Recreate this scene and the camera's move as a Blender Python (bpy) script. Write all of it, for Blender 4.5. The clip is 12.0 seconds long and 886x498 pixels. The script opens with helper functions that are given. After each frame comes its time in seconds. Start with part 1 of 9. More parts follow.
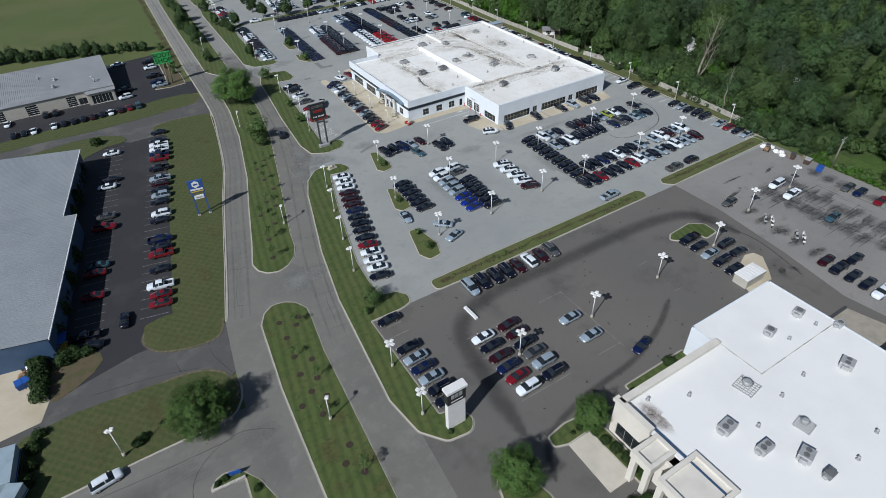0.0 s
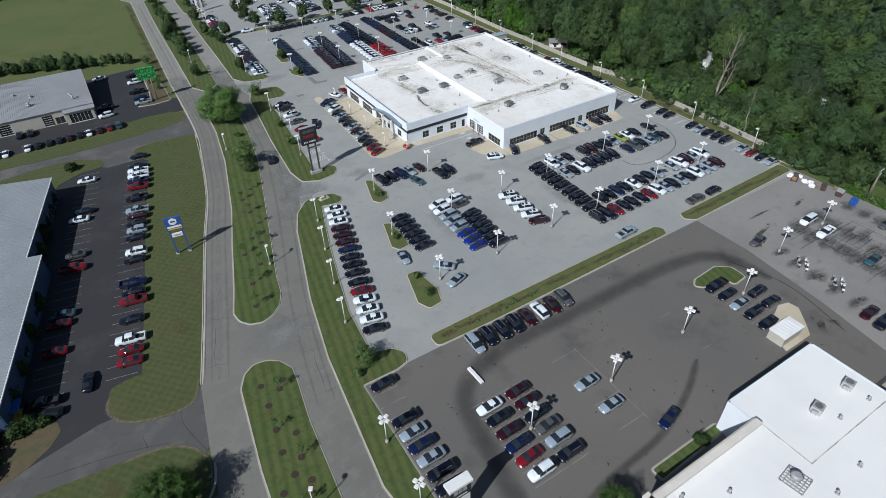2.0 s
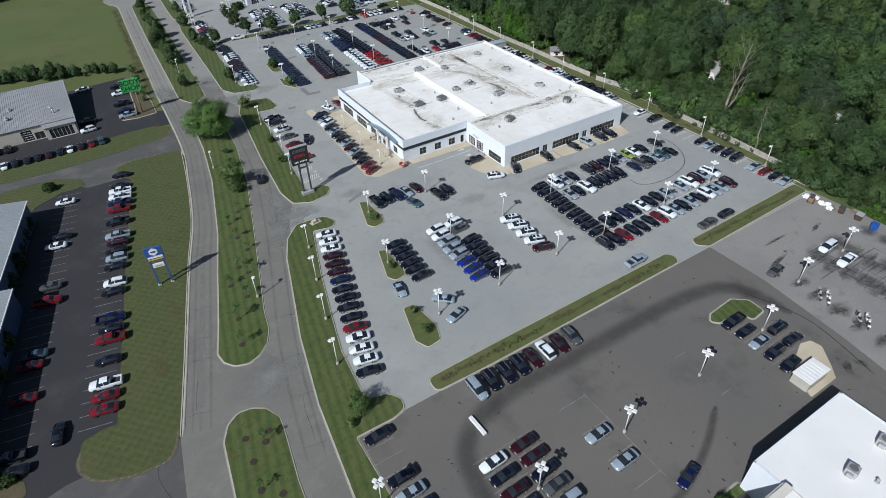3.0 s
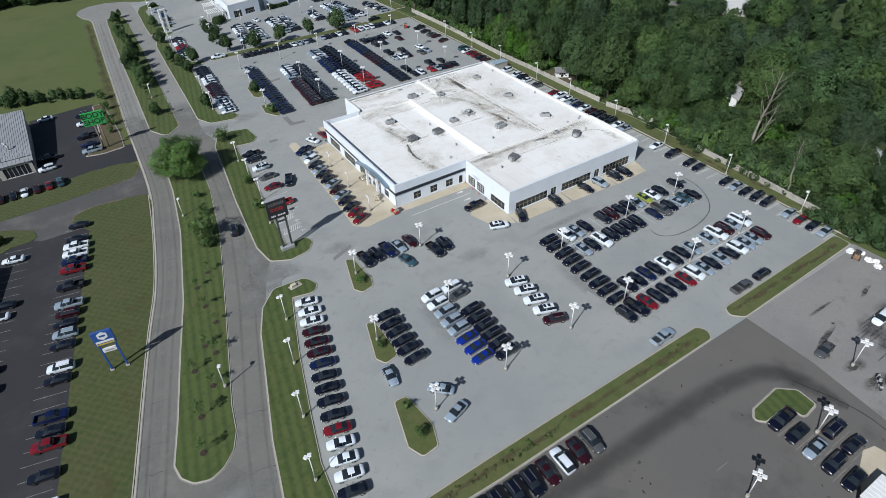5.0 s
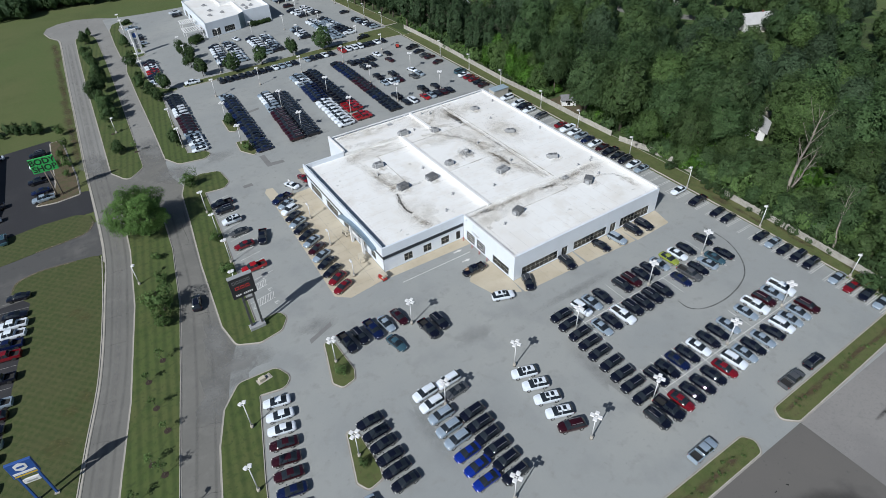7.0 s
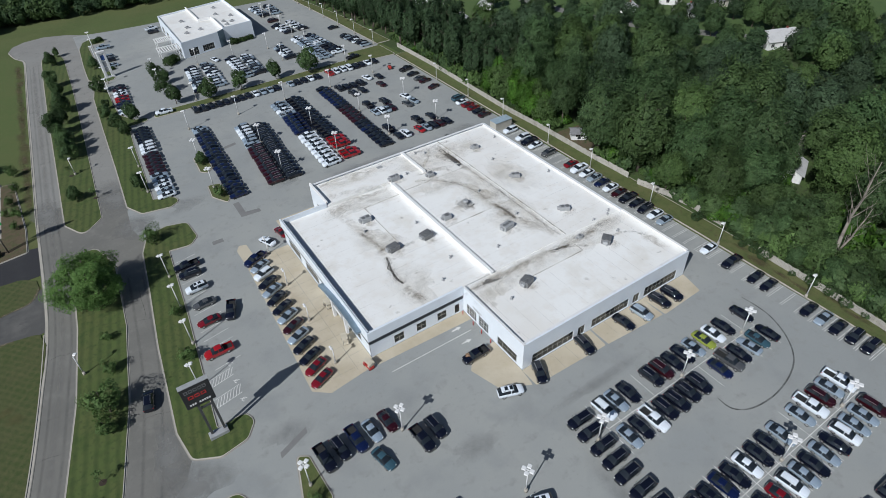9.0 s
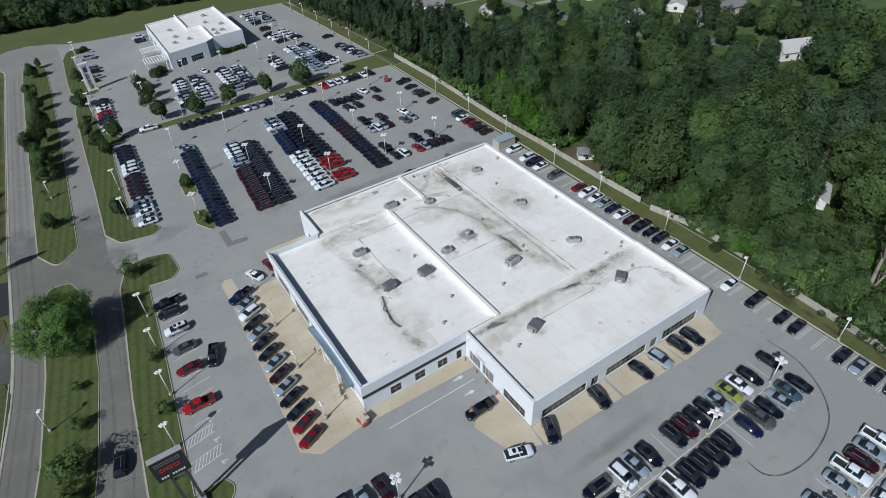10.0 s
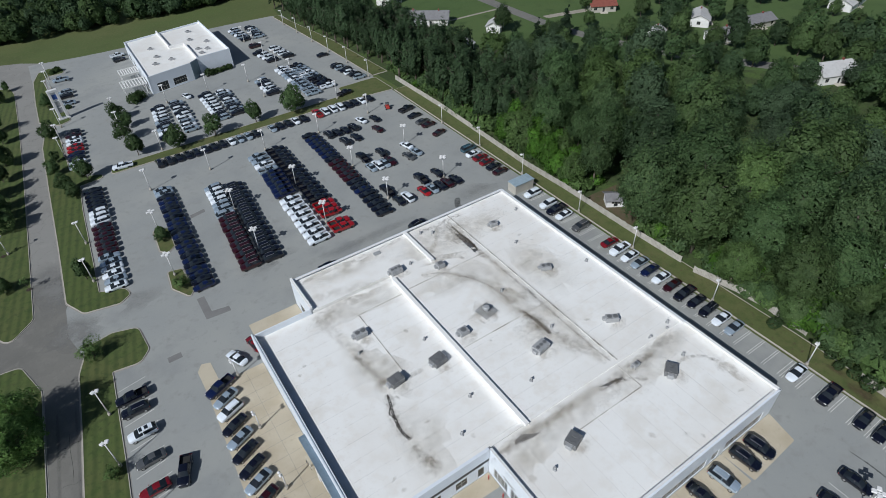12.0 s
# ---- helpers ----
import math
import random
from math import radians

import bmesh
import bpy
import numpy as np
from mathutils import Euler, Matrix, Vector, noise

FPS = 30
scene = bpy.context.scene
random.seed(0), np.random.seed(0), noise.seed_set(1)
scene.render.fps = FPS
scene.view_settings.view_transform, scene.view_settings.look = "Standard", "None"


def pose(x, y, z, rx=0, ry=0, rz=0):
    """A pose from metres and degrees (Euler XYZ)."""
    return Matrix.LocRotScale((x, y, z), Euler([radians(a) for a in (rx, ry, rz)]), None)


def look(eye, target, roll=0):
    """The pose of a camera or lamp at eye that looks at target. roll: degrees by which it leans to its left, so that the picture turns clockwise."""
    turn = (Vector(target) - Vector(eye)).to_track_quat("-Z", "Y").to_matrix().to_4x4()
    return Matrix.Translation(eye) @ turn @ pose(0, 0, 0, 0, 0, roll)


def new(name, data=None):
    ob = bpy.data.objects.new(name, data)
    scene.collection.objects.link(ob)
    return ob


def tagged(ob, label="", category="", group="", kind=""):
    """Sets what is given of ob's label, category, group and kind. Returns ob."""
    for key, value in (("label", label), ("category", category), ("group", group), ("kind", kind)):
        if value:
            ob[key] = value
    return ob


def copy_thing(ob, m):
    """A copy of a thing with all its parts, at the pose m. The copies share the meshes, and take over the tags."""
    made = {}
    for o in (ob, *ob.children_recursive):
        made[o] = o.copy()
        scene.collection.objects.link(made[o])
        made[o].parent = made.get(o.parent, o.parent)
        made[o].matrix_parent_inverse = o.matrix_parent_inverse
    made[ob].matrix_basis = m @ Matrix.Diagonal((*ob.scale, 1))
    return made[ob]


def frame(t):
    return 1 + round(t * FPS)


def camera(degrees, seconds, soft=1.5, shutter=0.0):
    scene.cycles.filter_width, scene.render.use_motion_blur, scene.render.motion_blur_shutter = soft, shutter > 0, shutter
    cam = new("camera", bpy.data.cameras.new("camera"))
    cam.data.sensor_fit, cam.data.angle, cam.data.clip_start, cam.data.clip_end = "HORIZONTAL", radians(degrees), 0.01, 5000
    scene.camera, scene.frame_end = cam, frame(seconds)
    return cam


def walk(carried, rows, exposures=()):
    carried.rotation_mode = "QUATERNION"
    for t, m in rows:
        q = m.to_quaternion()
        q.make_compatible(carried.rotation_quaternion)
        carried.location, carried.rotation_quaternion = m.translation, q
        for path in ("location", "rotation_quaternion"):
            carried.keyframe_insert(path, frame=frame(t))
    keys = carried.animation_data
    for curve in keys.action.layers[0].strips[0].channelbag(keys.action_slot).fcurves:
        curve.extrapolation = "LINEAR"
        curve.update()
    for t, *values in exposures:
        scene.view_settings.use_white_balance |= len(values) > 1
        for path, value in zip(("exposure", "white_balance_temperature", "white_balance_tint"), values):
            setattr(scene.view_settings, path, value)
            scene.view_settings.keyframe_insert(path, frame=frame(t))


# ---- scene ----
cam = camera(75.0, 12.0, 0.62)
PATH = [
    (0, (4.289, -0.975, 83.042), (5.095, 0.372, 81.803), -2.1),
    (0.5, (5.902, 2.214, 82.984), (6.712, 3.558, 81.744), -2.0),
    (1, (8.087, 5.351, 82.845), (8.894, 6.699, 81.607), -2.1),
    (1.5, (10.284, 8.952, 83.017), (11.089, 10.3, 81.778), -2.0),
    (2, (12.629, 12.807, 83.217), (13.434, 14.152, 81.975), -2.0),
    (2.5, (15.183, 17.22, 83.64), (15.991, 18.56, 82.394), -2.0),
    (3, (17.957, 21.964, 83.915), (18.768, 23.299, 82.667), -1.9),
    (3.2, (19.031, 24.008, 83.999), (19.847, 25.339, 82.749), -1.8),
    (4.8, (29.433, 39.352, 85.151), (30.24, 40.678, 83.889), -2.5),
    (5, (30.554, 41.368, 85.199), (31.367, 42.692, 83.939), -2.1),
    (5.5, (34.198, 46.67, 85.323), (35.011, 47.992, 84.062), -2.2),
    (6, (37.362, 51.624, 85.278), (38.178, 52.944, 84.017), -2.2),
    (6.5, (40.904, 56.707, 85.333), (41.721, 58.026, 84.071), -2.3),
    (7, (44.838, 61.986, 85.693), (45.653, 63.303, 84.427), -2.5),
    (7.2, (46.194, 64.146, 85.71), (47.013, 65.462, 84.446), -2.6),
    (8.8, (57.931, 79.482, 86.258), (58.737, 80.792, 84.98), -3.2),
    (9, (59.117, 82.487, 86.332), (59.929, 83.795, 85.056), -2.8),
    (9.5, (62.592, 87.883, 86.477), (63.404, 89.188, 85.198), -2.9),
    (10, (65.693, 93.043, 86.216), (66.508, 94.347, 84.937), -2.8),
    (10.5, (68.842, 98.5, 86.179), (69.659, 99.802, 84.899), -2.8),
    (11, (71.682, 104.072, 86.126), (72.501, 105.371, 84.845), -2.8),
    (11.5, (74.265, 109.743, 86.245), (75.084, 111.039, 84.961), -2.7),
    (12, (76.594, 115.071, 86.298), (77.412, 116.364, 85.01), -2.8),
]
walk(cam, [(t, look(eye, target, roll)) for t, eye, target, roll in PATH], [(0, 0.08, 6020, 9), (3, 0.2, 6020, 9), (6.5, 0.2, 6020, 9), (9.5, -0.03, 6020, 9), (12, -0.08, 6020, 9)])

# ---- world and sun ----
SUN_AZ, SUN_EL = math.atan2(-0.93, -0.37), radians(40)
world = bpy.data.worlds.new("sky")
scene.world = world
world.use_nodes = True
wn = world.node_tree.nodes
sky = wn.new("ShaderNodeTexSky")
sky.sky_type = "NISHITA"
sky.sun_disc = False
sky.sun_elevation, sky.sun_rotation = SUN_EL, SUN_AZ
wn["Background"].inputs["Strength"].default_value = 0.043
world.node_tree.links.new(sky.outputs["Color"], wn["Background"].inputs["Color"])
sun = new("sun", bpy.data.lights.new("sun", "SUN"))
sun.data.energy, sun.data.angle, sun.data.color = 3.9, radians(0.53), (1.0, 0.97, 0.92)
sun.matrix_world = look((0, 0, 0), (-math.sin(SUN_AZ) * math.cos(SUN_EL), -math.cos(SUN_AZ) * math.cos(SUN_EL), -math.sin(SUN_EL)))

# ---- materials ----
def material(name, colour, rough=0.8, metal=0.0, **kw):
    """A procedural surface. scale/amount: fine grain; big/stain: broad patches; bump; obj: variation from object to object."""
    m = bpy.data.materials.new(name)
    m.use_nodes = True
    nt = m.node_tree
    n, l = nt.nodes, nt.links
    b = n["Principled BSDF"]
    b.inputs["Roughness"].default_value, b.inputs["Metallic"].default_value = rough, metal
    geo = n.new("ShaderNodeNewGeometry")
    base = n.new("ShaderNodeRGB")
    base.outputs[0].default_value = (*colour, 1)
    out = base.outputs[0]

    def tex(scale, detail=6, rough_=0.6, distort=0.0):
        t = n.new("ShaderNodeTexNoise")
        t.inputs["Scale"].default_value, t.inputs["Detail"].default_value = scale, detail
        t.inputs["Roughness"].default_value, t.inputs["Distortion"].default_value = rough_, distort
        l.new(geo.outputs["Position"], t.inputs["Vector"])
        return t.outputs["Fac"]

    def mix(a, fac, other, low, high, mode="MIX"):
        r = n.new("ShaderNodeMapRange")
        r.inputs["From Min"].default_value, r.inputs["From Max"].default_value = low, high
        l.new(fac, r.inputs["Value"])
        x = n.new("ShaderNodeMix")
        x.data_type, x.blend_type = "RGBA", mode
        l.new(r.outputs["Result"], x.inputs["Factor"])
        l.new(a, x.inputs["A"])
        x.inputs["B"].default_value = (*other, 1)
        return x.outputs["Result"]

    for scale, other, low, high in kw.get("layers", ()):
        out = mix(out, tex(scale), other, low, high)
    for ang, width, other, amount in kw.get("stripes", ()):
        # bands of light and dark, as a mower leaves them: (angle, width, colour, strength)
        sx = n.new("ShaderNodeVectorMath")
        sx.operation = "DOT_PRODUCT"
        l.new(geo.outputs["Position"], sx.inputs[0])
        sx.inputs[1].default_value = (math.cos(radians(ang)) / width, math.sin(radians(ang)) / width, 0)
        sw = n.new("ShaderNodeMath")
        sw.operation = "SINE"
        wob = n.new("ShaderNodeMath")
        wob.operation = "MULTIPLY_ADD"
        l.new(tex(0.15), wob.inputs[0])
        wob.inputs[1].default_value = 2.0
        l.new(sx.outputs["Value"], wob.inputs[2])
        l.new(wob.outputs[0], sw.inputs[0])
        r = n.new("ShaderNodeMapRange")
        r.inputs["From Min"].default_value, r.inputs["From Max"].default_value = -0.5, 1.0
        broken = n.new("ShaderNodeMapRange")
        broken.inputs["From Min"].default_value, broken.inputs["From Max"].default_value = 0.35, 0.65
        broken.inputs["To Min"].default_value, broken.inputs["To Max"].default_value = 0.45 * amount, amount
        l.new(tex(0.5), broken.inputs["Value"])
        l.new(broken.outputs["Result"], r.inputs["To Max"])
        l.new(sw.outputs[0], r.inputs["Value"])
        x = n.new("ShaderNodeMix")
        x.data_type = "RGBA"
        l.new(r.outputs["Result"], x.inputs["Factor"])
        l.new(out, x.inputs["A"])
        x.inputs["B"].default_value = (*other, 1)
        out = x.outputs["Result"]
    if "cracks" in kw:
        # thin dark lines of old joints and cracks: (scale, colour, width)
        scale, other, width = kw["cracks"]
        v = n.new("ShaderNodeTexVoronoi")
        v.feature = "DISTANCE_TO_EDGE"
        v.inputs["Scale"].default_value = scale
        wv = n.new("ShaderNodeVectorMath")
        wv.operation = "ADD"
        nz = n.new("ShaderNodeTexNoise")
        nz.inputs["Scale"].default_value = scale * 3
        l.new(geo.outputs["Position"], nz.inputs["Vector"])
        sc = n.new("ShaderNodeVectorMath")
        sc.operation = "SCALE"
        sc.inputs["Scale"].default_value = 2.5
        l.new(nz.outputs["Color"], sc.inputs[0])
        l.new(sc.outputs[0], wv.inputs[0])
        l.new(geo.outputs["Position"], wv.inputs[1])
        l.new(wv.outputs[0], v.inputs["Vector"])
        out = mix(out, v.outputs["Distance"], other, width, 0.0)
    if "obj" in kw:
        oi = n.new("ShaderNodeObjectInfo")
        hs = n.new("ShaderNodeHueSaturation")
        r = n.new("ShaderNodeMapRange")
        r.inputs["To Min"].default_value, r.inputs["To Max"].default_value = 1 - kw["obj"], 1 + kw["obj"]
        l.new(oi.outputs["Random"], r.inputs["Value"])
        l.new(r.outputs["Result"], hs.inputs["Value"])
        l.new(out, hs.inputs["Color"])
        out = hs.outputs["Color"]
    if "island" in kw:
        hs = n.new("ShaderNodeHueSaturation")
        r = n.new("ShaderNodeMapRange")
        r.inputs["To Min"].default_value, r.inputs["To Max"].default_value = 1 - kw["island"], 1 + kw["island"]
        l.new(geo.outputs["Random Per Island"], r.inputs["Value"])
        l.new(r.outputs["Result"], hs.inputs["Value"])
        l.new(out, hs.inputs["Color"])
        out = hs.outputs["Color"]
    l.new(out, b.inputs["Base Color"])
    if "bump" in kw:
        scale, strength = kw["bump"]
        bp = n.new("ShaderNodeBump")
        bp.inputs["Strength"].default_value, bp.inputs["Distance"].default_value = strength, 0.05
        l.new(tex(scale, 4), bp.inputs["Height"])
        l.new(bp.outputs["Normal"], b.inputs["Normal"])
    if "coat" in kw:
        b.inputs["Coat Weight"].default_value, b.inputs["Coat Roughness"].default_value = kw["coat"], 0.05
    if "trans" in kw:
        b.inputs["Subsurface Weight"].default_value = 0.0
    return m


LOT = material("aged_grey_asphalt", (0.2779, 0.2909, 0.2866), 0.9, layers=((0.035, (0.3217, 0.3293, 0.3134), 0.4, 0.65), (0.09, (0.2437, 0.2545, 0.2527), 0.52, 0.72), (0.4, (0.2584, 0.2646, 0.2537), 0.55, 0.7), (1.6, (0.2145, 0.2222, 0.2189), 0.62, 0.8), (14.0, (0.3412, 0.3535, 0.3483), 0.5, 0.8)), bump=(20, 0.1))
DARK = material("dark_sealed_asphalt", (0.1238, 0.1178, 0.1096), 0.85, layers=((0.03, (0.1415, 0.132, 0.1203), 0.4, 0.65), (0.1, (0.0774, 0.07308, 0.06877), 0.55, 0.75), (1.2, (0.06634, 0.06545, 0.06448), 0.62, 0.8), (12.0, (0.1437, 0.1418, 0.1396), 0.55, 0.8)), bump=(20, 0.1))
OLDLOT = material("worn_stained_asphalt", (0.25, 0.24, 0.228), 0.9, layers=((0.04, (0.21, 0.202, 0.195), 0.45, 0.6), (0.22, (0.15, 0.147, 0.142), 0.58, 0.75), (2.0, (0.19, 0.185, 0.18), 0.52, 0.75), (9.0, (0.3, 0.29, 0.28), 0.55, 0.8)), bump=(20, 0.1))
ROAD = material("road_asphalt", (0.177, 0.1726, 0.1568), 0.9, layers=((0.05, (0.1472, 0.1446, 0.1322), 0.45, 0.65), (0.25, (0.1988, 0.1937, 0.1764), 0.52, 0.7), (0.6, (0.2039, 0.1988, 0.1813), 0.55, 0.75), (2.2, (0.1342, 0.1305, 0.1216), 0.56, 0.74), (9.0, (0.1293, 0.1305, 0.1273), 0.6, 0.8)), bump=(20, 0.1))
ROADPALE = material("pale_road_asphalt", (0.2547, 0.251, 0.2348), 0.9, layers=((0.05, (0.2293, 0.2244, 0.2109), 0.45, 0.65), (0.3, (0.275, 0.2703, 0.2507), 0.52, 0.72), (1.8, (0.2038, 0.201, 0.189), 0.58, 0.76), (9.0, (0.1935, 0.1938, 0.189), 0.6, 0.8)), cracks=(0.16, (0.1223, 0.1204, 0.1134), 0.006), bump=(20, 0.1))
BLACK = material("new_black_asphalt", (0.029, 0.029, 0.033), 0.8, layers=((0.08, (0.05, 0.05, 0.053), 0.5, 0.75), (0.5, (0.03, 0.03, 0.032), 0.5, 0.7), (8.0, (0.075, 0.075, 0.075), 0.6, 0.8)), bump=(20, 0.1))
DRIVE = material("patched_drive_asphalt", (0.085, 0.084, 0.082), 0.88, layers=((0.12, (0.125, 0.121, 0.115), 0.5, 0.65), (0.4, (0.07, 0.07, 0.07), 0.58, 0.7), (8.0, (0.07, 0.07, 0.07), 0.6, 0.8)))
CONCRETE = material("kerb_concrete", (0.42, 0.39, 0.34), 0.9, layers=((0.4, (0.32, 0.3, 0.26), 0.45, 0.7), (5.0, (0.5, 0.47, 0.42), 0.5, 0.8)))
GUTTER = material("gutter_concrete", (0.34, 0.32, 0.285), 0.9, layers=((0.3, (0.26, 0.25, 0.23), 0.42, 0.66), (3.0, (0.2, 0.19, 0.18), 0.55, 0.75)))
APRON = material("tan_concrete", (0.52, 0.465, 0.36), 0.9, layers=((0.15, (0.43, 0.37, 0.27), 0.4, 0.7), (1.5, (0.36, 0.31, 0.24), 0.6, 0.8)), bump=(12, 0.08))
WALKWAY = material("pale_concrete", (0.55, 0.51, 0.44), 0.9, layers=((0.3, (0.46, 0.43, 0.37), 0.4, 0.7),))
PAINT = material("worn_white_marking", (0.62, 0.62, 0.6), 0.8, layers=((1.2, (0.32, 0.32, 0.31), 0.5, 0.75),))
PAINT_OLD = material("faded_marking", (0.26, 0.255, 0.245), 0.85, layers=((0.8, (0.13, 0.128, 0.125), 0.45, 0.65),))
GRASS = material("mown_lawn", (0.074, 0.106, 0.026), 0.95, layers=((0.06, (0.095, 0.105, 0.034), 0.45, 0.67), (0.3, (0.056, 0.09, 0.019), 0.5, 0.65), (1.2, (0.045, 0.064, 0.018), 0.52, 0.7), (6.0, (0.085, 0.112, 0.034), 0.5, 0.75)), stripes=((-10, 0.27, (0.03, 0.053, 0.012), 0.72), (-78, 0.4, (0.1, 0.112, 0.036), 0.22)), bump=(9, 0.5))
DRYTURF = material("dry_turf", (0.086, 0.108, 0.032), 0.95, layers=((0.12, (0.11, 0.112, 0.042), 0.45, 0.65), (0.5, (0.062, 0.088, 0.022), 0.48, 0.66), (1.6, (0.075, 0.062, 0.03), 0.56, 0.72), (6.0, (0.12, 0.132, 0.048), 0.5, 0.75)), bump=(9, 0.5))
LAWN = material("dry_lawn", (0.046, 0.068, 0.016), 0.95, layers=((0.07, (0.072, 0.074, 0.029), 0.45, 0.7), (0.3, (0.04, 0.062, 0.015), 0.5, 0.66), (1.0, (0.078, 0.088, 0.03), 0.5, 0.68), (2.5, (0.03, 0.045, 0.012), 0.54, 0.7), (7.0, (0.08, 0.1, 0.03), 0.5, 0.75)), stripes=((42, 0.2, (0.1, 0.1, 0.04), 0.45), (-40, 0.23, (0.094, 0.096, 0.038), 0.4)), bump=(9, 0.5))
FIELD = material("meadow", (0.08, 0.115, 0.03), 0.95, layers=((0.012, (0.11, 0.12, 0.042), 0.42, 0.62), (0.05, (0.072, 0.096, 0.026), 0.5, 0.7), (0.9, (0.115, 0.125, 0.045), 0.5, 0.75), (7.0, (0.06, 0.08, 0.022), 0.5, 0.75)), bump=(4, 0.6))
GRASSVILLAGE = material("garden_lawn", (0.062, 0.108, 0.028), 0.95, layers=((0.03, (0.078, 0.118, 0.034), 0.45, 0.65), (0.12, (0.045, 0.082, 0.02), 0.5, 0.68), (1.5, (0.08, 0.122, 0.036), 0.5, 0.7)), bump=(5, 0.5))
WOODFLOOR = material("wood_floor", (0.045, 0.07, 0.02), 0.95, layers=((0.15, (0.07, 0.12, 0.025), 0.48, 0.62), (1.5, (0.025, 0.03, 0.012), 0.5, 0.7)))
MULCH = material("bark_mulch", (0.042, 0.03, 0.021), 0.95, layers=((3.0, (0.035, 0.024, 0.017), 0.45, 0.7),), bump=(10, 0.5))
BED = material("dry_planting_bed", (0.11, 0.085, 0.05), 0.95, layers=((0.6, (0.07, 0.08, 0.03), 0.45, 0.65), (4.0, (0.07, 0.045, 0.03), 0.5, 0.7)), bump=(6, 0.5))
ROOF = material("white_roof_membrane", (0.84, 0.84, 0.82), 0.6, layers=((0.05, (0.77, 0.755, 0.72), 0.45, 0.68), (0.12, (0.7, 0.675, 0.62), 0.56, 0.75), (0.4, (0.77, 0.75, 0.71), 0.5, 0.72), (2.5, (0.74, 0.72, 0.69), 0.58, 0.75)), bump=(0.4, 0.3))
ROOF_CLEAN = material("bright_roof_membrane", (0.82, 0.82, 0.81), 0.55, layers=((0.08, (0.76, 0.76, 0.75), 0.45, 0.7), (0.7, (0.68, 0.67, 0.65), 0.68, 0.85)), bump=(0.4, 0.3))
SEAM = material("roof_seam", (0.6, 0.59, 0.56), 0.7, layers=((0.4, (0.25, 0.23, 0.2), 0.42, 0.65),))


def stain(name, colour, strength, scale, falloff=True, low=0.22, high=0.72):
    """Dirt with soft, broken edges that lets the surface under it show through."""
    m = material(name, colour, 0.9, layers=((scale * 2, tuple(c * 0.7 for c in colour), 0.45, 0.7),))
    nt = m.node_tree
    n, l = nt.nodes, nt.links
    tex = n.new("ShaderNodeTexNoise")
    tex.inputs["Scale"].default_value, tex.inputs["Detail"].default_value = scale, 8
    tex.inputs["Roughness"].default_value = 0.68
    geo = n.new("ShaderNodeNewGeometry")
    l.new(geo.outputs["Position"], tex.inputs["Vector"])
    r = n.new("ShaderNodeMapRange")
    r.inputs["From Min"].default_value, r.inputs["From Max"].default_value, r.inputs["To Max"].default_value = low, high, strength
    l.new(tex.outputs["Fac"], r.inputs["Value"])
    fac = r.outputs["Result"]
    if falloff == "across":
        # fades from the middle of a trail to its two edges
        co = n.new("ShaderNodeTexCoord")
        sep = n.new("ShaderNodeSeparateXYZ")
        l.new(co.outputs["UV"], sep.inputs[0])
        ma = n.new("ShaderNodeMath")
        ma.operation = "PINGPONG"
        l.new(sep.outputs["Y"], ma.inputs[0])
        ma.inputs[1].default_value = 0.5
        f = n.new("ShaderNodeMapRange")
        f.interpolation_type = "SMOOTHSTEP"
        f.inputs["From Min"].default_value, f.inputs["From Max"].default_value = 0.0, 0.45
        l.new(ma.outputs[0], f.inputs["Value"])
        mu = n.new("ShaderNodeMath")
        mu.operation = "MULTIPLY"
        l.new(fac, mu.inputs[0])
        l.new(f.outputs["Result"], mu.inputs[1])
        fac = mu.outputs[0]
    elif falloff:
        co = n.new("ShaderNodeTexCoord")
        sub = n.new("ShaderNodeVectorMath")
        sub.operation = "MULTIPLY_ADD"
        l.new(co.outputs["Generated"], sub.inputs[0])
        sub.inputs[1].default_value, sub.inputs[2].default_value = (2, 2, 0), (-1, -1, 0)
        ln = n.new("ShaderNodeVectorMath")
        ln.operation = "LENGTH"
        l.new(sub.outputs[0], ln.inputs[0])
        f = n.new("ShaderNodeMapRange")
        f.interpolation_type = "SMOOTHSTEP"
        f.inputs["From Min"].default_value, f.inputs["From Max"].default_value = 1.0, 0.1
        l.new(ln.outputs["Value"], f.inputs["Value"])
        mu = n.new("ShaderNodeMath")
        mu.operation = "MULTIPLY"
        l.new(fac, mu.inputs[0])
        l.new(f.outputs["Result"], mu.inputs[1])
        fac = mu.outputs[0]
    tr = n.new("ShaderNodeBsdfTransparent")
    ms = n.new("ShaderNodeMixShader")
    l.new(fac, ms.inputs[0])
    l.new(tr.outputs[0], ms.inputs[1])
    l.new(n["Principled BSDF"].outputs[0], ms.inputs[2])
    l.new(ms.outputs[0], n["Material Output"].inputs["Surface"])
    return m


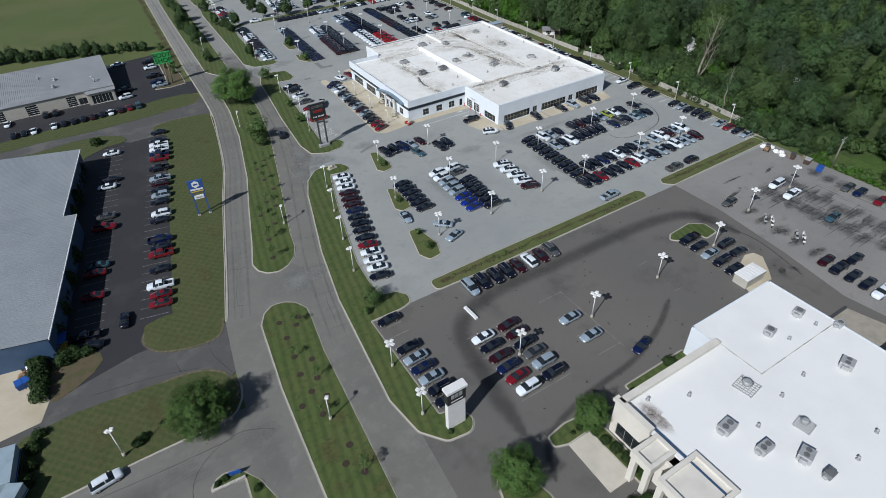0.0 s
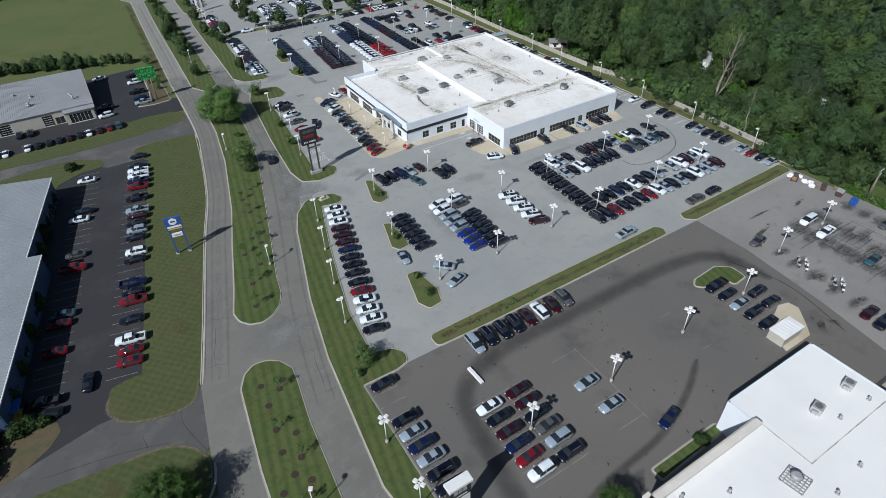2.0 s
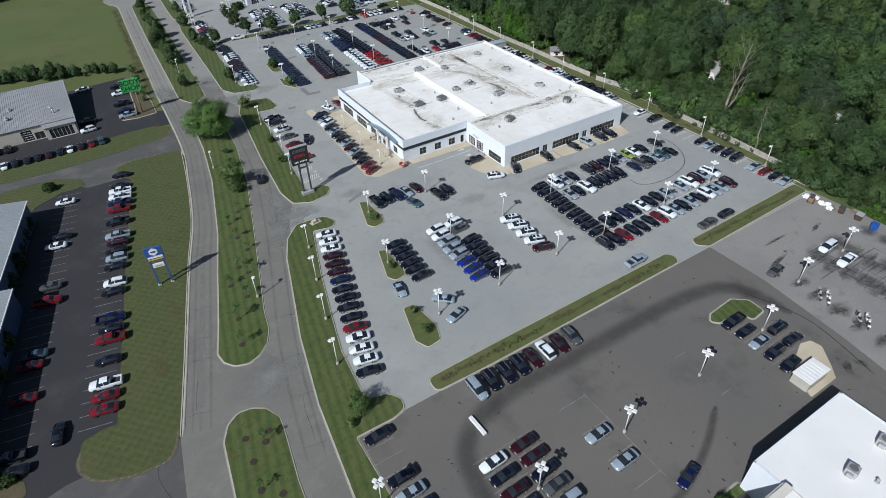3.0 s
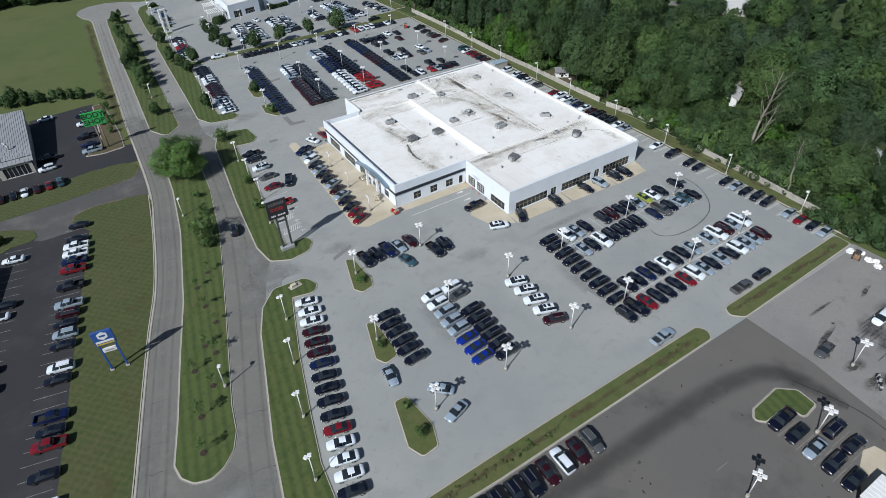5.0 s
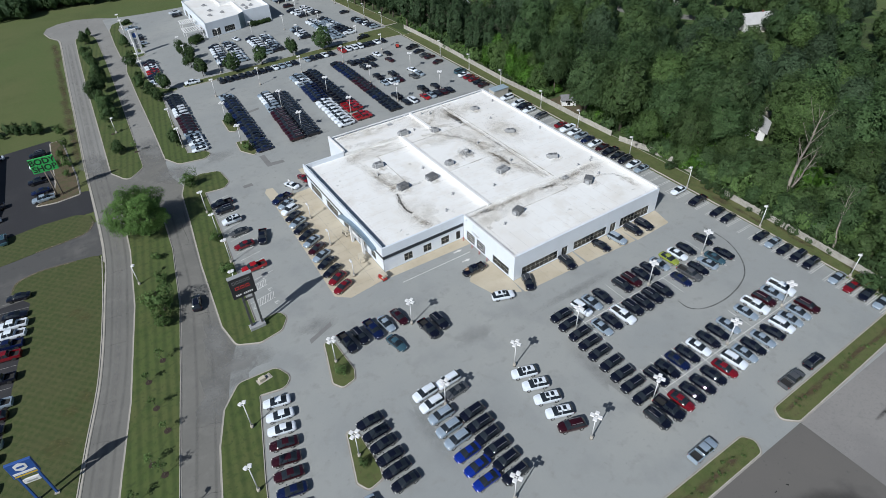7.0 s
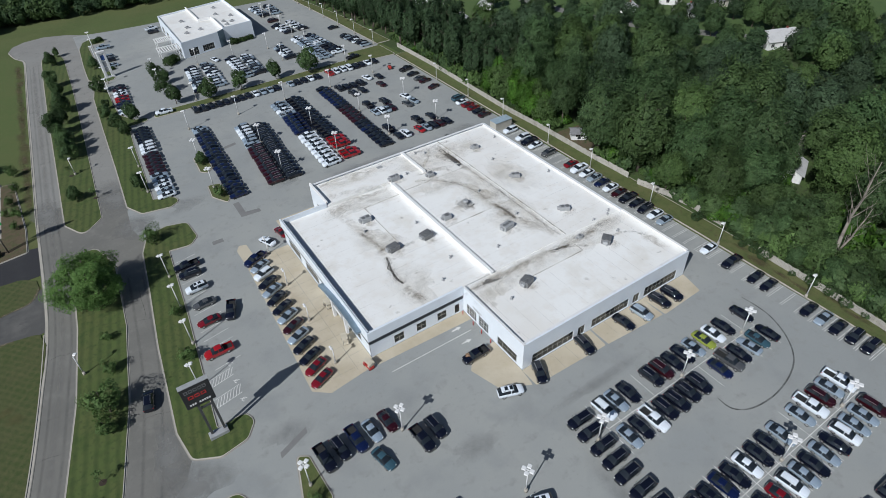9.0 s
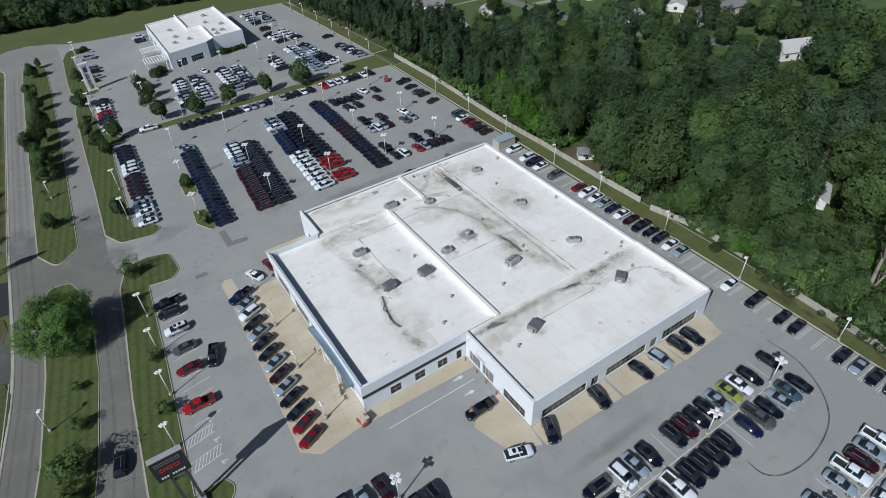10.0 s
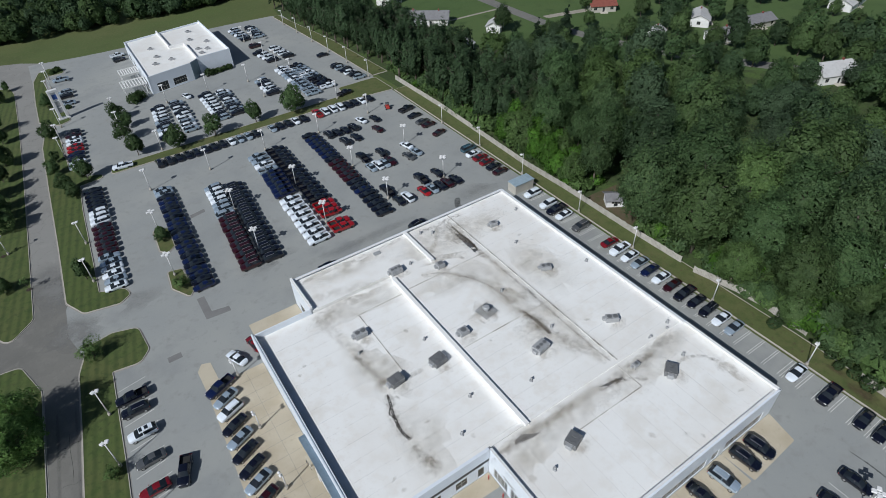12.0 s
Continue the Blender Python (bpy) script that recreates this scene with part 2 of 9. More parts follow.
GRIME = stain("roof_grime", (0.4, 0.34, 0.26), 0.5, 0.8, True, 0.34, 0.72)
FILM = stain("roof_dust_film", (0.5, 0.45, 0.36), 0.42, 0.3, True, 0.3, 0.7)
SOOT = stain("roof_soot", (0.15, 0.1, 0.075), 1.0, 1.5)
OIL = stain("oil_stain", (0.06, 0.058, 0.055), 0.95, 0.9, True, 0.32, 0.6)
OILBAND = stain("oil_film", (0.07, 0.072, 0.073), 0.72, 0.7, True, 0.24, 0.6)
STREAK = stain("tyre_streak", (0.06, 0.061, 0.062), 0.5, 0.5, "across", 0.3, 0.65)
TYRE_MARK = stain("tyre_wear", (0.042, 0.041, 0.04), 0.4, 0.25, "across", 0.0, 0.5)
TAR = stain("roof_tar", (0.06, 0.055, 0.05), 0.9, 2.2, False, 0.36, 0.56)
HALO = stain("roof_soft_dirt", (0.5, 0.44, 0.35), 0.42, 0.55, "across", 0.36, 0.74)
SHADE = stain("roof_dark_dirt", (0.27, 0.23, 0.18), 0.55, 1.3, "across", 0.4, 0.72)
LAPSEAM = stain("membrane_lap", (0.62, 0.6, 0.57), 0.25, 0.25, False, 0.35, 0.8)
SKID = stain("skid_mark", (0.04, 0.04, 0.04), 0.75, 0.8, False)
WHITEWALL = material("white_metal_panel", (0.72, 0.77, 0.83), 0.5, layers=((0.3, (0.67, 0.715, 0.77), 0.45, 0.7), (4.0, (0.75, 0.795, 0.85), 0.5, 0.8)))
CREAM = material("cream_stucco", (0.66, 0.63, 0.57), 0.85, layers=((0.3, (0.58, 0.55, 0.5), 0.45, 0.7),), bump=(15, 0.1))
BAND = material("dark_blue_band", (0.018, 0.024, 0.035), 0.35, layers=((0.5, (0.03, 0.036, 0.048), 0.5, 0.7),))
CANOPY = material("brushed_blue_metal", (0.25, 0.33, 0.4), 0.4, 0.5, layers=((0.8, (0.2, 0.27, 0.33), 0.45, 0.7),))
GLASS = material("tinted_glass", (0.02, 0.025, 0.028), 0.06, layers=((0.5, (0.05, 0.055, 0.055), 0.5, 0.7),))
CARGLASS = material("car_glass", (0.017, 0.022, 0.028), 0.05)
FRAME = material("bronze_frame", (0.3, 0.29, 0.26), 0.5, layers=((2.0, (0.2, 0.19, 0.17), 0.5, 0.7),))
ALU = material("white_steel", (0.75, 0.75, 0.75), 0.45, layers=((1.0, (0.66, 0.66, 0.66), 0.5, 0.7),))
GREYMETAL = material("grey_unit_steel", (0.4, 0.41, 0.42), 0.55, 0.2, layers=((1.0, (0.3, 0.305, 0.31), 0.5, 0.7), (6.0, (0.4, 0.4, 0.4), 0.55, 0.75)))
MIDMETAL = material("mid_unit_steel", (0.19, 0.195, 0.2), 0.5, 0.3, layers=((1.5, (0.13, 0.135, 0.14), 0.5, 0.7), (6.0, (0.26, 0.26, 0.26), 0.55, 0.75)))
DARKMETAL = material("dark_unit_steel", (0.08, 0.082, 0.085), 0.5, 0.3, layers=((2.0, (0.12, 0.12, 0.12), 0.5, 0.7),))
GALV = material("galvanised_roof_sheet", (0.46, 0.47, 0.48), 0.45, 0.35, layers=((0.1, (0.4, 0.41, 0.42), 0.4, 0.65), (1.5, (0.52, 0.53, 0.54), 0.55, 0.8)))
ROOFBLUE = material("dull_blue_grey_sheet", (0.34, 0.37, 0.4), 0.5, 0.25, layers=((0.1, (0.3, 0.33, 0.36), 0.4, 0.65), (1.5, (0.38, 0.41, 0.44), 0.55, 0.8)))
BEIGEWALL = material("beige_metal_siding", (0.46, 0.44, 0.39), 0.6, layers=((0.4, (0.4, 0.385, 0.34), 0.45, 0.7),))
BLUEWALL = material("blue_metal_siding", (0.045, 0.085, 0.16), 0.55, layers=((0.4, (0.035, 0.07, 0.13), 0.45, 0.7),))
FENCE = material("weathered_fence_board", (0.42, 0.4, 0.36), 0.9, layers=((0.8, (0.3, 0.28, 0.25), 0.45, 0.7),), obj=0.12)
WOOD = material("weathered_wood", (0.2, 0.17, 0.13), 0.9, layers=((2.0, (0.13, 0.11, 0.09), 0.45, 0.7),))
BARK = material("bark", (0.12, 0.1, 0.08), 0.95, layers=((3.0, (0.07, 0.058, 0.045), 0.45, 0.7),), bump=(8, 0.5))
DEADWOOD = material("bare_grey_wood", (0.24, 0.214, 0.18), 0.9, layers=((2.0, (0.13, 0.115, 0.098), 0.45, 0.7), (0.5, (0.26, 0.235, 0.2), 0.5, 0.7)))
RUBBER = material("tyre_rubber", (0.02, 0.02, 0.02), 0.85)
RIM = material("alloy_rim", (0.5, 0.5, 0.5), 0.35, 0.7)
LAMPGLASS = material("lamp_lens", (0.7, 0.7, 0.68), 0.2)
TAIL = material("red_lens", (0.35, 0.02, 0.02), 0.2)
SIGNBLUE = material("sign_blue", (0.03, 0.09, 0.32), 0.5, layers=((1.0, (0.025, 0.075, 0.27), 0.5, 0.7),))
SIGNBLACK = material("sign_black", (0.02, 0.021, 0.024), 0.4, layers=((1.0, (0.03, 0.03, 0.032), 0.5, 0.7),))
SIGNGREEN = material("sign_green", (0.05, 0.42, 0.1), 0.5, layers=((1.0, (0.04, 0.34, 0.08), 0.5, 0.7),))
SIGNWHITE = material("sign_white", (0.75, 0.75, 0.75), 0.5, layers=((1.0, (0.68, 0.68, 0.68), 0.5, 0.7),))
SIGNRED = material("sign_red", (0.45, 0.03, 0.03), 0.5)
SIGNYELLOW = material("sign_yellow", (0.6, 0.42, 0.03), 0.5)
BRICKRED = material("brick_red_roof", (0.22, 0.07, 0.05), 0.9, layers=((1.0, (0.16, 0.05, 0.04), 0.5, 0.7),))
SHINGLE = material("grey_shingle", (0.2, 0.2, 0.21), 0.9, layers=((1.0, (0.15, 0.15, 0.155), 0.45, 0.7), (8.0, (0.25, 0.25, 0.25), 0.5, 0.8)))
PALEROOF = material("pale_shingle", (0.5, 0.5, 0.5), 0.85, layers=((0.8, (0.42, 0.42, 0.42), 0.45, 0.7),))
SIDING = material("white_siding", (0.72, 0.72, 0.71), 0.7, layers=((0.6, (0.64, 0.64, 0.63), 0.5, 0.7),))
GRAVEL = material("gravel", (0.33, 0.3, 0.25), 0.95, layers=((0.5, (0.25, 0.23, 0.19), 0.45, 0.7), (10.0, (0.4, 0.37, 0.32), 0.5, 0.8)))
YELLOWSTEEL = material("yellow_steel", (0.5, 0.33, 0.03), 0.5)
REDSTEEL = material("red_steel", (0.4, 0.04, 0.03), 0.5)
DIRT = stain("dry_earth", (0.12, 0.082, 0.05), 0.85, 0.7)
EDGE = stain("dry_verge_edge", (0.21, 0.18, 0.12), 0.9, 1.3, "across", 0.3, 0.62)
DRYGRASS = stain("dry_grass", (0.14, 0.13, 0.05), 0.6, 0.6)
CRACK = stain("filled_crack", (0.05, 0.05, 0.05), 0.9, 1.5, False)
WEAR = stain("wheel_worn_asphalt", (0.13, 0.128, 0.124), 0.28, 0.3, "across")
PALEWEAR = stain("dusty_asphalt", (0.28, 0.272, 0.255), 0.45, 0.3, "across")
PALESPOT = stain("pale_worn_asphalt", (0.27, 0.27, 0.258), 0.8, 0.3, True, 0.2, 0.6)
WEARSPOT = stain("worn_spot", (0.2, 0.2, 0.2), 0.35, 0.3)
GRASSPATCH = stain("bright_grass", (0.09, 0.17, 0.03), 0.95, 0.5)
PALEBLUE = material("pale_blue_metal", (0.3, 0.38, 0.44), 0.5, layers=((0.6, (0.25, 0.32, 0.37), 0.45, 0.7),))
BAG = material("white_plastic_wrap", (0.78, 0.78, 0.77), 0.5, layers=((1.5, (0.6, 0.6, 0.58), 0.5, 0.7),))
BLUESTEEL = material("blue_painted_steel", (0.02, 0.09, 0.36), 0.5, layers=((1.0, (0.015, 0.06, 0.24), 0.5, 0.7),))
BROWNSTEEL = material("brown_painted_steel", (0.07, 0.045, 0.035), 0.7, layers=((1.0, (0.05, 0.03, 0.025), 0.5, 0.7),))
TAN = material("tan_plastic", (0.55, 0.5, 0.4), 0.6, layers=((1.0, (0.46, 0.42, 0.33), 0.5, 0.7),))
STONE = material("pale_stone", (0.5, 0.48, 0.44), 0.85, layers=((1.2, (0.4, 0.38, 0.35), 0.45, 0.7),))
PATCH = material("old_asphalt_patch", (0.2, 0.198, 0.194), 0.9, layers=((0.5, (0.17, 0.168, 0.165), 0.45, 0.7), (8.0, (0.24, 0.24, 0.24), 0.55, 0.8)))
RUST = material("rusty_brown_load", (0.22, 0.13, 0.07), 0.9, layers=((3.0, (0.4, 0.33, 0.25), 0.5, 0.7),))


def leaf(name, colour, dark, light):
    colour, dark, light = ((q[0] * 0.97, q[1] * 0.925, q[2] * 1.17) for q in (colour, dark, light))
    m = material(name, colour, 0.6, layers=((0.3, dark, 0.45, 0.62), (0.8, light, 0.52, 0.72), (2.6, tuple(c * 0.82 for c in dark), 0.52, 0.7), (4.5, tuple(c * 1.15 for c in light), 0.55, 0.7)), obj=0.25, island=0.22, bump=(3.5, 0.6))
    nt = m.node_tree
    b = nt.nodes["Principled BSDF"]
    b.inputs["Specular IOR Level"].default_value = 0.15
    tr = nt.nodes.new("ShaderNodeBsdfTranslucent")
    ms = nt.nodes.new("ShaderNodeMixShader")
    ms.inputs[0].default_value = 0.32
    nt.links.new(b.inputs["Base Color"].links[0].from_socket, tr.inputs["Color"])
    nt.links.new(b.outputs[0], ms.inputs[1])
    nt.links.new(tr.outputs[0], ms.inputs[2])
    nt.links.new(ms.outputs[0], nt.nodes["Material Output"].inputs["Surface"])
    return m


LEAF_WOOD = leaf("woodland_leaf", (0.071, 0.125, 0.040), (0.049, 0.093, 0.030), (0.111, 0.170, 0.054))
LEAF_PALE = leaf("pale_woodland_leaf", (0.069, 0.118, 0.050), (0.052, 0.090, 0.037), (0.103, 0.160, 0.068))
LEAF_BRIGHT = leaf("bright_leaf", (0.08, 0.19, 0.022), (0.055, 0.14, 0.016), (0.12, 0.24, 0.03))
LEAF_MAPLE = leaf("maple_leaf", (0.112, 0.21, 0.046), (0.085, 0.165, 0.036), (0.16, 0.27, 0.062))
LEAF_LOT = leaf("lot_tree_leaf", (0.07, 0.125, 0.038), (0.05, 0.093, 0.029), (0.105, 0.165, 0.05))
LEAF_STREET = leaf("street_tree_leaf", (0.112, 0.195, 0.05), (0.08, 0.142, 0.038), (0.17, 0.255, 0.074))
LEAF_PINE = leaf("pine_needle", (0.025, 0.05, 0.02), (0.018, 0.038, 0.016), (0.04, 0.07, 0.03))
LEAF_SHRUB = leaf("shrub_leaf", (0.04, 0.075, 0.02), (0.03, 0.055, 0.014), (0.06, 0.1, 0.025))

CARPAINT = {
    "W": ("white", (0.77, 0.83, 0.9), 0.0), "S": ("silver", (0.47, 0.57, 0.67), 0.45), "G": ("grey", (0.13, 0.135, 0.14), 0.4),
    "K": ("black", (0.004, 0.005, 0.013), 0.0), "N": ("navy", (0.006, 0.013, 0.062), 0.2), "B": ("bright blue", (0.01, 0.035, 0.32), 0.3),
    "M": ("maroon", (0.036, 0.004, 0.008), 0.2), "R": ("red", (0.17, 0.006, 0.012), 0.0), "C": ("bright red", (0.34, 0.008, 0.012), 0.0), "T": ("teal grey", (0.06, 0.13, 0.17), 0.3),
    "Y": ("lime green", (0.3, 0.36, 0.06), 0.1)}
CARMAT = {k: material("paint_" + v[0].replace(" ", "_"), v[1], 0.22, v[2], coat=1.0, layers=((0.8, tuple(c * 0.9 for c in v[1]), 0.45, 0.7),)) for k, v in CARPAINT.items()}

LEAF_MIX = [leaf("woodland_leaf", *c) for c in (((0.065, 0.122, 0.037), (0.047, 0.092, 0.029), (0.101, 0.165, 0.053)), ((0.090, 0.158, 0.040), (0.065, 0.116, 0.030), (0.132, 0.210, 0.055)), ((0.05, 0.092, 0.034), (0.037, 0.070, 0.026), (0.078, 0.130, 0.047)), ((0.076, 0.132, 0.037), (0.056, 0.098, 0.029), (0.112, 0.175, 0.052)))]

# ---- building blocks ----
from mathutils.geometry import tessellate_polygon


def mesh_of(name, bm, *mats):
    me = bpy.data.meshes.new(name)
    bm.to_mesh(me)
    bm.free()
    for m in mats:
        me.materials.append(m)
    return me


def part(name, bm, mat, parent=None, label=""):
    ob = new(name, mesh_of(name, bm, *(mat if isinstance(mat, (tuple, list)) else (mat,))))
    if parent is not None:
        ob.parent = parent
    if label:
        ob["label"] = label
    return ob


def empty(name, m=None, **tags):
    ob = new(name)
    ob.empty_display_size = 0.2
    if m is not None:
        ob.matrix_world = m
    return tagged(ob, **tags)


def add_box(bm, x0, x1, y0, y1, z0, z1, bevel=0.0, slot=0):
    g = bmesh.ops.create_cube(bm, size=1.0, matrix=Matrix.LocRotScale(((x0 + x1) / 2, (y0 + y1) / 2, (z0 + z1) / 2), None, (abs(x1 - x0), abs(y1 - y0), abs(z1 - z0))))
    fs = list({f for v in g["verts"] for f in v.link_faces})
    for f in fs:
        f.material_index = slot
    if bevel:
        es = list({e for v in g["verts"] for e in v.link_edges})
        r = bmesh.ops.bevel(bm, geom=es, offset=bevel, segments=1, affect="EDGES")
        for f in r["faces"]:
            f.material_index = slot
    return g["verts"]


def box(x0, x1, y0, y1, z0, z1, bevel=0.0):
    bm = bmesh.new()
    add_box(bm, x0, x1, y0, y1, z0, z1, bevel)
    return bm


def add_tube(bm, a, b, r0, r1=None, seg=8, slot=0):
    r1 = r0 if r1 is None else r1
    a, b = Vector(a), Vector(b)
    m = Matrix.Translation((a + b) / 2) @ (b - a).to_track_quat("Z", "Y").to_matrix().to_4x4()
    g = bmesh.ops.create_cone(bm, cap_ends=True, segments=seg, radius1=r0, radius2=r1, depth=(b - a).length, matrix=m)
    for f in {f for v in g["verts"] for f in v.link_faces}:
        f.material_index = slot
        f.smooth = len(f.verts) == 4
    return g["verts"]


def tube(a, b, r0, r1=None, seg=8):
    bm = bmesh.new()
    add_tube(bm, a, b, r0, r1, seg)
    return bm


def area(pts):
    return sum(a[0] * b[1] - b[0] * a[1] for a, b in zip(pts, pts[1:] + pts[:1])) / 2


def rounded(pts, r=1.0, seg=6):
    """The outline with every corner rounded; a point may carry its own radius as a third value."""
    out = []
    n = len(pts)
    for i in range(n):
        p, a, b = Vector(pts[i][:2]), Vector(pts[i - 1][:2]), Vector(pts[(i + 1) % n][:2])
        rr = pts[i][2] if len(pts[i]) > 2 else r
        u, v = (a - p), (b - p)
        lu, lv = u.length, v.length
        u, v = u / lu, v / lv
        ang = math.acos(max(-1, min(1, u.dot(v))))
        if rr <= 0 or ang > radians(176):
            out.append((p.x, p.y))
            continue
        d = min(rr / math.tan(ang / 2), lu * 0.48, lv * 0.48)
        s, e = p + u * d, p + v * d
        for k in range(seg + 1):
            t = k / seg
            q = s * (1 - t) ** 2 + p * 2 * t * (1 - t) + e * t * t
            out.append((q.x, q.y))
    return out if area(out) > 0 else out[::-1]


def inset(pts, d):
    out = []
    n = len(pts)
    for i in range(n):
        p, a, b = Vector(pts[i]), Vector(pts[i - 1]), Vector(pts[(i + 1) % n])
        u, v = (p - a), (b - p)
        if u.length < 1e-6 or v.length < 1e-6:
            out.append((p.x, p.y))
            continue
        nu, nv = Vector((-u.y, u.x)).normalized(), Vector((-v.y, v.x)).normalized()
        m = nu + nv
        m = m / max(0.5, m.dot(nu)) if m.length > 1e-6 else nu
        q = p + m * d
        out.append((q.x, q.y))
    return out


def sheet(pts, z, bottom=None, slot=0, bm=None):
    bm = bm or bmesh.new()
    vs = [bm.verts.new((x, y, z)) for x, y in pts]
    for tri in tessellate_polygon([[Vector((x, y, 0)) for x, y in pts]]):
        a, b, c = [vs[i] for i in tri]
        if (b.co - a.co).cross(c.co - a.co).z < 0:
            a, c = c, a
        try:
            bm.faces.new((a, b, c)).material_index = slot
        except ValueError:
            pass
    if bottom is not None:
        lo = [bm.verts.new((x, y, bottom)) for x, y in pts]
        for i in range(len(vs)):
            j = (i + 1) % len(vs)
            bm.faces.new((vs[i], lo[i], lo[j], vs[j])).material_index = slot
    return bm


def surface(name, pts, z, mat, label, category="pavement"):
    ob = part(name, sheet(pts, z, z - 0.25), mat)
    return tagged(ob, label=label, category=category, kind="structure")


def island(pts, r, grass, label, kerb=0.16, z=0.15, name="grass_verge", pan=0.22):
    """A raised bed of turf inside a concrete kerb."""
    o = rounded(pts, r)
    i = inset(o, kerb)
    bm = bmesh.new()
    n = len(o)
    b_ = inset(o, 0.03)
    rings = [[bm.verts.new((x, y, zz)) for x, y in ring] for ring, zz in ((o, -0.2), (o, z - 0.03), (b_, z), (i, z), (i, z - 0.2))]
    for a, b in zip(rings, rings[1:]):
        for k in range(n):
            j = (k + 1) % n
            bm.faces.new((a[k], a[j], b[j], b[k]))
    turf = tagged(part(name, sheet(inset(o, kerb + 0.002), z - 0.015, -0.2), grass), label=label, category="lawn", kind="structure")
    part("kerb", bm, CONCRETE, turf, "pale concrete kerb")
    if pan:
        # flat gutter pan round the kerb
        w_ = inset(o, -pan)
        bm = bmesh.new()
        a, b = [[bm.verts.new((x, y, 0.013)) for x, y in ring] for ring in (w_, o)]
        for k in range(n):
            j = (k + 1) % n
            bm.faces.new((a[k], a[j], b[j], b[k]))
        part("gutter", bm, GUTTER, turf, "stained concrete gutter")
    return turf


def ribbon(name, pts, w, z, mat, parent=None, label=""):
    bm = bmesh.new()
    uv = bm.loops.layers.uv.new("across")
    prev = None
    n = len(pts)
    for i in range(n):
        a, b = Vector(pts[max(0, i - 1)]), Vector(pts[min(n - 1, i + 1)])
        u = (b - a).normalized()
        s = Vector((-u.y, u.x)) * w / 2 * (0.35 + 0.65 * min(1, i / 3, (n - 1 - i) / 3))
        p = Vector(pts[i])
        cur = [bm.verts.new((*(p + s), z)), bm.verts.new((*(p - s), z))]
        if prev:
            f = bm.faces.new((prev[0], prev[1], cur[1], cur[0]))
            for lp, v in zip(f.loops, (0, 1, 1, 0)):
                lp[uv].uv = (i, v)
        prev = cur
    return part(name, bm, mat, parent, label)


def spline(ctrl, n=40):
    out = []
    c = [ctrl[0]] + list(ctrl) + [ctrl[-1]]
    for i in range(len(ctrl) - 1):
        for k in range(n // (len(ctrl) - 1) + 1):
            t = k / (n // (len(ctrl) - 1) + 1)
            p0, p1, p2, p3 = [Vector(q) for q in c[i:i + 4]]
            q = 0.5 * ((2 * p1) + (p2 - p0) * t + (2 * p0 - 5 * p1 + 4 * p2 - p3) * t * t + (3 * p1 - p0 - 3 * p2 + p3) * t ** 3)
            out.append((q.x, q.y))
    return out + [tuple(ctrl[-1])]


def raw_verge(pts, r, label, rim=()):
    """Turf that meets the asphalt in a ragged edge, with no kerb. rim: stretches of its outline where the edge has dried out."""
    o = rounded(pts, r, 8)
    rd = random.Random(len(o))
    fine = []
    for a, b in zip(o, o[1:] + o[:1]):
        n = max(1, int(math.dist(a, b) / 1.2))
        fine += [(a[0] + (b[0] - a[0]) * k / n + rd.uniform(-0.09, 0.09), a[1] + (b[1] - a[1]) * k / n + rd.uniform(-0.09, 0.09)) for k in range(n)]
    turf = tagged(part("grass_verge", sheet(fine, 0.05, -0.2), LAWN), label=label, category="lawn", kind="structure")
    for line in rim:
        ribbon("dry_edge", spline(line, 30), 1.0, 0.058, EDGE, turf, "trodden pale dry edge")
    return turf


def stripe(name, a, b, w, z, mat, parent, label=""):
    a, b = Vector((*a, 0)), Vector((*b, 0))
    u = (b - a).normalized()
    s = Vector((-u.y, u.x, 0)) * w / 2
    return part(name, sheet([tuple((a + s).xy), tuple((a - s).xy), tuple((b - s).xy), tuple((b + s).xy)], z, z - 0.003), mat, parent, label)


# ---- ground ----
bm = bmesh.new()
for i in range(41):
    for j in range(41):
        # one sheet, finer near the place, out to the horizon
        fx = (i - 20) / 20
        fy = (j - 20) / 20
        bm.verts.new((80 + 2600 * fx * abs(fx), 150 + 2600 * fy * abs(fy), -0.09))
bm.verts.ensure_lookup_table()
for i in range(40):
    for j in range(40):
        bm.faces.new([bm.verts[k] for k in (i * 41 + j, (i + 1) * 41 + j, (i + 1) * 41 + j + 1, i * 41 + j + 1)])
tagged(part("ground", bm, FIELD), label="flat green meadow and mown field", category="ground", kind="structure")

surface("wood_floor", rounded([(174, 62), (180, 10), (345, 10), (345, 180), (330, 181), (284, 206), (262, 228), (240, 250), (218, 266), (202, 282), (195, 300), (193, 328), (188, 398), (166, 398), (164, 380), (171, 217), (172, 90), (166.5, 84), (165.5, 66)], 3), -0.03, WOODFLOOR, "dark leaf-littered forest floor under the trees", "ground")

# boulevard: two carriageways that meet in a loop at the north end
WL = [(5, -60), (4, 20), (5, 60), (7, 80), (9, 94), (13.3, 110), (17, 124.3), (21.4, 141), (25.9, 157), (29.8, 178), (32.9, 200), (34.5, 240), (36.6, 284), (38.5, 324), (40.7, 366), (40.6, 375), (37.8, 381), (36, 390), (38, 397), (43, 401.4), (51, 403)]
ER = [(59.6, 399.4), (67, 393.4), (80, 391.4), (80, 375), (66, 340), (62, 320), (59, 270), (58, 233), (62, 225), (58, 195), (55, 170), (53, 150), (48, 142), (44, 130), (38, 110), (34, 90), (32, 70), (31, 55), (36, 45), (60, 40), (60, -60)]
surface("road_boulevard", rounded(WL + ER, 3), -0.012, ROAD, "worn grey two-way boulevard asphalt with cracks", "road")
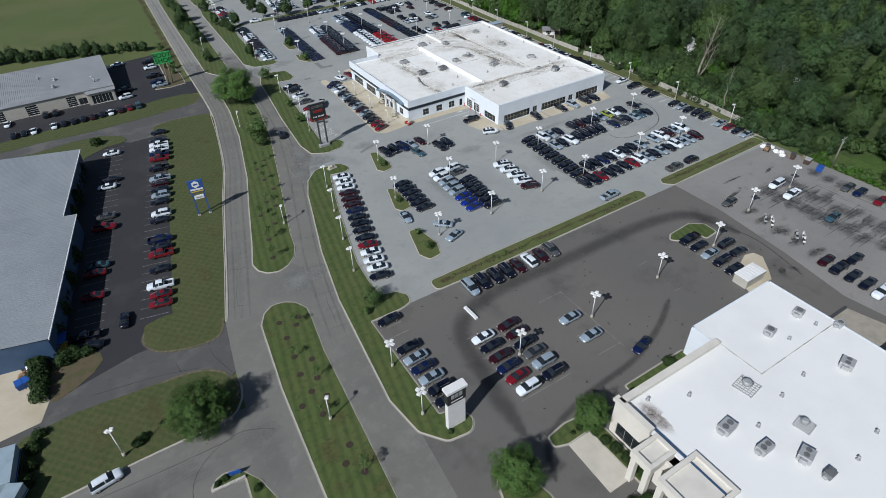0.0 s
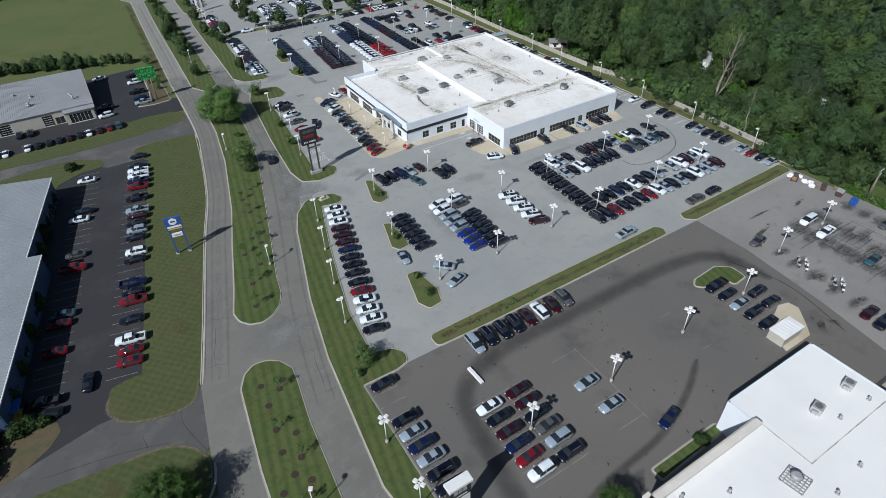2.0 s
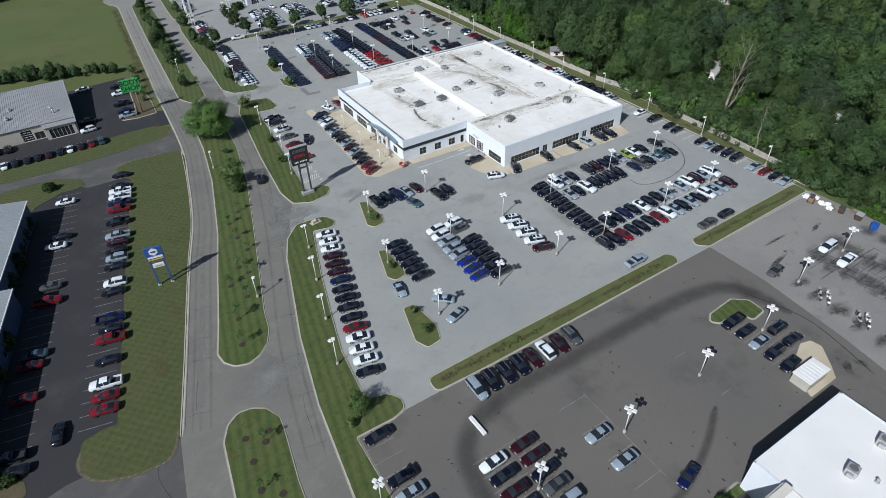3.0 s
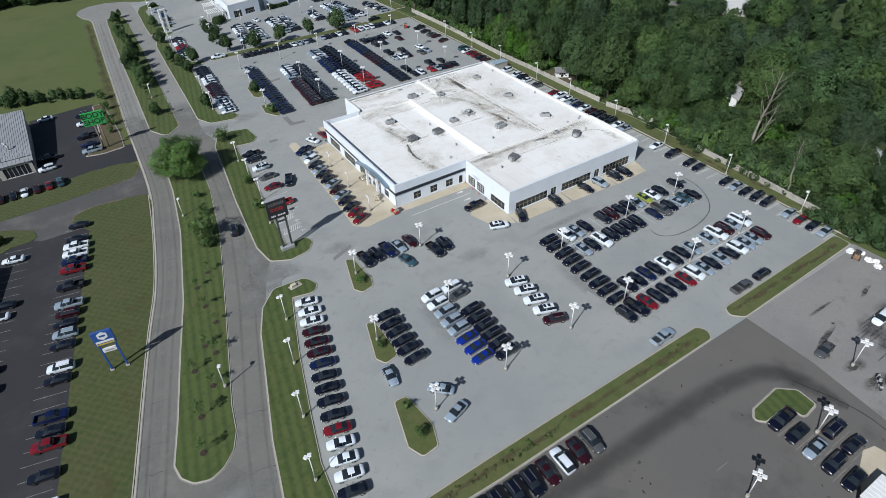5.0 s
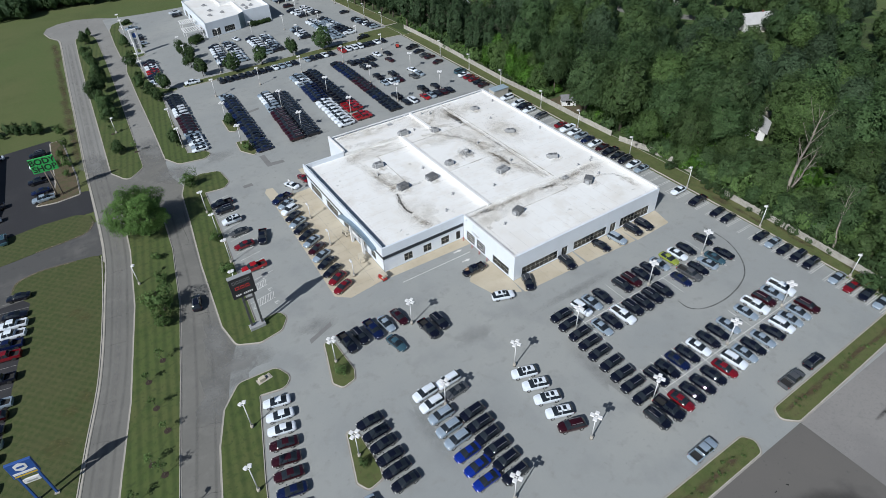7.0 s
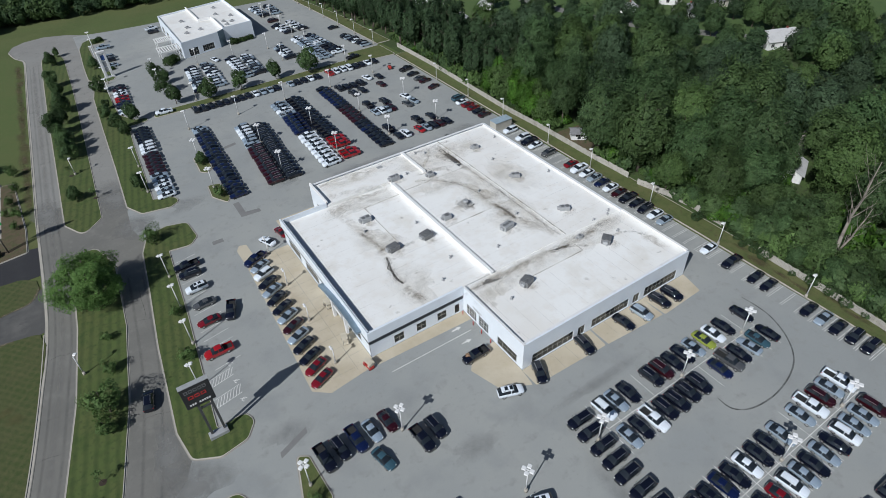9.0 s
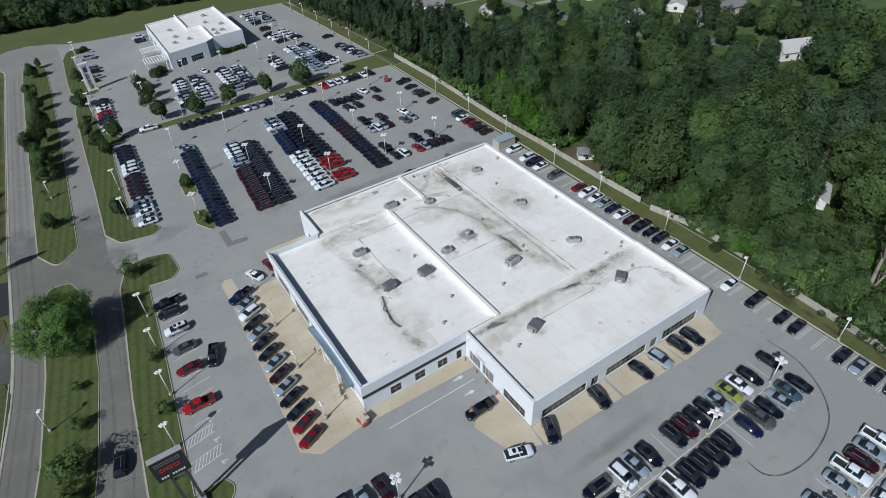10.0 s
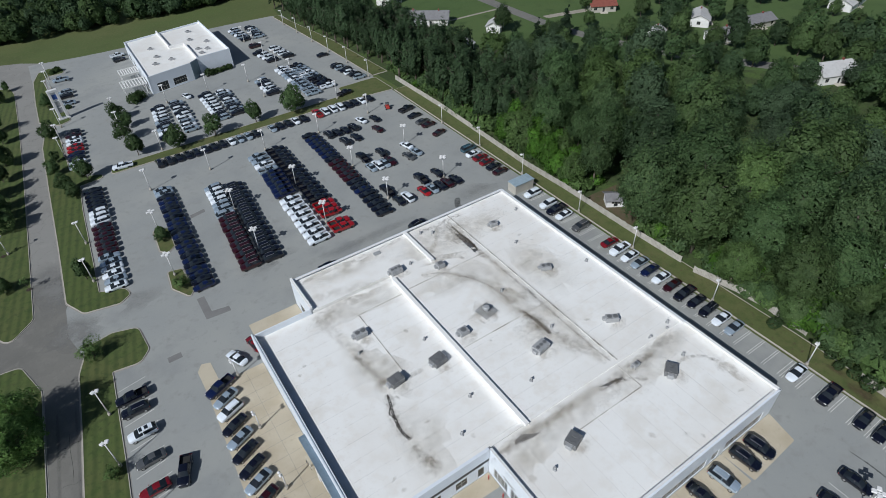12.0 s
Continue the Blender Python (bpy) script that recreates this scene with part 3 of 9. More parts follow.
surface("road_loop", rounded([(34.9, 246), (36.6, 284), (38.5, 324), (40.7, 366), (40.6, 375), (37.8, 381), (36, 390), (38, 397), (43, 401.4), (51, 403), (59.6, 399.4), (67, 393.4), (78, 391.2), (76, 375), (64, 330), (60.5, 300), (58, 246)], 1.5), -0.0095, ROADPALE, "pale worn asphalt of the boulevard loop", "road")
surface("road_south", rounded([(-60, 40), (-60, 71), (10, 71), (14, 40)], 2), -0.018, ROAD, "grey asphalt side street with patched joints", "road")
surface("lot_main", rounded([(33, 77.8), (163.4, 77.8), (165.3, 100), (165.6, 385), (160, 387), (140, 388.8), (90, 390.2), (75, 391.6), (67, 393.6), (62, 394), (61, 331), (61, 300), (58, 240), (55.4, 233), (54.8, 224), (56.6, 216), (57, 200), (53.5, 170), (51.6, 152), (49.6, 149), (46.8, 143), (45.2, 138.6), (44, 130), (38.5, 110), (34.5, 96)], 0.5), 0.0, LOT, "pale grey asphalt parking lot of a car dealership", "parking lot")
surface("lot_dark", rounded([(28, 36), (36, 20), (60, -40), (126, -40), (118, 30), (121, 45), (123.5, 64), (123.5, 77.8), (33, 77.8), (30, 60)], 0.5), 0.006, DARK, "dark sealed asphalt parking lot", "parking lot")
surface("lot_east", rounded([(126, -40), (166, -40), (164, 78.6), (123.5, 78.6), (123.5, 64), (121, 45), (118, 30)], 0.3), -0.006, OLDLOT, "worn grey asphalt lot with black stains", "parking lot")
surface("lot_west", rounded([(-14, 88), (6, 90), (9.5, 96), (20, 140), (32, 200), (6, 205), (-6, 198), (-15, 160), (-28, 100), (-30, 84)], 2), -0.024, BLACK, "fresh black asphalt parking lot", "parking lot")
surface("drive_west", rounded([(9.2, 95), (7, 79), (-20, 84), (-45, 82), (-45, 92), (-20, 92), (-8, 95)], 2), -0.016, DRIVE, "patched grey asphalt driveway", "road")
surface("drive_body_shop", rounded([(-45, 197), (-10, 198.5), (0, 196), (6, 190, .3), (18, 190, .3), (20, 195), (33.2, 197.4, .3), (34, 205), (34.6, 213), (28, 211), (20, 210), (-45, 208)], 0.8), -0.02, DRIVE, "patched grey asphalt driveway", "road")
surface("lot_body_shop", rounded([(-60, 213), (14, 213), (24, 218), (34.7, 218), (34.8, 230), (30, 231), (28, 270), (8, 268), (7, 236), (-60, 236)], 1), -0.022, BLACK, "black asphalt yard in front of the body shop", "parking lot")
surface("apron_west", rounded([(-45, 86), (-24.6, 87.5), (-23, 92), (-27.5, 104), (-45, 106)], 0.5), -0.008, APRON, "tan concrete loading apron", "pavement")

V = []
# verge between the west lot and the boulevard
V.append(raw_verge([(14.2, 197.4), (19, 199), (26.5, 198.2), (31.6, 197.4), (32.5, 193), (29.9, 178), (26, 157.5), (21.5, 141), (17.1, 124.3), (13.4, 110), (9.5, 95.6), (7.2, 90.8), (2.6, 90.2), (-1.6, 91.4), (-5.2, 94, 2), (-6.4, 98, 2), (-5.2, 102), (-2, 102.8), (0.4, 102.6, .3), (3.4, 117.7), (7.4, 139.7), (13.1, 169.2), (16.6, 188, .3), (13.2, 193.6, .6)], 1.6, "mown grass verge with diagonal mowing stripes", ([(-5.6, 100), (-6.2, 97), (-4.4, 93.4), (-1, 91.5), (3, 90.5), (7, 91), (9.2, 96)], [(13.4, 194), (15, 197.6), (20, 198.8), (27, 198)])))
V.append(raw_verge([(-28, 85.5), (-18.8, 86.4), (-10.2, 85.6), (-2.6, 84.8), (2.4, 83.6), (5.4, 80.8), (6.6, 76.7), (5.6, 73.2), (2.8, 70.6), (-5.3, 70.5), (-13.6, 70.5), (-32, 70)], 2, "dry grass verge beside a driveway", ([(-6, 84.9), (-1, 84.5), (2.6, 83.2), (5.4, 80.4), (6.4, 76.5), (5.4, 73)],)))
V.append(raw_verge([(-40, 213.2, 0.5), (-18, 215), (-2.7, 216.8), (14.6, 218.4), (21, 219.4), (29.3, 219), (32.6, 216.6), (33, 212.6), (30.6, 208.8), (26.3, 207.9), (18.7, 207.2), (11.8, 206.4), (-3.6, 205.6), (-18, 206.6), (-40, 206)], 1.5, "long grass verge in front of the body shop", ([(33, 213.6), (31, 209.2), (26.3, 208), (19, 207.4)],)))
V.append(raw_verge([(-40, 199), (-18, 200), (-9.7, 201.2), (-1.7, 200.6), (4.6, 196.4), (5.4, 192.4), (3.4, 191.2), (-0.4, 191.3), (-7, 187.4), (-8, 185.2), (-40, 184)], 1.2, "grass strip behind a warehouse"))
V.append(island([(20.2, 229.8), (25.8, 228.6), (31.8, 229.4), (32.2, 240), (31, 268), (27.7, 268), (26.6, 240), (25.6, 233)], 0.8, BED, "brown planting bed under a sign", name="planting_bed"))
# medians
V.append(island([(23, 91.5), (21, 92.9), (18.5, 93.3), (16.4, 91.8), (14.8, 88.8), (12.8, 71.1), (12, 58), (11.4, 47.7), (11, 20), (10, -50), (18, -50), (19.5, 20), (20.5, 41.9), (21.4, 54.3), (22.9, 75.6), (24.2, 84.9), (24.5, 88.5)], 2, GRASS, "mown grass median with mulch rings"))
V.append(island([(23.7, 103), (21.2, 103.9), (19.7, 105.9), (19.3, 108.7), (21.7, 116.8), (25.9, 132.7), (30, 147.4), (35.6, 173.7), (38.4, 194), (40, 216), (41.5, 221.5), (46, 221), (48.8, 212), (47.2, 189), (45.7, 180), (43.8, 168), (39, 148), (35, 131.9), (30.8, 115.1), (29.9, 109.6), (28.4, 106.2), (26.2, 104)], 2, GRASS, "mown grass median with young trees"))
V.append(island([(44.3, 228.6, 2), (40.7, 236), (42.4, 275), (43.9, 312), (45.6, 345), (47.2, 371), (50.4, 375.4), (54.4, 373), (55.3, 366), (54.4, 335), (53, 303), (51.2, 268), (49.4, 234)], 2.2, GRASS, "mown grass median with a row of street trees"))
# verges along the east side of the boulevard
V.append(island([(47.5, 140.4), (43.6, 136), (40.8, 129), (37.6, 116.7), (34.3, 104.3), (31, 87.2), (29.4, 73), (27.8, 58.3), (28.8, 50.1), (32, 45.9), (36.5, 45.3), (38.2, 47.5), (36.5, 50.8), (33.6, 51.2, 0.3), (33.8, 77.4, 0.3), (40.6, 77.3), (43.4, 78), (43.8, 80.4), (42.2, 82.6), (38.5, 83.6), (39.6, 96), (41.7, 105), (45.3, 119.4), (50, 135.3, 0.3), (54.6, 134.3), (56.4, 136.4), (54.8, 140)], 2, GRASS, "striped mown grass verge beside parked cars"))
V.append(island([(49.3, 156.5), (51.2, 179), (53.4, 197), (55, 212), (57.5, 219), (62.3, 220), (67.2, 218.5), (67.8, 211), (65.6, 208.3), (60.6, 209, 0.3), (58.6, 184), (56.8, 166), (55.6, 153.6, 0.3), (60.6, 154), (61.6, 151.4), (59.3, 148.4), (54.5, 147.6), (50.2, 149.8)], 2, GRASS, "mown grass verge with a tree and a dealership sign"))
V.append(island([(58.4, 229.4), (55.7, 235), (56.8, 258), (58, 289), (59.2, 315), (60.8, 325), (62.6, 326.4), (64.6, 322), (64.4, 296), (68, 288.6), (72, 287.4), (71.6, 285), (65.6, 284.2, 0.3), (64.4, 271.2), (62.4, 234.6, 0.3), (67.4, 232.6), (68.2, 229.8), (65.6, 228)], 1.8, GRASS, "mown grass verge with small trees"))
V.append(island([(60.2, 335), (60.7, 352), (62, 374), (64.4, 382.6), (68, 385.2), (72, 384), (73.4, 380), (72.6, 376.8), (67.2, 376.6), (65.8, 373), (65.8, 354), (66.4, 346), (69.4, 337), (69.2, 330.4), (66, 328.8), (62.4, 331.4)], 1.5, GRASS, "grass island under a pylon sign"))
# islands in the main lot
V.append(island([(64.8, 140.6), (62, 130.2), (63.2, 128.2), (66, 128.8), (66.9, 131), (66.6, 139.4)], 1.0, DRYTURF, "small grass parking island"))
V.append(island([(59.6, 119.8), (56.9, 110.2), (58, 108.1), (60.8, 108.6), (61.4, 111), (61.3, 118.8)], 1.0, DRYTURF, "small grass parking island"))
V.append(island([(55, 99.8), (52.6, 90.5), (53.8, 87.6), (57, 88), (58.4, 92), (57.6, 99.6)], 1.0, DRYTURF, "small grass parking island"))
V.append(island([(77.3, 250.6), (76.8, 241), (78.4, 239.3), (80.4, 241), (80.9, 249.5)], 0.8, DRYTURF, "small grass parking island"))
V.append(island([(76.4, 232.5), (75.8, 226), (78.6, 220.8), (80, 223), (79.6, 231.6)], 0.8, DRYTURF, "small grass parking island"))
V.append(island([(49.6, 77.9), (49.8, 81.4), (62.7, 81.6), (113.2, 81.8), (114.4, 80), (113.3, 78), (62, 77.6)], 1.4, DRYTURF, "long grass strip with planting between two lots"))
V.append(island([(121.2, 80), (122.4, 82), (163.5, 82.8), (163.4, 78.8), (123.6, 77.9)], 1.3, DRYTURF, "long grass strip with planting between two lots"))
V.append(island([(103.6, 62.4), (105.5, 63.8), (112.6, 64.3), (115.4, 62), (115.2, 58.4), (111, 58), (110.6, 61, 0.5), (105, 61)], 0.9, GRASS, "small grass corner island"))
V.append(island([(74, 285.4), (74.5, 289.5), (150, 290.2), (151, 296.5), (165.8, 296.5), (166.2, 283.6), (150, 285.4), (84, 285.4)], 1.2, DRYTURF, "grass strip with trees between two lots"))
V.append(island([(165.3, 80, 0.2), (166, 140), (166.2, 210), (166, 283), (172, 283), (171, 210), (171.6, 140), (170, 80, 0.2)], 0.3, DRYTURF, "narrow grass strip along a wooden fence"))
V.append(island([(165.8, 298.4, 0.2), (164, 340), (161.2, 385), (164, 386), (170, 340), (172, 298.4)], 0.3, DRYTURF, "narrow grass strip along a wooden fence"))
# planting beds in front of the southern showroom
V.append(island([(46, 37.6), (50, 38.2), (53.6, 37.8, .3), (55, 33.5, .2), (55, 23.5, .2), (52.5, 23.5, .2), (52.4, 34.9, .2), (48, 34.8, .2), (45.6, 35.6)], 0.8, GRASS, "planted bed with clipped shrubs", name="planting_bed"))
V.append(island([(64, 36), (64, 38.2), (79, 38.3), (80, 36.6)], 0.6, GRASS, "narrow grass bed along a wall"))
V.append(island([(33.4, 10), (33.2, 32), (35, 37.4), (38.5, 37), (40, 30), (39, 10)], 1.4, GRASS, "grass corner with a large tree"))
V.append(island([(-3.2, 58.6, 0.4), (-1.8, 60.1), (-0.6, 60.4), (1.1, 59.9), (2.4, 58.9), (4.0, 56.4), (5.2, 52.2), (5.0, 46), (1.5, 46, 0.3), (1.8, 54, 0.3), (2.1, 57.8, 0.3)], 0.8, GRASS, "small planted island with a stone wall"))

bm = sheet([(52.4, 34.7), (52.4, 25.2), (47.6, 25.2), (47.9, 34.7)], 0.16, -0.1)
tagged(part("pavement_slab", bm, WALKWAY), label="pale concrete walkway slab by the entrance", category="pavement", kind="structure")
for pts, lab in (([(74, 192.2, .4), (73.9, 199.4), (75, 201), (76.6, 200.4), (76.7, 195.6), (78.4, 194.4), (84.9, 194.4), (84.9, 150), (75, 148.8), (72.2, 151.2), (73.2, 171)], "tan concrete apron along the showroom front"),
                 ([(85, 151.9), (106.4, 151.9), (106.4, 149), (85, 149.6)], "tan concrete walk under the showroom windows"),
                 ([(98.6, 138.3), (100.4, 132.4), (105.9, 129.2), (106.4, 133), (106.4, 141.5), (101, 141)], "tan concrete apron by the service corner"),
                 ([(106.4, 132.9), (106.4, 128.8), (123.4, 128.3), (123.6, 132.9)], "tan concrete apron under the windows"),
                 ([(124, 132.9), (124, 128.2), (138.5, 127.4), (138.6, 132.9)], "tan concrete apron under the windows"),
                 ([(138.6, 132.9), (139, 127.2), (150.2, 127.6), (151.5, 132.9)], "tan concrete apron under the windows"),
                 ([(86, 205.4), (86, 196), (96.4, 196), (96.4, 205.4)], "tan concrete pad in a building corner"),
                 ([(103, 41.2), (105.4, 45.6), (109, 47.9), (113, 49.4), (115.3, 48.8), (115.7, 46.8), (112.6, 43.2), (110.6, 41.2)], "tan concrete pad around an enclosure")):
    tagged(part("pavement_apron", sheet(rounded(pts, 0.3), 0.02, -0.1), APRON), label=lab, category="pavement", kind="structure")

joints = tagged(part("apron_joint", sheet([(78, 151), (78, 194), (78.05, 194), (78.05, 151)], 0.0245, 0.021), GUTTER), label="expansion joints in a concrete apron", category="pavement joint", kind="structure")
bm = bmesh.new()
for k in range(14):
    y = 151.6 + k * 3.1
    sheet([(73.6, y), (84.8, y), (84.8, y + 0.05), (73.6, y + 0.05)], 0.0245, None, 0, bm)
sheet([(81.4, 150.6), (81.45, 150.6), (81.45, 194.2), (81.4, 194.2)], 0.0255, None, 0, bm)
for x0 in (110, 113.4, 116.8, 120.2, 127.4, 130.8, 134.2, 142, 145.4):
    sheet([(x0, 128.8), (x0 + 0.05, 128.8), (x0 + 0.05, 132.8), (x0, 132.8)], 0.0245, None, 0, bm)
part("apron_joint", bm, GUTTER, joints)

# ---- buildings ----
def prism(pts, z0, z1, bm=None):
    bm = bm or bmesh.new()
    pts = pts if area(pts) > 0 else pts[::-1]
    lo = [bm.verts.new((x, y, z0)) for x, y in pts]
    hi = [bm.verts.new((x, y, z1)) for x, y in pts]
    n = len(pts)
    for i in range(n):
        j = (i + 1) % n
        bm.faces.new((lo[i], lo[j], hi[j], hi[i]))
    f = [bm.faces.new(hi), bm.faces.new(lo[::-1])]
    bmesh.ops.triangulate(bm, faces=f)
    return bm


def wall_with_holes(x0, x1, z0, z1, thick, holes):
    """A wall along x, from y = 0 back to y = thick, with openings (x0, x1, z0, z1) through it."""
    xs = sorted({x0, x1, *[h[0] for h in holes], *[h[1] for h in holes]})
    zs = sorted({z0, z1, *[h[2] for h in holes], *[h[3] for h in holes]})
    solid = lambda i, k: 0 <= i < len(xs) - 1 and 0 <= k < len(zs) - 1 and not any(h[0] - 1e-6 <= xs[i] and xs[i + 1] <= h[1] + 1e-6 and h[2] - 1e-6 <= zs[k] and zs[k + 1] <= h[3] + 1e-6 for h in holes)
    bm = bmesh.new()
    def quad(*c):
        bm.faces.new([bm.verts.new(p) for p in c])
    for i in range(len(xs) - 1):
        for k in range(len(zs) - 1):
            if not solid(i, k):
                continue
            a, b, c, d = xs[i], xs[i + 1], zs[k], zs[k + 1]
            quad((a, 0, c), (b, 0, c), (b, 0, d), (a, 0, d))
            quad((b, thick, c), (a, thick, c), (a, thick, d), (b, thick, d))
            if not solid(i - 1, k):
                quad((a, thick, c), (a, 0, c), (a, 0, d), (a, thick, d))
            if not solid(i + 1, k):
                quad((b, 0, c), (b, thick, c), (b, thick, d), (b, 0, d))
            if not solid(i, k - 1):
                quad((a, thick, c), (b, thick, c), (b, 0, c), (a, 0, c))
            if not solid(i, k + 1):
                quad((a, 0, d), (b, 0, d), (b, thick, d), (a, thick, d))
    return bm


def window(parent, m, x0, x1, z0, z1, nx=2, nz=1, name="window", frame_mat=None, depth=0.12):
    """A glazed opening: a frame with mullions, and a pane for each field, set back in the wall."""
    w = new(name)
    w.parent = parent
    w.matrix_local = m
    bm = bmesh.new()
    f = 0.07
    add_box(bm, x0, x1, depth, depth + 0.08, z0, z0 + f)
    add_box(bm, x0, x1, depth, depth + 0.08, z1 - f, z1)
    for i in range(nx + 1):
        x = x0 + (x1 - x0) * i / nx
        add_box(bm, max(x0, x - f / 2), min(x1, x + f / 2), depth - 0.01, depth + 0.09, z0, z1)
    for k in range(1, nz):
        z = z0 + (z1 - z0) * k / nz
        add_box(bm, x0, x1, depth, depth + 0.08, z - f / 2, z + f / 2)
    part("window_frame", bm, frame_mat or FRAME, w)
    for i in range(nx):
        a, b = x0 + (x1 - x0) * i / nx, x0 + (x1 - x0) * (i + 1) / nx
        part("pane", box(a + 0.02, b - 0.02, depth + 0.03, depth + 0.05, z0 + 0.02, z1 - 0.02), GLASS, w)
    return w


def facade(parent, a, b, z0, z1, mat, openings=(), thick=0.3, name="wall"):
    """A wall from a to b (outside to the right of the way), with openings (from, to, sill, head, fields across, fields up)."""
    d = Vector(b) - Vector(a)
    m = pose(a[0], a[1], 0, 0, 0, math.degrees(math.atan2(d.y, d.x)))
    w = part(name, wall_with_holes(0, d.length - 0.02, z0, z1, thick, [o[:4] for o in openings]), mat, parent)
    w.matrix_local = m
    for o in openings:
        window(parent, m, *o[:4], *o[4:6], name=o[6] if len(o) > 6 else "window", frame_mat=ALU if len(o) > 6 and o[6] == "garage_door" else None)
    return w, m


def rooftop_unit(x, y, z, w=2.0, d=1.6, h=1.1, rot=0.0, dark=False, fans=2):
    u = empty("rooftop_unit", pose(x, y, z, 0, 0, rot), label="grey steel rooftop air-handling unit on a white roof", category="rooftop unit", group="rooftop units")
    bm = bmesh.new()
    add_box(bm, -w / 2, w / 2, -d / 2, d / 2, 0.18, h, 0.04)
    part("cabinet", bm, MIDMETAL if dark else GREYMETAL, u)
    bm = bmesh.new()
    for s in (-1, 1):
        add_box(bm, -w / 2, w / 2, s * d / 2 * 0.8 - 0.06, s * d / 2 * 0.8 + 0.06, 0, 0.18)
    part("skid", bm, GREYMETAL, u)
    for i in range(fans):
        cx = (i - (fans - 1) / 2) * w / max(fans, 1) * 0.9
        bm = bmesh.new()
        add_tube(bm, (cx, 0, h), (cx, 0, h + 0.12), min(d, w / fans) * 0.36, seg=12)
        fan = part("fan_ring", bm, MIDMETAL, u)
    bm = bmesh.new()
    for k in range(5):
        add_box(bm, w / 2 + 0.005, w / 2 + 0.03, -d / 2 + 0.1, d / 2 - 0.1, 0.3 + k * (h - 0.4) / 5, 0.36 + k * (h - 0.4) / 5)
    part("louvre", bm, DARKMETAL, u)
    bm = bmesh.new()
    add_box(bm, -w / 2 - 0.55, -w / 2, -d * 0.25, d * 0.25, 0.35, h - 0.15, 0.03)
    part("intake_hood", bm, GREYMETAL, u)
    return u


def roof_vent(x, y, z, r=0.22, h=0.5):
    v = empty("roof_vent", pose(x, y, z), label="small capped metal roof vent", category="roof vent", group="roof vents")
    part("pipe", tube((0, 0, 0), (0, 0, h), r * 0.6, seg=10), GREYMETAL, v)
    bm = bmesh.new()
    add_tube(bm, (0, 0, h), (0, 0, h + 0.2), r * 1.2, r * 0.7, 10)
    part("cap", bm, GREYMETAL, v)
    bm = bmesh.new()
    add_tube(bm, (0, 0, 0), (0, 0, 0.1), r * 1.6, r * 0.9, 10)
    part("flashing", bm, GREYMETAL, v)
    return v


def open_fan(x, y, z, s=1.5, rot=0.0):
    v = empty("exhaust_fan", pose(x, y, z, 0, 0, rot), label="round exhaust fan on an open steel grid frame", category="exhaust fan", group="exhaust fans")
    bm = bmesh.new()
    for i in range(7):
        p = -s + i * s / 3
        add_box(bm, p - 0.035, p + 0.035, -s, s, 0.25, 0.33)
        add_box(bm, -s, s, p - 0.035, p + 0.035, 0.331, 0.4)
    part("grid_frame", bm, GREYMETAL, v)
    bm = bmesh.new()
    for i in (-1, 1):
        for j in (-1, 1):
            add_box(bm, i * s * .9 - .05, i * s * .9 + .05, j * s * .9 - .05, j * s * .9 + .05, 0, 0.25)
    part("foot", bm, DARKMETAL, v)
    bm = bmesh.new()
    add_tube(bm, (0.3, 0.2, 0.42), (0.3, 0.2, 0.95), s * 0.42, s * 0.5, 14)
    add_tube(bm, (0.3, 0.2, 0.95), (0.3, 0.2, 1.15), s * 0.55, s * 0.3, 14)
    part("hood", bm, GREYMETAL, v)
    return v


def blotch(x, y, z, rx, ry, rot, mat, name, parent, seed):
    """An irregular stain lying on a surface."""
    rnd = random.Random(seed)
    n = 28
    ph = [rnd.uniform(0, 6.28) for _ in range(4)]
    pts = []
    for i in range(n):
        a = 2 * math.pi * i / n
        k = 1 + 0.25 * math.sin(2 * a + ph[0]) + 0.2 * math.sin(3 * a + ph[1]) + 0.12 * math.sin(7 * a + ph[2]) + 0.08 * math.sin(11 * a + ph[3])
        px, py = rx * k * math.cos(a), ry * k * math.sin(a)
        c, s = math.cos(radians(rot)), math.sin(radians(rot))
        pts.append((x + px * c - py * s, y + px * s + py * c))
    return part(name, sheet(pts, z, z - 0.003), mat, parent)


def coping(pts, z0, z1, t, mat, parent, name="parapet", closed=False):
    """A parapet along a line of points, t thick, to the left of the way."""
    bm = bmesh.new()
    for a, b in zip(pts, pts[1:] + ([pts[0]] if closed else [])):
        d = Vector(b) - Vector(a)
        m = pose(a[0], a[1], 0, 0, 0, math.degrees(math.atan2(d.y, d.x)))
        vs = add_box(bm, 0, d.length, 0, t, z0, z1)
        bmesh.ops.transform(bm, matrix=m, verts=vs)
    return part(name, bm, mat, parent)


# main dealership: white flat-roofed hall with a showroom wing to the west
hall = empty("dealership_building", label="white flat-roofed car dealership with dark band and glazed shopfronts", category="building")
TOP, DECK, LOW = 6.6, 6.1, 5.45
foot = [(85, 152), (106.5, 152), (106.5, 133), (151.5, 133), (151.5, 205.5), (96.5, 205.5), (96.5, 195.5), (85, 195.5)]
part("roof", prism([(106.82, 133.32), (151.18, 133.32), (151.18, 205.18), (96.82, 205.18), (96.82, 195.3), (114.2, 195.3), (114.2, 152.2), (106.82, 152.2)], DECK - 0.9, DECK), ROOF, hall)
part("roof", prism([(85.3, 152.3), (114.2, 152.3), (114.2, 195.2), (85.3, 195.2)], LOW - 0.4, LOW), ROOF, hall)
deck = lambda x, y: LOW if x < 113.8 and 152.3 < y < 195.2 else DECK
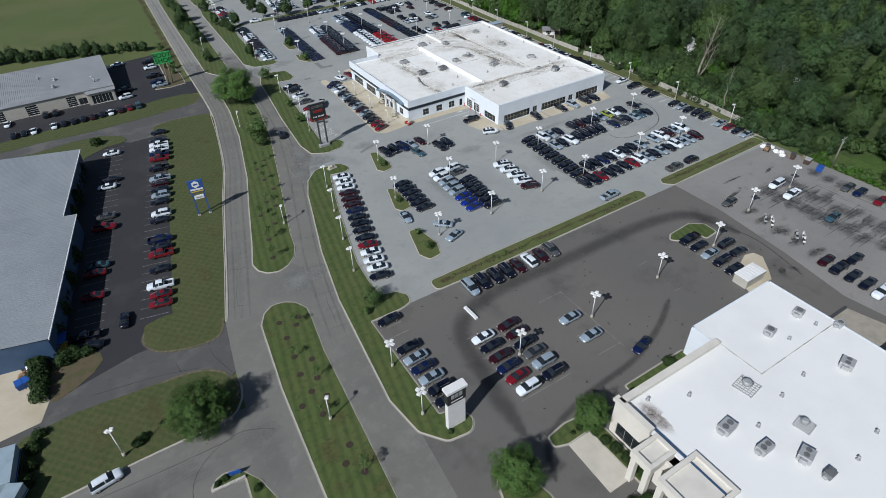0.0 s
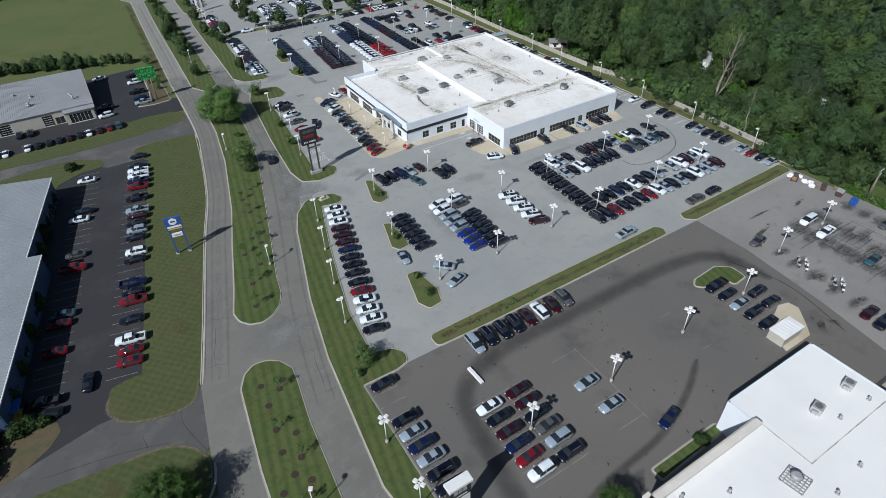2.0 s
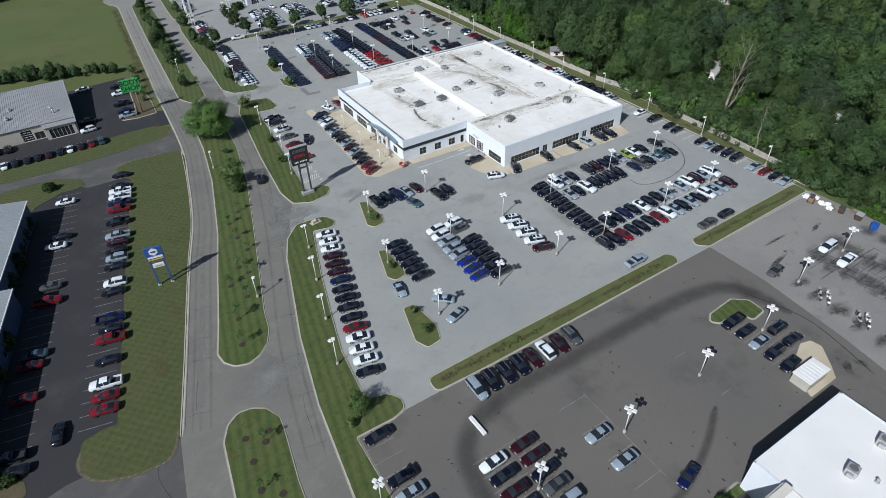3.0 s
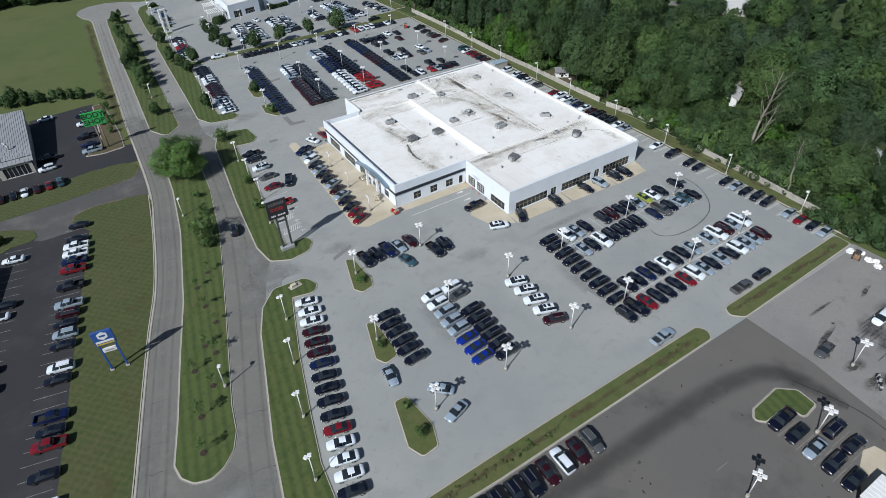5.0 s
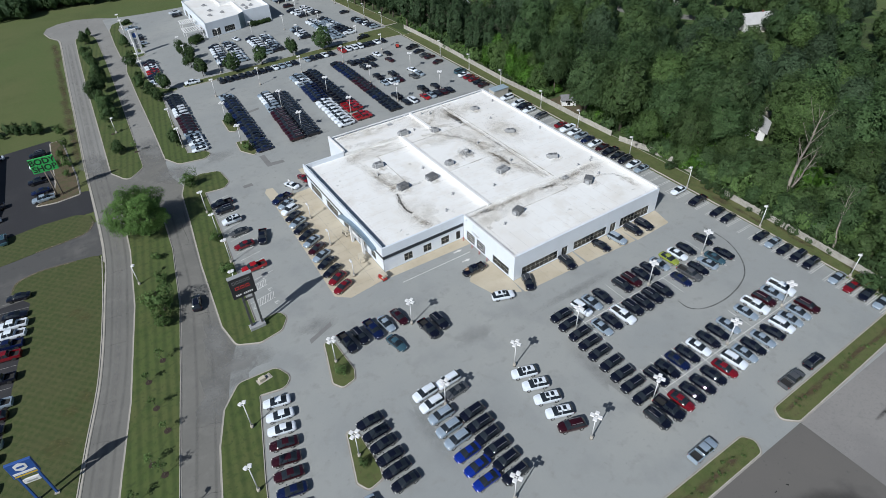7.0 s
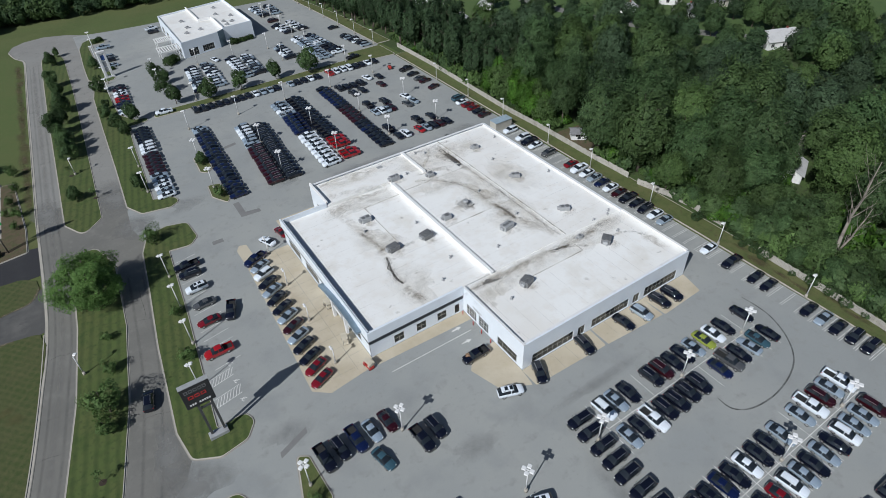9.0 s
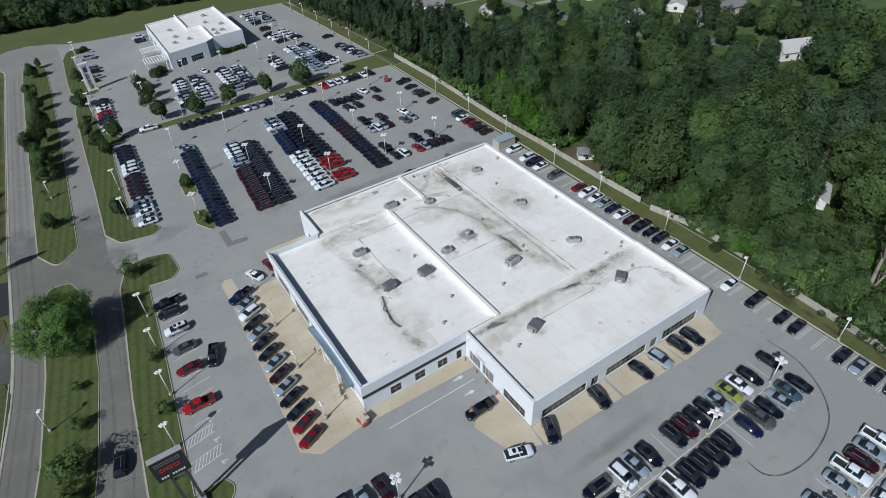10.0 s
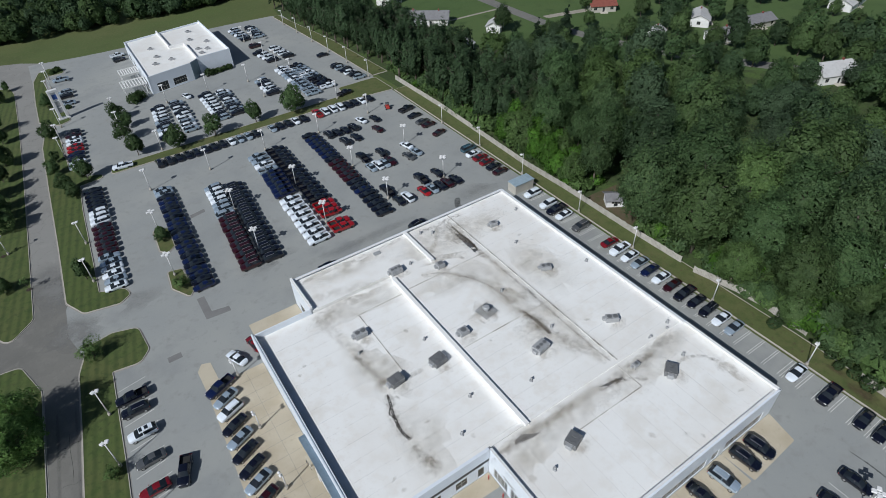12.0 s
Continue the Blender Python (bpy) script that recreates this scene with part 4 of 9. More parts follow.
facade(hall, (85, 152), (106.48, 152), -0.1, TOP + 0.1, WHITEWALL, [(5.2, 7.4, 0.5, 2.6, 2, 2), (10.3, 12.5, 0.5, 2.6, 2, 2), (15.2, 17.4, 0.5, 2.6, 2, 2), (19.4, 20.6, 0.1, 2.5, 1, 1, "door")])
facade(hall, (106.5, 151.98), (106.5, 133), -0.1, TOP, WHITEWALL, [(1.2, 4.5, 0.1, 2.9, 4, 4, "garage_door"), (5.2, 8.5, 0.1, 2.9, 4, 4, "garage_door"), (11.4, 17.2, 0.2, 2.4, 4, 2)])
facade(hall, (106.52, 133), (151.48, 133), -0.1, TOP, WHITEWALL, [(2.3, 12.6, 0.25, 2.6, 8, 2), (13.8, 15.6, 0.1, 2.6, 2, 1, "door"), (17.5, 27.8, 0.25, 2.6, 8, 2), (29.1, 30.9, 0.1, 2.6, 2, 1, "door"), (32.4, 42.2, 0.25, 2.8, 8, 2)])
facade(hall, (151.5, 133.02), (151.5, 205.48), -0.1, TOP, WHITEWALL, [(12, 15.6, 0.1, 3.4, 3, 4, "garage_door"), (24, 27.6, 0.1, 3.4, 3, 4, "garage_door"), (36, 39.6, 0.1, 3.4, 3, 4, "garage_door")])
facade(hall, (151.48, 205.5), (96.52, 205.5), -0.1, TOP, WHITEWALL, [(8, 11.6, 0.1, 3.4, 3, 4, "garage_door"), (20, 23.6, 0.1, 3.4, 3, 4, "garage_door")])
facade(hall, (96.5, 205.48), (96.5, 195.52), -0.1, TOP, WHITEWALL, [(3, 5.5, 0.1, 2.6, 2, 1, "door")])
facade(hall, (96.48, 195.5), (85.02, 195.5), -0.1, TOP + 0.1, WHITEWALL)
facade(hall, (85, 195.48), (85, 152.02), -0.1, TOP + 0.1, WHITEWALL, [(2.5, 9.5, 0.2, 2.8, 6, 2), (12.5, 19.5, 0.2, 2.8, 6, 2), (22.5, 28.6, 0.2, 2.8, 5, 2), (30.2, 34.2, 0.1, 3.1, 3, 1, "entrance"), (37, 39.4, 0.5, 2.6, 2, 2)])
# the dark band and the shading fascia above the showroom windows
bm = bmesh.new()
add_box(bm, 84.86, 106.4, 151.86, 152.0, 3.55, 4.5)
add_box(bm, 84.86, 85.0, 152.0, 195.6, 3.55, 4.5)
part("band", bm, BAND, hall, "glossy dark blue facade band")
bm = bmesh.new()
add_box(bm, 84.7, 106.4, 151.72, 152.0, 4.52, TOP + 0.25, 0.03)
add_box(bm, 84.7, 85.0, 152.0, 195.8, 4.52, TOP + 0.25, 0.03)
part("fascia", bm, WHITEWALL, hall, "white panelled fascia")
# shade inside the west parapet, put in as a thin dark blue strip
bm = bmesh.new()
add_box(bm, 85.3, 85.4, 152.4, 195.2, LOW, TOP + 0.1)
part("parapet_back", bm, BAND, hall, "inner parapet face with its shade painted dark blue")
coping([(106.9, 133.3), (151.2, 133.3)], TOP, TOP + 0.08, 0.4, ALU, hall)
coping([(151.2, 133.3), (151.2, 151.4)], TOP - 0.05, TOP + 0.4, 0.55, ROOF_CLEAN, hall)
coping([(106.5, 151.9), (106.5, 133.0)], TOP, TOP + 0.1, 0.42, ALU, hall)
coping([(114.4, 152), (114.4, 193.6)], LOW, DECK + 0.55, 0.75, ROOF_CLEAN, hall, "roof_divider")
coping([(123.9, 193.4), (123.9, 205.1)], DECK, DECK + 0.6, 0.75, ROOF_CLEAN, hall, "roof_divider")
coping([(96.5, 205.5), (96.5, 195.4)], TOP, TOP + 0.55, 0.45, ROOF_CLEAN, hall)
coping([(107, 152.3), (151, 152.3)], DECK, DECK + 0.12, 0.5, ROOF, hall, "roof_curb")
coping([(97, 205.2), (151.2, 205.2)], TOP, TOP + 0.08, -0.4, ALU, hall)
coping([(151.2, 151.6), (151.2, 205.2)], TOP - 0.5, TOP + 0.06, 0.4, ALU, hall)
bm = bmesh.new()
add_box(bm, 134.9, 135.15, 152.9, 204.9, DECK, DECK + 0.1)
add_box(bm, 115, 134.8, 170.5, 170.66, DECK, DECK + 0.06)
add_box(bm, 114.8, 134.8, 189.3, 189.46, DECK, DECK + 0.06)
add_box(bm, 103.5, 113.6, 189.5, 189.66, LOW, LOW + 0.06)
add_box(bm, 118.6, 134.2, 146.6, 146.74, DECK, DECK + 0.06)
add_box(bm, 134.1, 134.25, 146.8, 151.9, DECK, DECK + 0.06)
add_box(bm, 103.7, 103.85, 172, 189.4, LOW, LOW + 0.06)
part("roof_seam", bm, SEAM, hall, "dark weathered roof joints")
for x, y, rx, ry, r, m, s in ((98, 156, 1.0, 2.4, 10, GRIME, 4), (99.5, 180.6, 1.6, 1.2, 0, GRIME, 6), (104.6, 194, 5, 1.2, -8, GRIME, 7), (98.6, 193, 2.2, 2.2, 0, GRIME, 8), (129, 168, 1.4, 4.4, 0, GRIME, 9), (130.4, 176, 1.6, 3.2, 6, GRIME, 10), (131.4, 160, 1.4, 2.6, -4, GRIME, 11), (120, 150.6, 6.5, 0.9, 0, GRIME, 13), (110, 150.4, 3, 0.8, 0, GRIME, 14), (136.8, 150.2, 4, 1.0, 0, GRIME, 15), (126, 193, 4.2, 0.9, -12, GRIME, 16), (132, 198, 1.4, 4.6, 0, GRIME, 17), (123.7, 175.6, 2.6, 2.2, 0, GRIME, 20), (100.4, 172.6, 1.4, 1.6, 0, GRIME, 21), (148.8, 141, 1.2, 3, 20, GRIME, 22)):
    blotch(x, y, deck(x, y) + 0.006, rx * 1.5, ry * 1.35, r, m, "roof_stain", hall, s)
for i, (x, y, rx, ry, r) in enumerate(((105, 191.5, 9, 3, 0), (100, 176, 4, 9, 12), (99, 160, 5, 6, 10), (107, 202, 9, 2.6, 0), (125, 199, 8, 5, -10), (137, 199, 7, 5, 20), (129.5, 178, 4, 11, 12), (131, 165, 5, 8, 0), (124, 187, 8, 3, 0), (121, 150, 11, 2.4, 0), (136, 149, 9, 2.8, 0), (111, 148, 4, 2.6, 20), (145, 150, 6, 2, 0), (141, 178, 4, 10, 0))):
    blotch(x, y, deck(x, y) + 0.003, rx * 1.25, ry * 1.25, r, FILM, "roof_stain", hall, 60 + i)
rnd = random.Random(19)
for i in range(30):
    # small scuffs and ponding rings
    x, y = rnd.choice(((rnd.uniform(88, 113), rnd.uniform(154, 194)), (rnd.uniform(116, 134), rnd.uniform(154, 203)), (rnd.uniform(136, 150), rnd.uniform(153, 204)), (rnd.uniform(108, 150), rnd.uniform(135, 151))))
    blotch(x, y, deck(x, y) + 0.0075 + 0.0001 * i, rnd.uniform(0.15, 0.7), rnd.uniform(0.2, 1.0), rnd.uniform(0, 90), GRIME if i % 3 else FILM, "roof_stain", hall, 700 + i)
for x, y in ((101.6, 171), (109.9, 170.6), (101.6, 184), (115.5, 195), (123.8, 191), (117, 173), (126, 162), (117.7, 145.4), (140.2, 145.5), (141.1, 159.5), (140.9, 177.5), (141.2, 195.3), (123.7, 175)):
    blotch(x + 0.4, y - 1.1, deck(x, y) + 0.012, 2.2, 1.5, 20, GRIME, "roof_stain", hall, int(x * 3 + y))
# laps of the membrane, a few centimetres wide
bm = bmesh.new()
for k in range(17):
    y = 154.2 + k * 3.05
    sheet([(135.3, y), (150.9, y), (150.9, y + 0.09), (135.3, y + 0.09)], DECK + 0.012, None, 0, bm)
    if k < 11:
        sheet([(115.2, y), (134.8, y), (134.8, y + 0.09), (115.2, y + 0.09)], DECK + 0.012, None, 0, bm)
for k in range(13):
    y = 153.5 + k * 3.05
    sheet([(87.2, y), (113.8, y), (113.8, y + 0.09), (87.2, y + 0.09)], LOW + 0.012, None, 0, bm)
for k in range(14):
    x = 108.5 + k * 3.05
    sheet([(x, 134), (x + 0.09, 134), (x + 0.09, 151.6), (x, 151.6)], DECK + 0.012, None, 0, bm)
tagged(part("membrane_lap", bm, LAPSEAM, hall), kind="stuff")
# curved entrance blade and portal on the west front
bm = bmesh.new()
prev = None
for k in range(13):
    t = k / 12
    y = 172.5 - 18 * t
    z = 3.0 + 2.6 * math.sin(math.pi * min(1, t * 0.62 + 0.1))
    ring = [bm.verts.new((x, y, zz)) for x, zz in ((83.6, z - 0.12), (84.84, z - 0.12), (84.84, z + 0.35), (83.6, z + 0.35))]
    if prev:
        for i in range(4):
            bm.faces.new((prev[i], ring[i], ring[(i + 1) % 4], prev[(i + 1) % 4]))
    else:
        bm.faces.new(ring)
    prev = ring
bm.faces.new(prev[::-1])
part("entrance_canopy", bm, CANOPY, hall, "curved blue-grey metal canopy blade")
for y in (160.4, 166.2):
    part("portal_column", box(83.7, 84.3, y - 0.3, y + 0.3, 0.02, 4.6, 0.04), ALU, hall)
part("portal_sign", box(83.72, 83.95, 160.8, 165.8, 3.3, 4.5, 0.03), GREYMETAL, hall)
for z in (3.6, 4.05):
    part("sign_lettering", box(83.66, 83.72, 161.6, 165.0, z, z + 0.26), SIGNWHITE, hall)
for z, a, b in ((3.75, 145.6, 148.6), (3.4, 146, 148.2)):
    part("sign_lettering", box(106.45, 106.5, a, b, z, z + 0.16), GREYMETAL, hall)

for x, y, w, d, h, r, dk, f in ((101.6, 171.6, 2.6, 1.9, 1.3, 8, True, 2), (109.9, 171.1, 2.6, 2.2, 1.2, 8, True, 1), (101.6, 184.6, 2.4, 1.6, 1.2, 0, False, 2), (115.5, 195.1, 2.6, 1.6, 1.2, 0, False, 3), (123.8, 191.1, 1.7, 1.4, 1.1, 0, False, 1), (117.0, 173.4, 1.9, 1.5, 1.1, 0, False, 1), (126.0, 162.4, 2.9, 1.9, 1.2, 10, False, 3), (117.7, 145.7, 2.4, 2.0, 1.3, 20, True, 2), (140.2, 145.8, 2.4, 2.0, 1.3, 35, True, 2), (136.5, 150.1, 1.3, 0.9, 0.8, 0, False, 1), (141.1, 159.9, 2.4, 1.3, 1.1, -30, False, 2), (140.9, 177.8, 2.2, 1.4, 1.0, -25, False, 2), (141.2, 195.6, 1.9, 1.2, 1.0, -10, False, 1)):
    rooftop_unit(x, y, deck(x, y), w, d, h, r, dk, f)
open_fan(123.7, 175.3, DECK, 1.5, 10)
for x, y in ((120.2, 158.2), (110.7, 176.9), (99.4, 181.0), (112.5, 144), (148.9, 153.6), (147.5, 152.6), (131.1, 165.2), (143.5, 152.9), (110.2, 162), (126.5, 203), (128.7, 201.5), (149.1, 197.2), (149.2, 174.6), (105, 157), (141.4, 187.9), (145, 147), (119.3, 195.6), (129.6, 178)):
    roof_vent(x, y, deck(x, y))
hatch = tagged(part("roof_hatch", box(114.5, 116, 202.3, 203.3, DECK - 0.02, DECK + 0.2, 0.03), GREYMETAL), label="flat grey metal roof hatch", category="roof hatch")

# southern showroom: bright white roof with a stepped front and cream walls
south = empty("southern_showroom", label="cream-walled showroom with a bright white flat roof", category="building")
SD = 7.0
part("roof", prism([(56, -24.7), (130, -24.7), (130, 15.4), (100.5, 15.4), (100.5, 37.4), (79, 37.4), (79, 33), (56, 33)], SD - 0.5, SD), ROOF_CLEAN, south)
facade(south, (100.8, 37.7), (78.6, 37.7), -0.1, SD + 0.05, WHITEWALL, [(4, 7.6, 0.1, 3.4, 3, 4, "garage_door"), (12, 15.6, 0.1, 3.4, 3, 4, "garage_door")])
facade(south, (78.6, 37.68), (78.6, 33.42), -0.1, SD + 0.05, WHITEWALL)
facade(south, (78.58, 33.4), (55.4, 33.4), -0.1, SD + 0.75, CREAM, [(3, 8, 0.4, 3.2, 4, 1), (11, 16, 0.4, 3.2, 4, 1)])
facade(south, (55.4, 33.38), (55.4, 26.4), -0.1, SD + 0.75, CREAM, [(1.2, 6.2, 0.3, 3.4, 3, 1)])
facade(south, (100.8, 15.2), (100.8, 37.68), -0.1, SD + 0.05, WHITEWALL, [(8, 11.6, 0.1, 3.4, 3, 4, "garage_door")])
facade(south, (130.3, -25), (130.3, 15.7), -0.1, SD + 0.05, WHITEWALL)
facade(south, (130.28, 15.7), (101.1, 15.7), -0.1, SD + 0.05, WHITEWALL)
facade(south, (55.4, -25), (130.28, -25), -0.1, SD + 0.05, CREAM)
facade(south, (55.4, 14), (55.4, -24.98), -0.1, SD + 0.75, CREAM, [(4, 14, 0.3, 3.4, 6, 1), (18, 30, 0.3, 3.4, 7, 1)])
coping([(78.6, 33.1), (55.7, 33.1)], SD + 0.5, SD + 1.2, 1.1, CREAM, south)
coping([(55.1, 33.7), (55.1, 26.4)], SD + 0.5, SD + 1.2, 1.1, CREAM, south)
# stepped entrance portals that stand proud of the roof
for x0, x1, y0, y1, z in ((51.0, 56.4, 22.2, 26.0, 7.35), (50.6, 58.6, 13.4, 20.8, 7.6)):
    bm = bmesh.new()
    for a, b, c, d in ((x0, x1, y0, y0 + 0.7), (x0, x1, y1 - 0.7, y1), (x0, x0 + 0.7, y0 + 0.7, y1 - 0.7), (x1 - 0.7, x1, y0 + 0.7, y1 - 0.7)):
        add_box(bm, a, b, c, d, z - 1.4, z)
    part("portal_cornice", bm, CREAM, south)
    part("portal_roof", box(x0 + 0.65, x1 - 0.65, y0 + 0.65, y1 - 0.65, z - 1.2, z - 0.45), CREAM, south)
    bm = bmesh.new()
    for a, b in ((x0 + 0.2, y0 + 0.2), (x0 + 0.2, y1 - 1.1)):
        add_box(bm, a, a + 0.9, b, b + 0.9, -0.1, z - 1.4)
    part("portal_column", bm, CREAM, south)
part("portal_wall", box(54.2, 54.6, 14, 26, -0.1, 6.6), CREAM, south)
blotch(58.6, 28.6, SD + 0.006, 1.8, 3.4, 10, SOOT, "roof_stain", south, 31)
bm = bmesh.new()
add_box(bm, 56.6, 56.9, 9.0, 32.0, SD, SD + 0.28)
part("roof_gutter", bm, BLUEWALL, south)
bm = bmesh.new()
add_box(bm, 79.2, 100, 24.3, 24.45, SD, SD + 0.05)
add_box(bm, 79.2, 79.35, 24.5, 33, SD, SD + 0.05)
part("roof_seam", bm, SEAM, south)
for x, y, w, d, h, r, dk, f in ((96.7, 29.2, 1.7, 1.6, 1.2, 10, False, 1), (88.3, 29.2, 1.7, 1.6, 1.2, 10, False, 1), (65.6, 20.9, 2.6, 1.9, 1.2, 5, False, 2), (67.1, 15.7, 2.4, 1.5, 1.2, 0, False, 2), (70.9, 11.8, 2.3, 1.9, 1.3, 15, False, 2), (71.0, 8.4, 1.6, 1.2, 1.0, 0, True, 1), (92.2, 17.9, 2.2, 2.0, 1.2, 15, False, 2), (100, 23.6, 1.6, 1.2, 1.0, 0, False, 1)):
    rooftop_unit(x, y, SD, w, d, h, r, dk, f)
open_fan(74.9, 24.1, SD, 1.6, 8)
open_fan(75.7, 14.9, SD, 1.2, 8)
for x, y in ((76.9, 7.6), (83.5, 8.5), (70, 18.6), (66, 28), (84.6, 20.6), (97, 26), (90, 26.5), (60, 31), (78, 20)):
    roof_vent(x, y, SD)
surface("gravel_yard", [(101.2, 27.6), (114.9, 27.6), (117.4, 18), (128, 15.8), (101.2, 15.8)], 0.02, GRAVEL, "brown gravel strip beside the showroom", "ground")

tagged(part("kerb", box(101.2, 115, 27.7, 28.2, -0.1, 0.25), DARKMETAL), label="black edging along a gravel strip", category="kerb", kind="structure")

# body shop: long shed with a ribbed grey roof
def ribbed_roof(name, parent, x0, x1, y0, y1, ze, zr, pitch, ridge=None):
    """A low gable of metal sheet, with standing seams running up the slope. The ridge runs along x."""
    ridge = (y0 + y1) / 2 if ridge is None else ridge
    bm = bmesh.new()
    vs = [bm.verts.new(p) for p in ((x0, y0, ze), (x1, y0, ze), (x1, ridge, zr), (x0, ridge, zr), (x1, y1, ze), (x0, y1, ze))]
    bm.faces.new((vs[0], vs[1], vs[2], vs[3]))
    bm.faces.new((vs[3], vs[2], vs[4], vs[5]))
    bm.faces.new((vs[1], vs[4], vs[2]))
    bm.faces.new((vs[5], vs[0], vs[3]))
    roof = part(name, bm, GALV, parent)
    bm = bmesh.new()
    n = int((x1 - x0) / pitch)
    for i in range(n + 1):
        x = x0 + (x1 - x0) * i / n
        for ya, yb in ((y0, ridge), (y1, ridge)):
            a, b = Vector((x, ya, ze)), Vector((x, yb, zr))
            w = 0.035
            q = [bm.verts.new(a + Vector((dx, 0, dz))) for dx, dz in ((-w, 0), (-w, 0.06), (w, 0.06), (w, 0))]
            r = [bm.verts.new(b + Vector((dx, 0, dz))) for dx, dz in ((-w, 0), (-w, 0.09), (w, 0.09), (w, 0))]
            for k in range(3):
                bm.faces.new((q[k], q[k + 1], r[k + 1], r[k]))
    part("standing_seam", bm, GALV, roof)
    return roof


shop = empty("body_shop", label="long beige metal body shop with a ribbed grey roof", category="building")
facade(shop, (-60, 231), (-1, 231), -0.1, 4.6, BEIGEWALL, [(52.5, 55.5, 0.1, 3.6, 1, 5, "garage_door"), (56, 58.6, 0.1, 2.4, 2, 1, "door"), (30, 33.5, 0.1, 3.6, 1, 5, "garage_door"), (40, 43.5, 0.1, 3.6, 1, 5, "garage_door")])
facade(shop, (8, 233), (8, 262), -0.1, 4.6, BEIGEWALL)
facade(shop, (8, 262), (-60, 262), -0.1, 4.6, BEIGEWALL)
ribbed_roof("roof", shop, -60.2, 8.4, 230.6, 262.4, 4.62, 6.4, 0.6, 262.3)
facade(shop, (-1, 228.6), (8, 228.6), -0.1, 4.0, BEIGEWALL, [(1.2, 7.8, 0.1, 3.2, 6, 1, "garage_door")])
facade(shop, (-1, 233), (-1, 228.6), -0.1, 4.0, BEIGEWALL)
facade(shop, (8, 228.6), (8, 233), -0.1, 4.0, BEIGEWALL)
ribbed_roof("porch_roof", shop, -1.3, 8.3, 228.2, 234, 4.02, 4.9, 1.0, 233.9)
for x, y in ((-9, 246), (-10, 239), (-14, 250)):
    roof_vent(x, y, 5.6, 0.5, 0.6)
v = empty("roof_flue", pose(3, 237, 4.9), label="tall bent metal flue on a ribbed roof", category="roof flue")
bm = bmesh.new()
add_tube(bm, (0, 0, 0), (0, 0, 1.6), 0.28, seg=10)
add_tube(bm, (0, 0, 1.5), (-0.8, 0.7, 2.2), 0.26, seg=10)
part("pipe", bm, GALV, v)

# warehouse west of the boulevard: grey ribbed roof, blue walls
ware = empty("warehouse", label="blue metal warehouse with a grey ribbed roof", category="building")
ware.matrix_world = pose(-7.5, 180.4, 0, 0, 0, -101.6)
# in the warehouse's own frame x runs south along its front, and the building lies to the west, at negative y
facade(ware, (36, 0), (0, 0), -0.1, 5.8, BLUEWALL, [(6, 9, 0.8, 2.4, 2, 1), (14, 17, 0.8, 2.4, 2, 1), (24, 25.4, 0.1, 2.3, 1, 1, "door"), (30, 33, 0.8, 2.4, 2, 1)])
facade(ware, (36, 3), (36, 0.02), -0.1, 5.8, BLUEWALL)
facade(ware, (79.6, 3), (36.02, 3), -0.1, 5.8, BLUEWALL, [(4, 7, 0.8, 2.4, 2, 1), (16, 19, 0.8, 2.4, 2, 1), (28, 31, 0.8, 2.4, 2, 1)])
facade(ware, (0, -0.02), (0, -50), -0.1, 5.8, SIDING)
facade(ware, (79.6, -8), (79.6, 2.98), -0.1, 5.8, BLUEWALL)
bm = bmesh.new()
for a, b, c, d in ((-0.3, 36, 0.3, 0), (36, 79.9, 3.3, 3.0)):
    vs = [bm.verts.new(p) for p in ((a, c, 5.82), (b, c, 5.82), (b, -50, 8.4), (a, -50, 8.4))]
    bm.faces.new(vs)
wr = part("roof", bm, ROOFBLUE, ware)
bm = bmesh.new()
for i in range(115):
    x = -0.3 + 80.2 * i / 114
    y = 0.3 if x < 36 else 3.3
    for s in (0,):
        q = [bm.verts.new((x + dx, y, 5.83 + dz)) for dx, dz in ((-0.05, 0), (-0.05, 0.09), (0.05, 0.09), (0.05, 0))]
        r = [bm.verts.new((x + dx, -50, 8.41 + dz)) for dx, dz in ((-0.05, 0), (-0.05, 0.09), (0.05, 0.09), (0.05, 0))]
        for k in range(3):
            bm.faces.new((q[k], q[k + 1], r[k + 1], r[k]))
part("standing_seam", bm, ROOFBLUE, wr)
bm = bmesh.new()
add_box(bm, -0.4, 36, 0.3, 0.5, 5.6, 5.85)
add_box(bm, 36, 80, 3.3, 3.5, 5.6, 5.85)
part("gutter", bm, SIDING, ware)
part("dock_wall", box(79.6, 79.9, -50, -8, -0.1, 2.2), BLUEWALL, ware)

# far dealership at the north end
far = empty("northern_dealership", label="white two-block dealership with a flat roof and tall glass corner", category="building")
facade(far, (96.5, 333.6), (112.4, 337), -0.1, 6.4, WHITEWALL, [(2.5, 6.5, 0.2, 3.2, 4, 2), (8.5, 13.5, 0.6, 3.0, 6, 2)])
facade(far, (112.4, 337), (115.6, 339.6), -0.1, 6.4, CANOPY)
facade(far, (115.6, 339.6), (128.2, 340.6), -0.1, 6.8, WHITEWALL)
facade(far, (128.2, 340.6), (128, 381), -0.1, 6.8, WHITEWALL)
facade(far, (128, 381), (96.9, 376), -0.1, 6.4, WHITEWALL)
facade(far, (96.9, 376), (96.5, 333.6), -0.1, 6.4, WHITEWALL, [(3, 8, 0.2, 3.2, 4, 2), (12, 17, 0.2, 3.2, 4, 2), (30, 38, 0.2, 3.2, 6, 2)])
part("roof", prism([(96.8, 334), (112.2, 337.3), (115.4, 339.9), (127.9, 341), (127.7, 380.7), (97.2, 375.7)], 5.2, 5.8), ROOF, far)
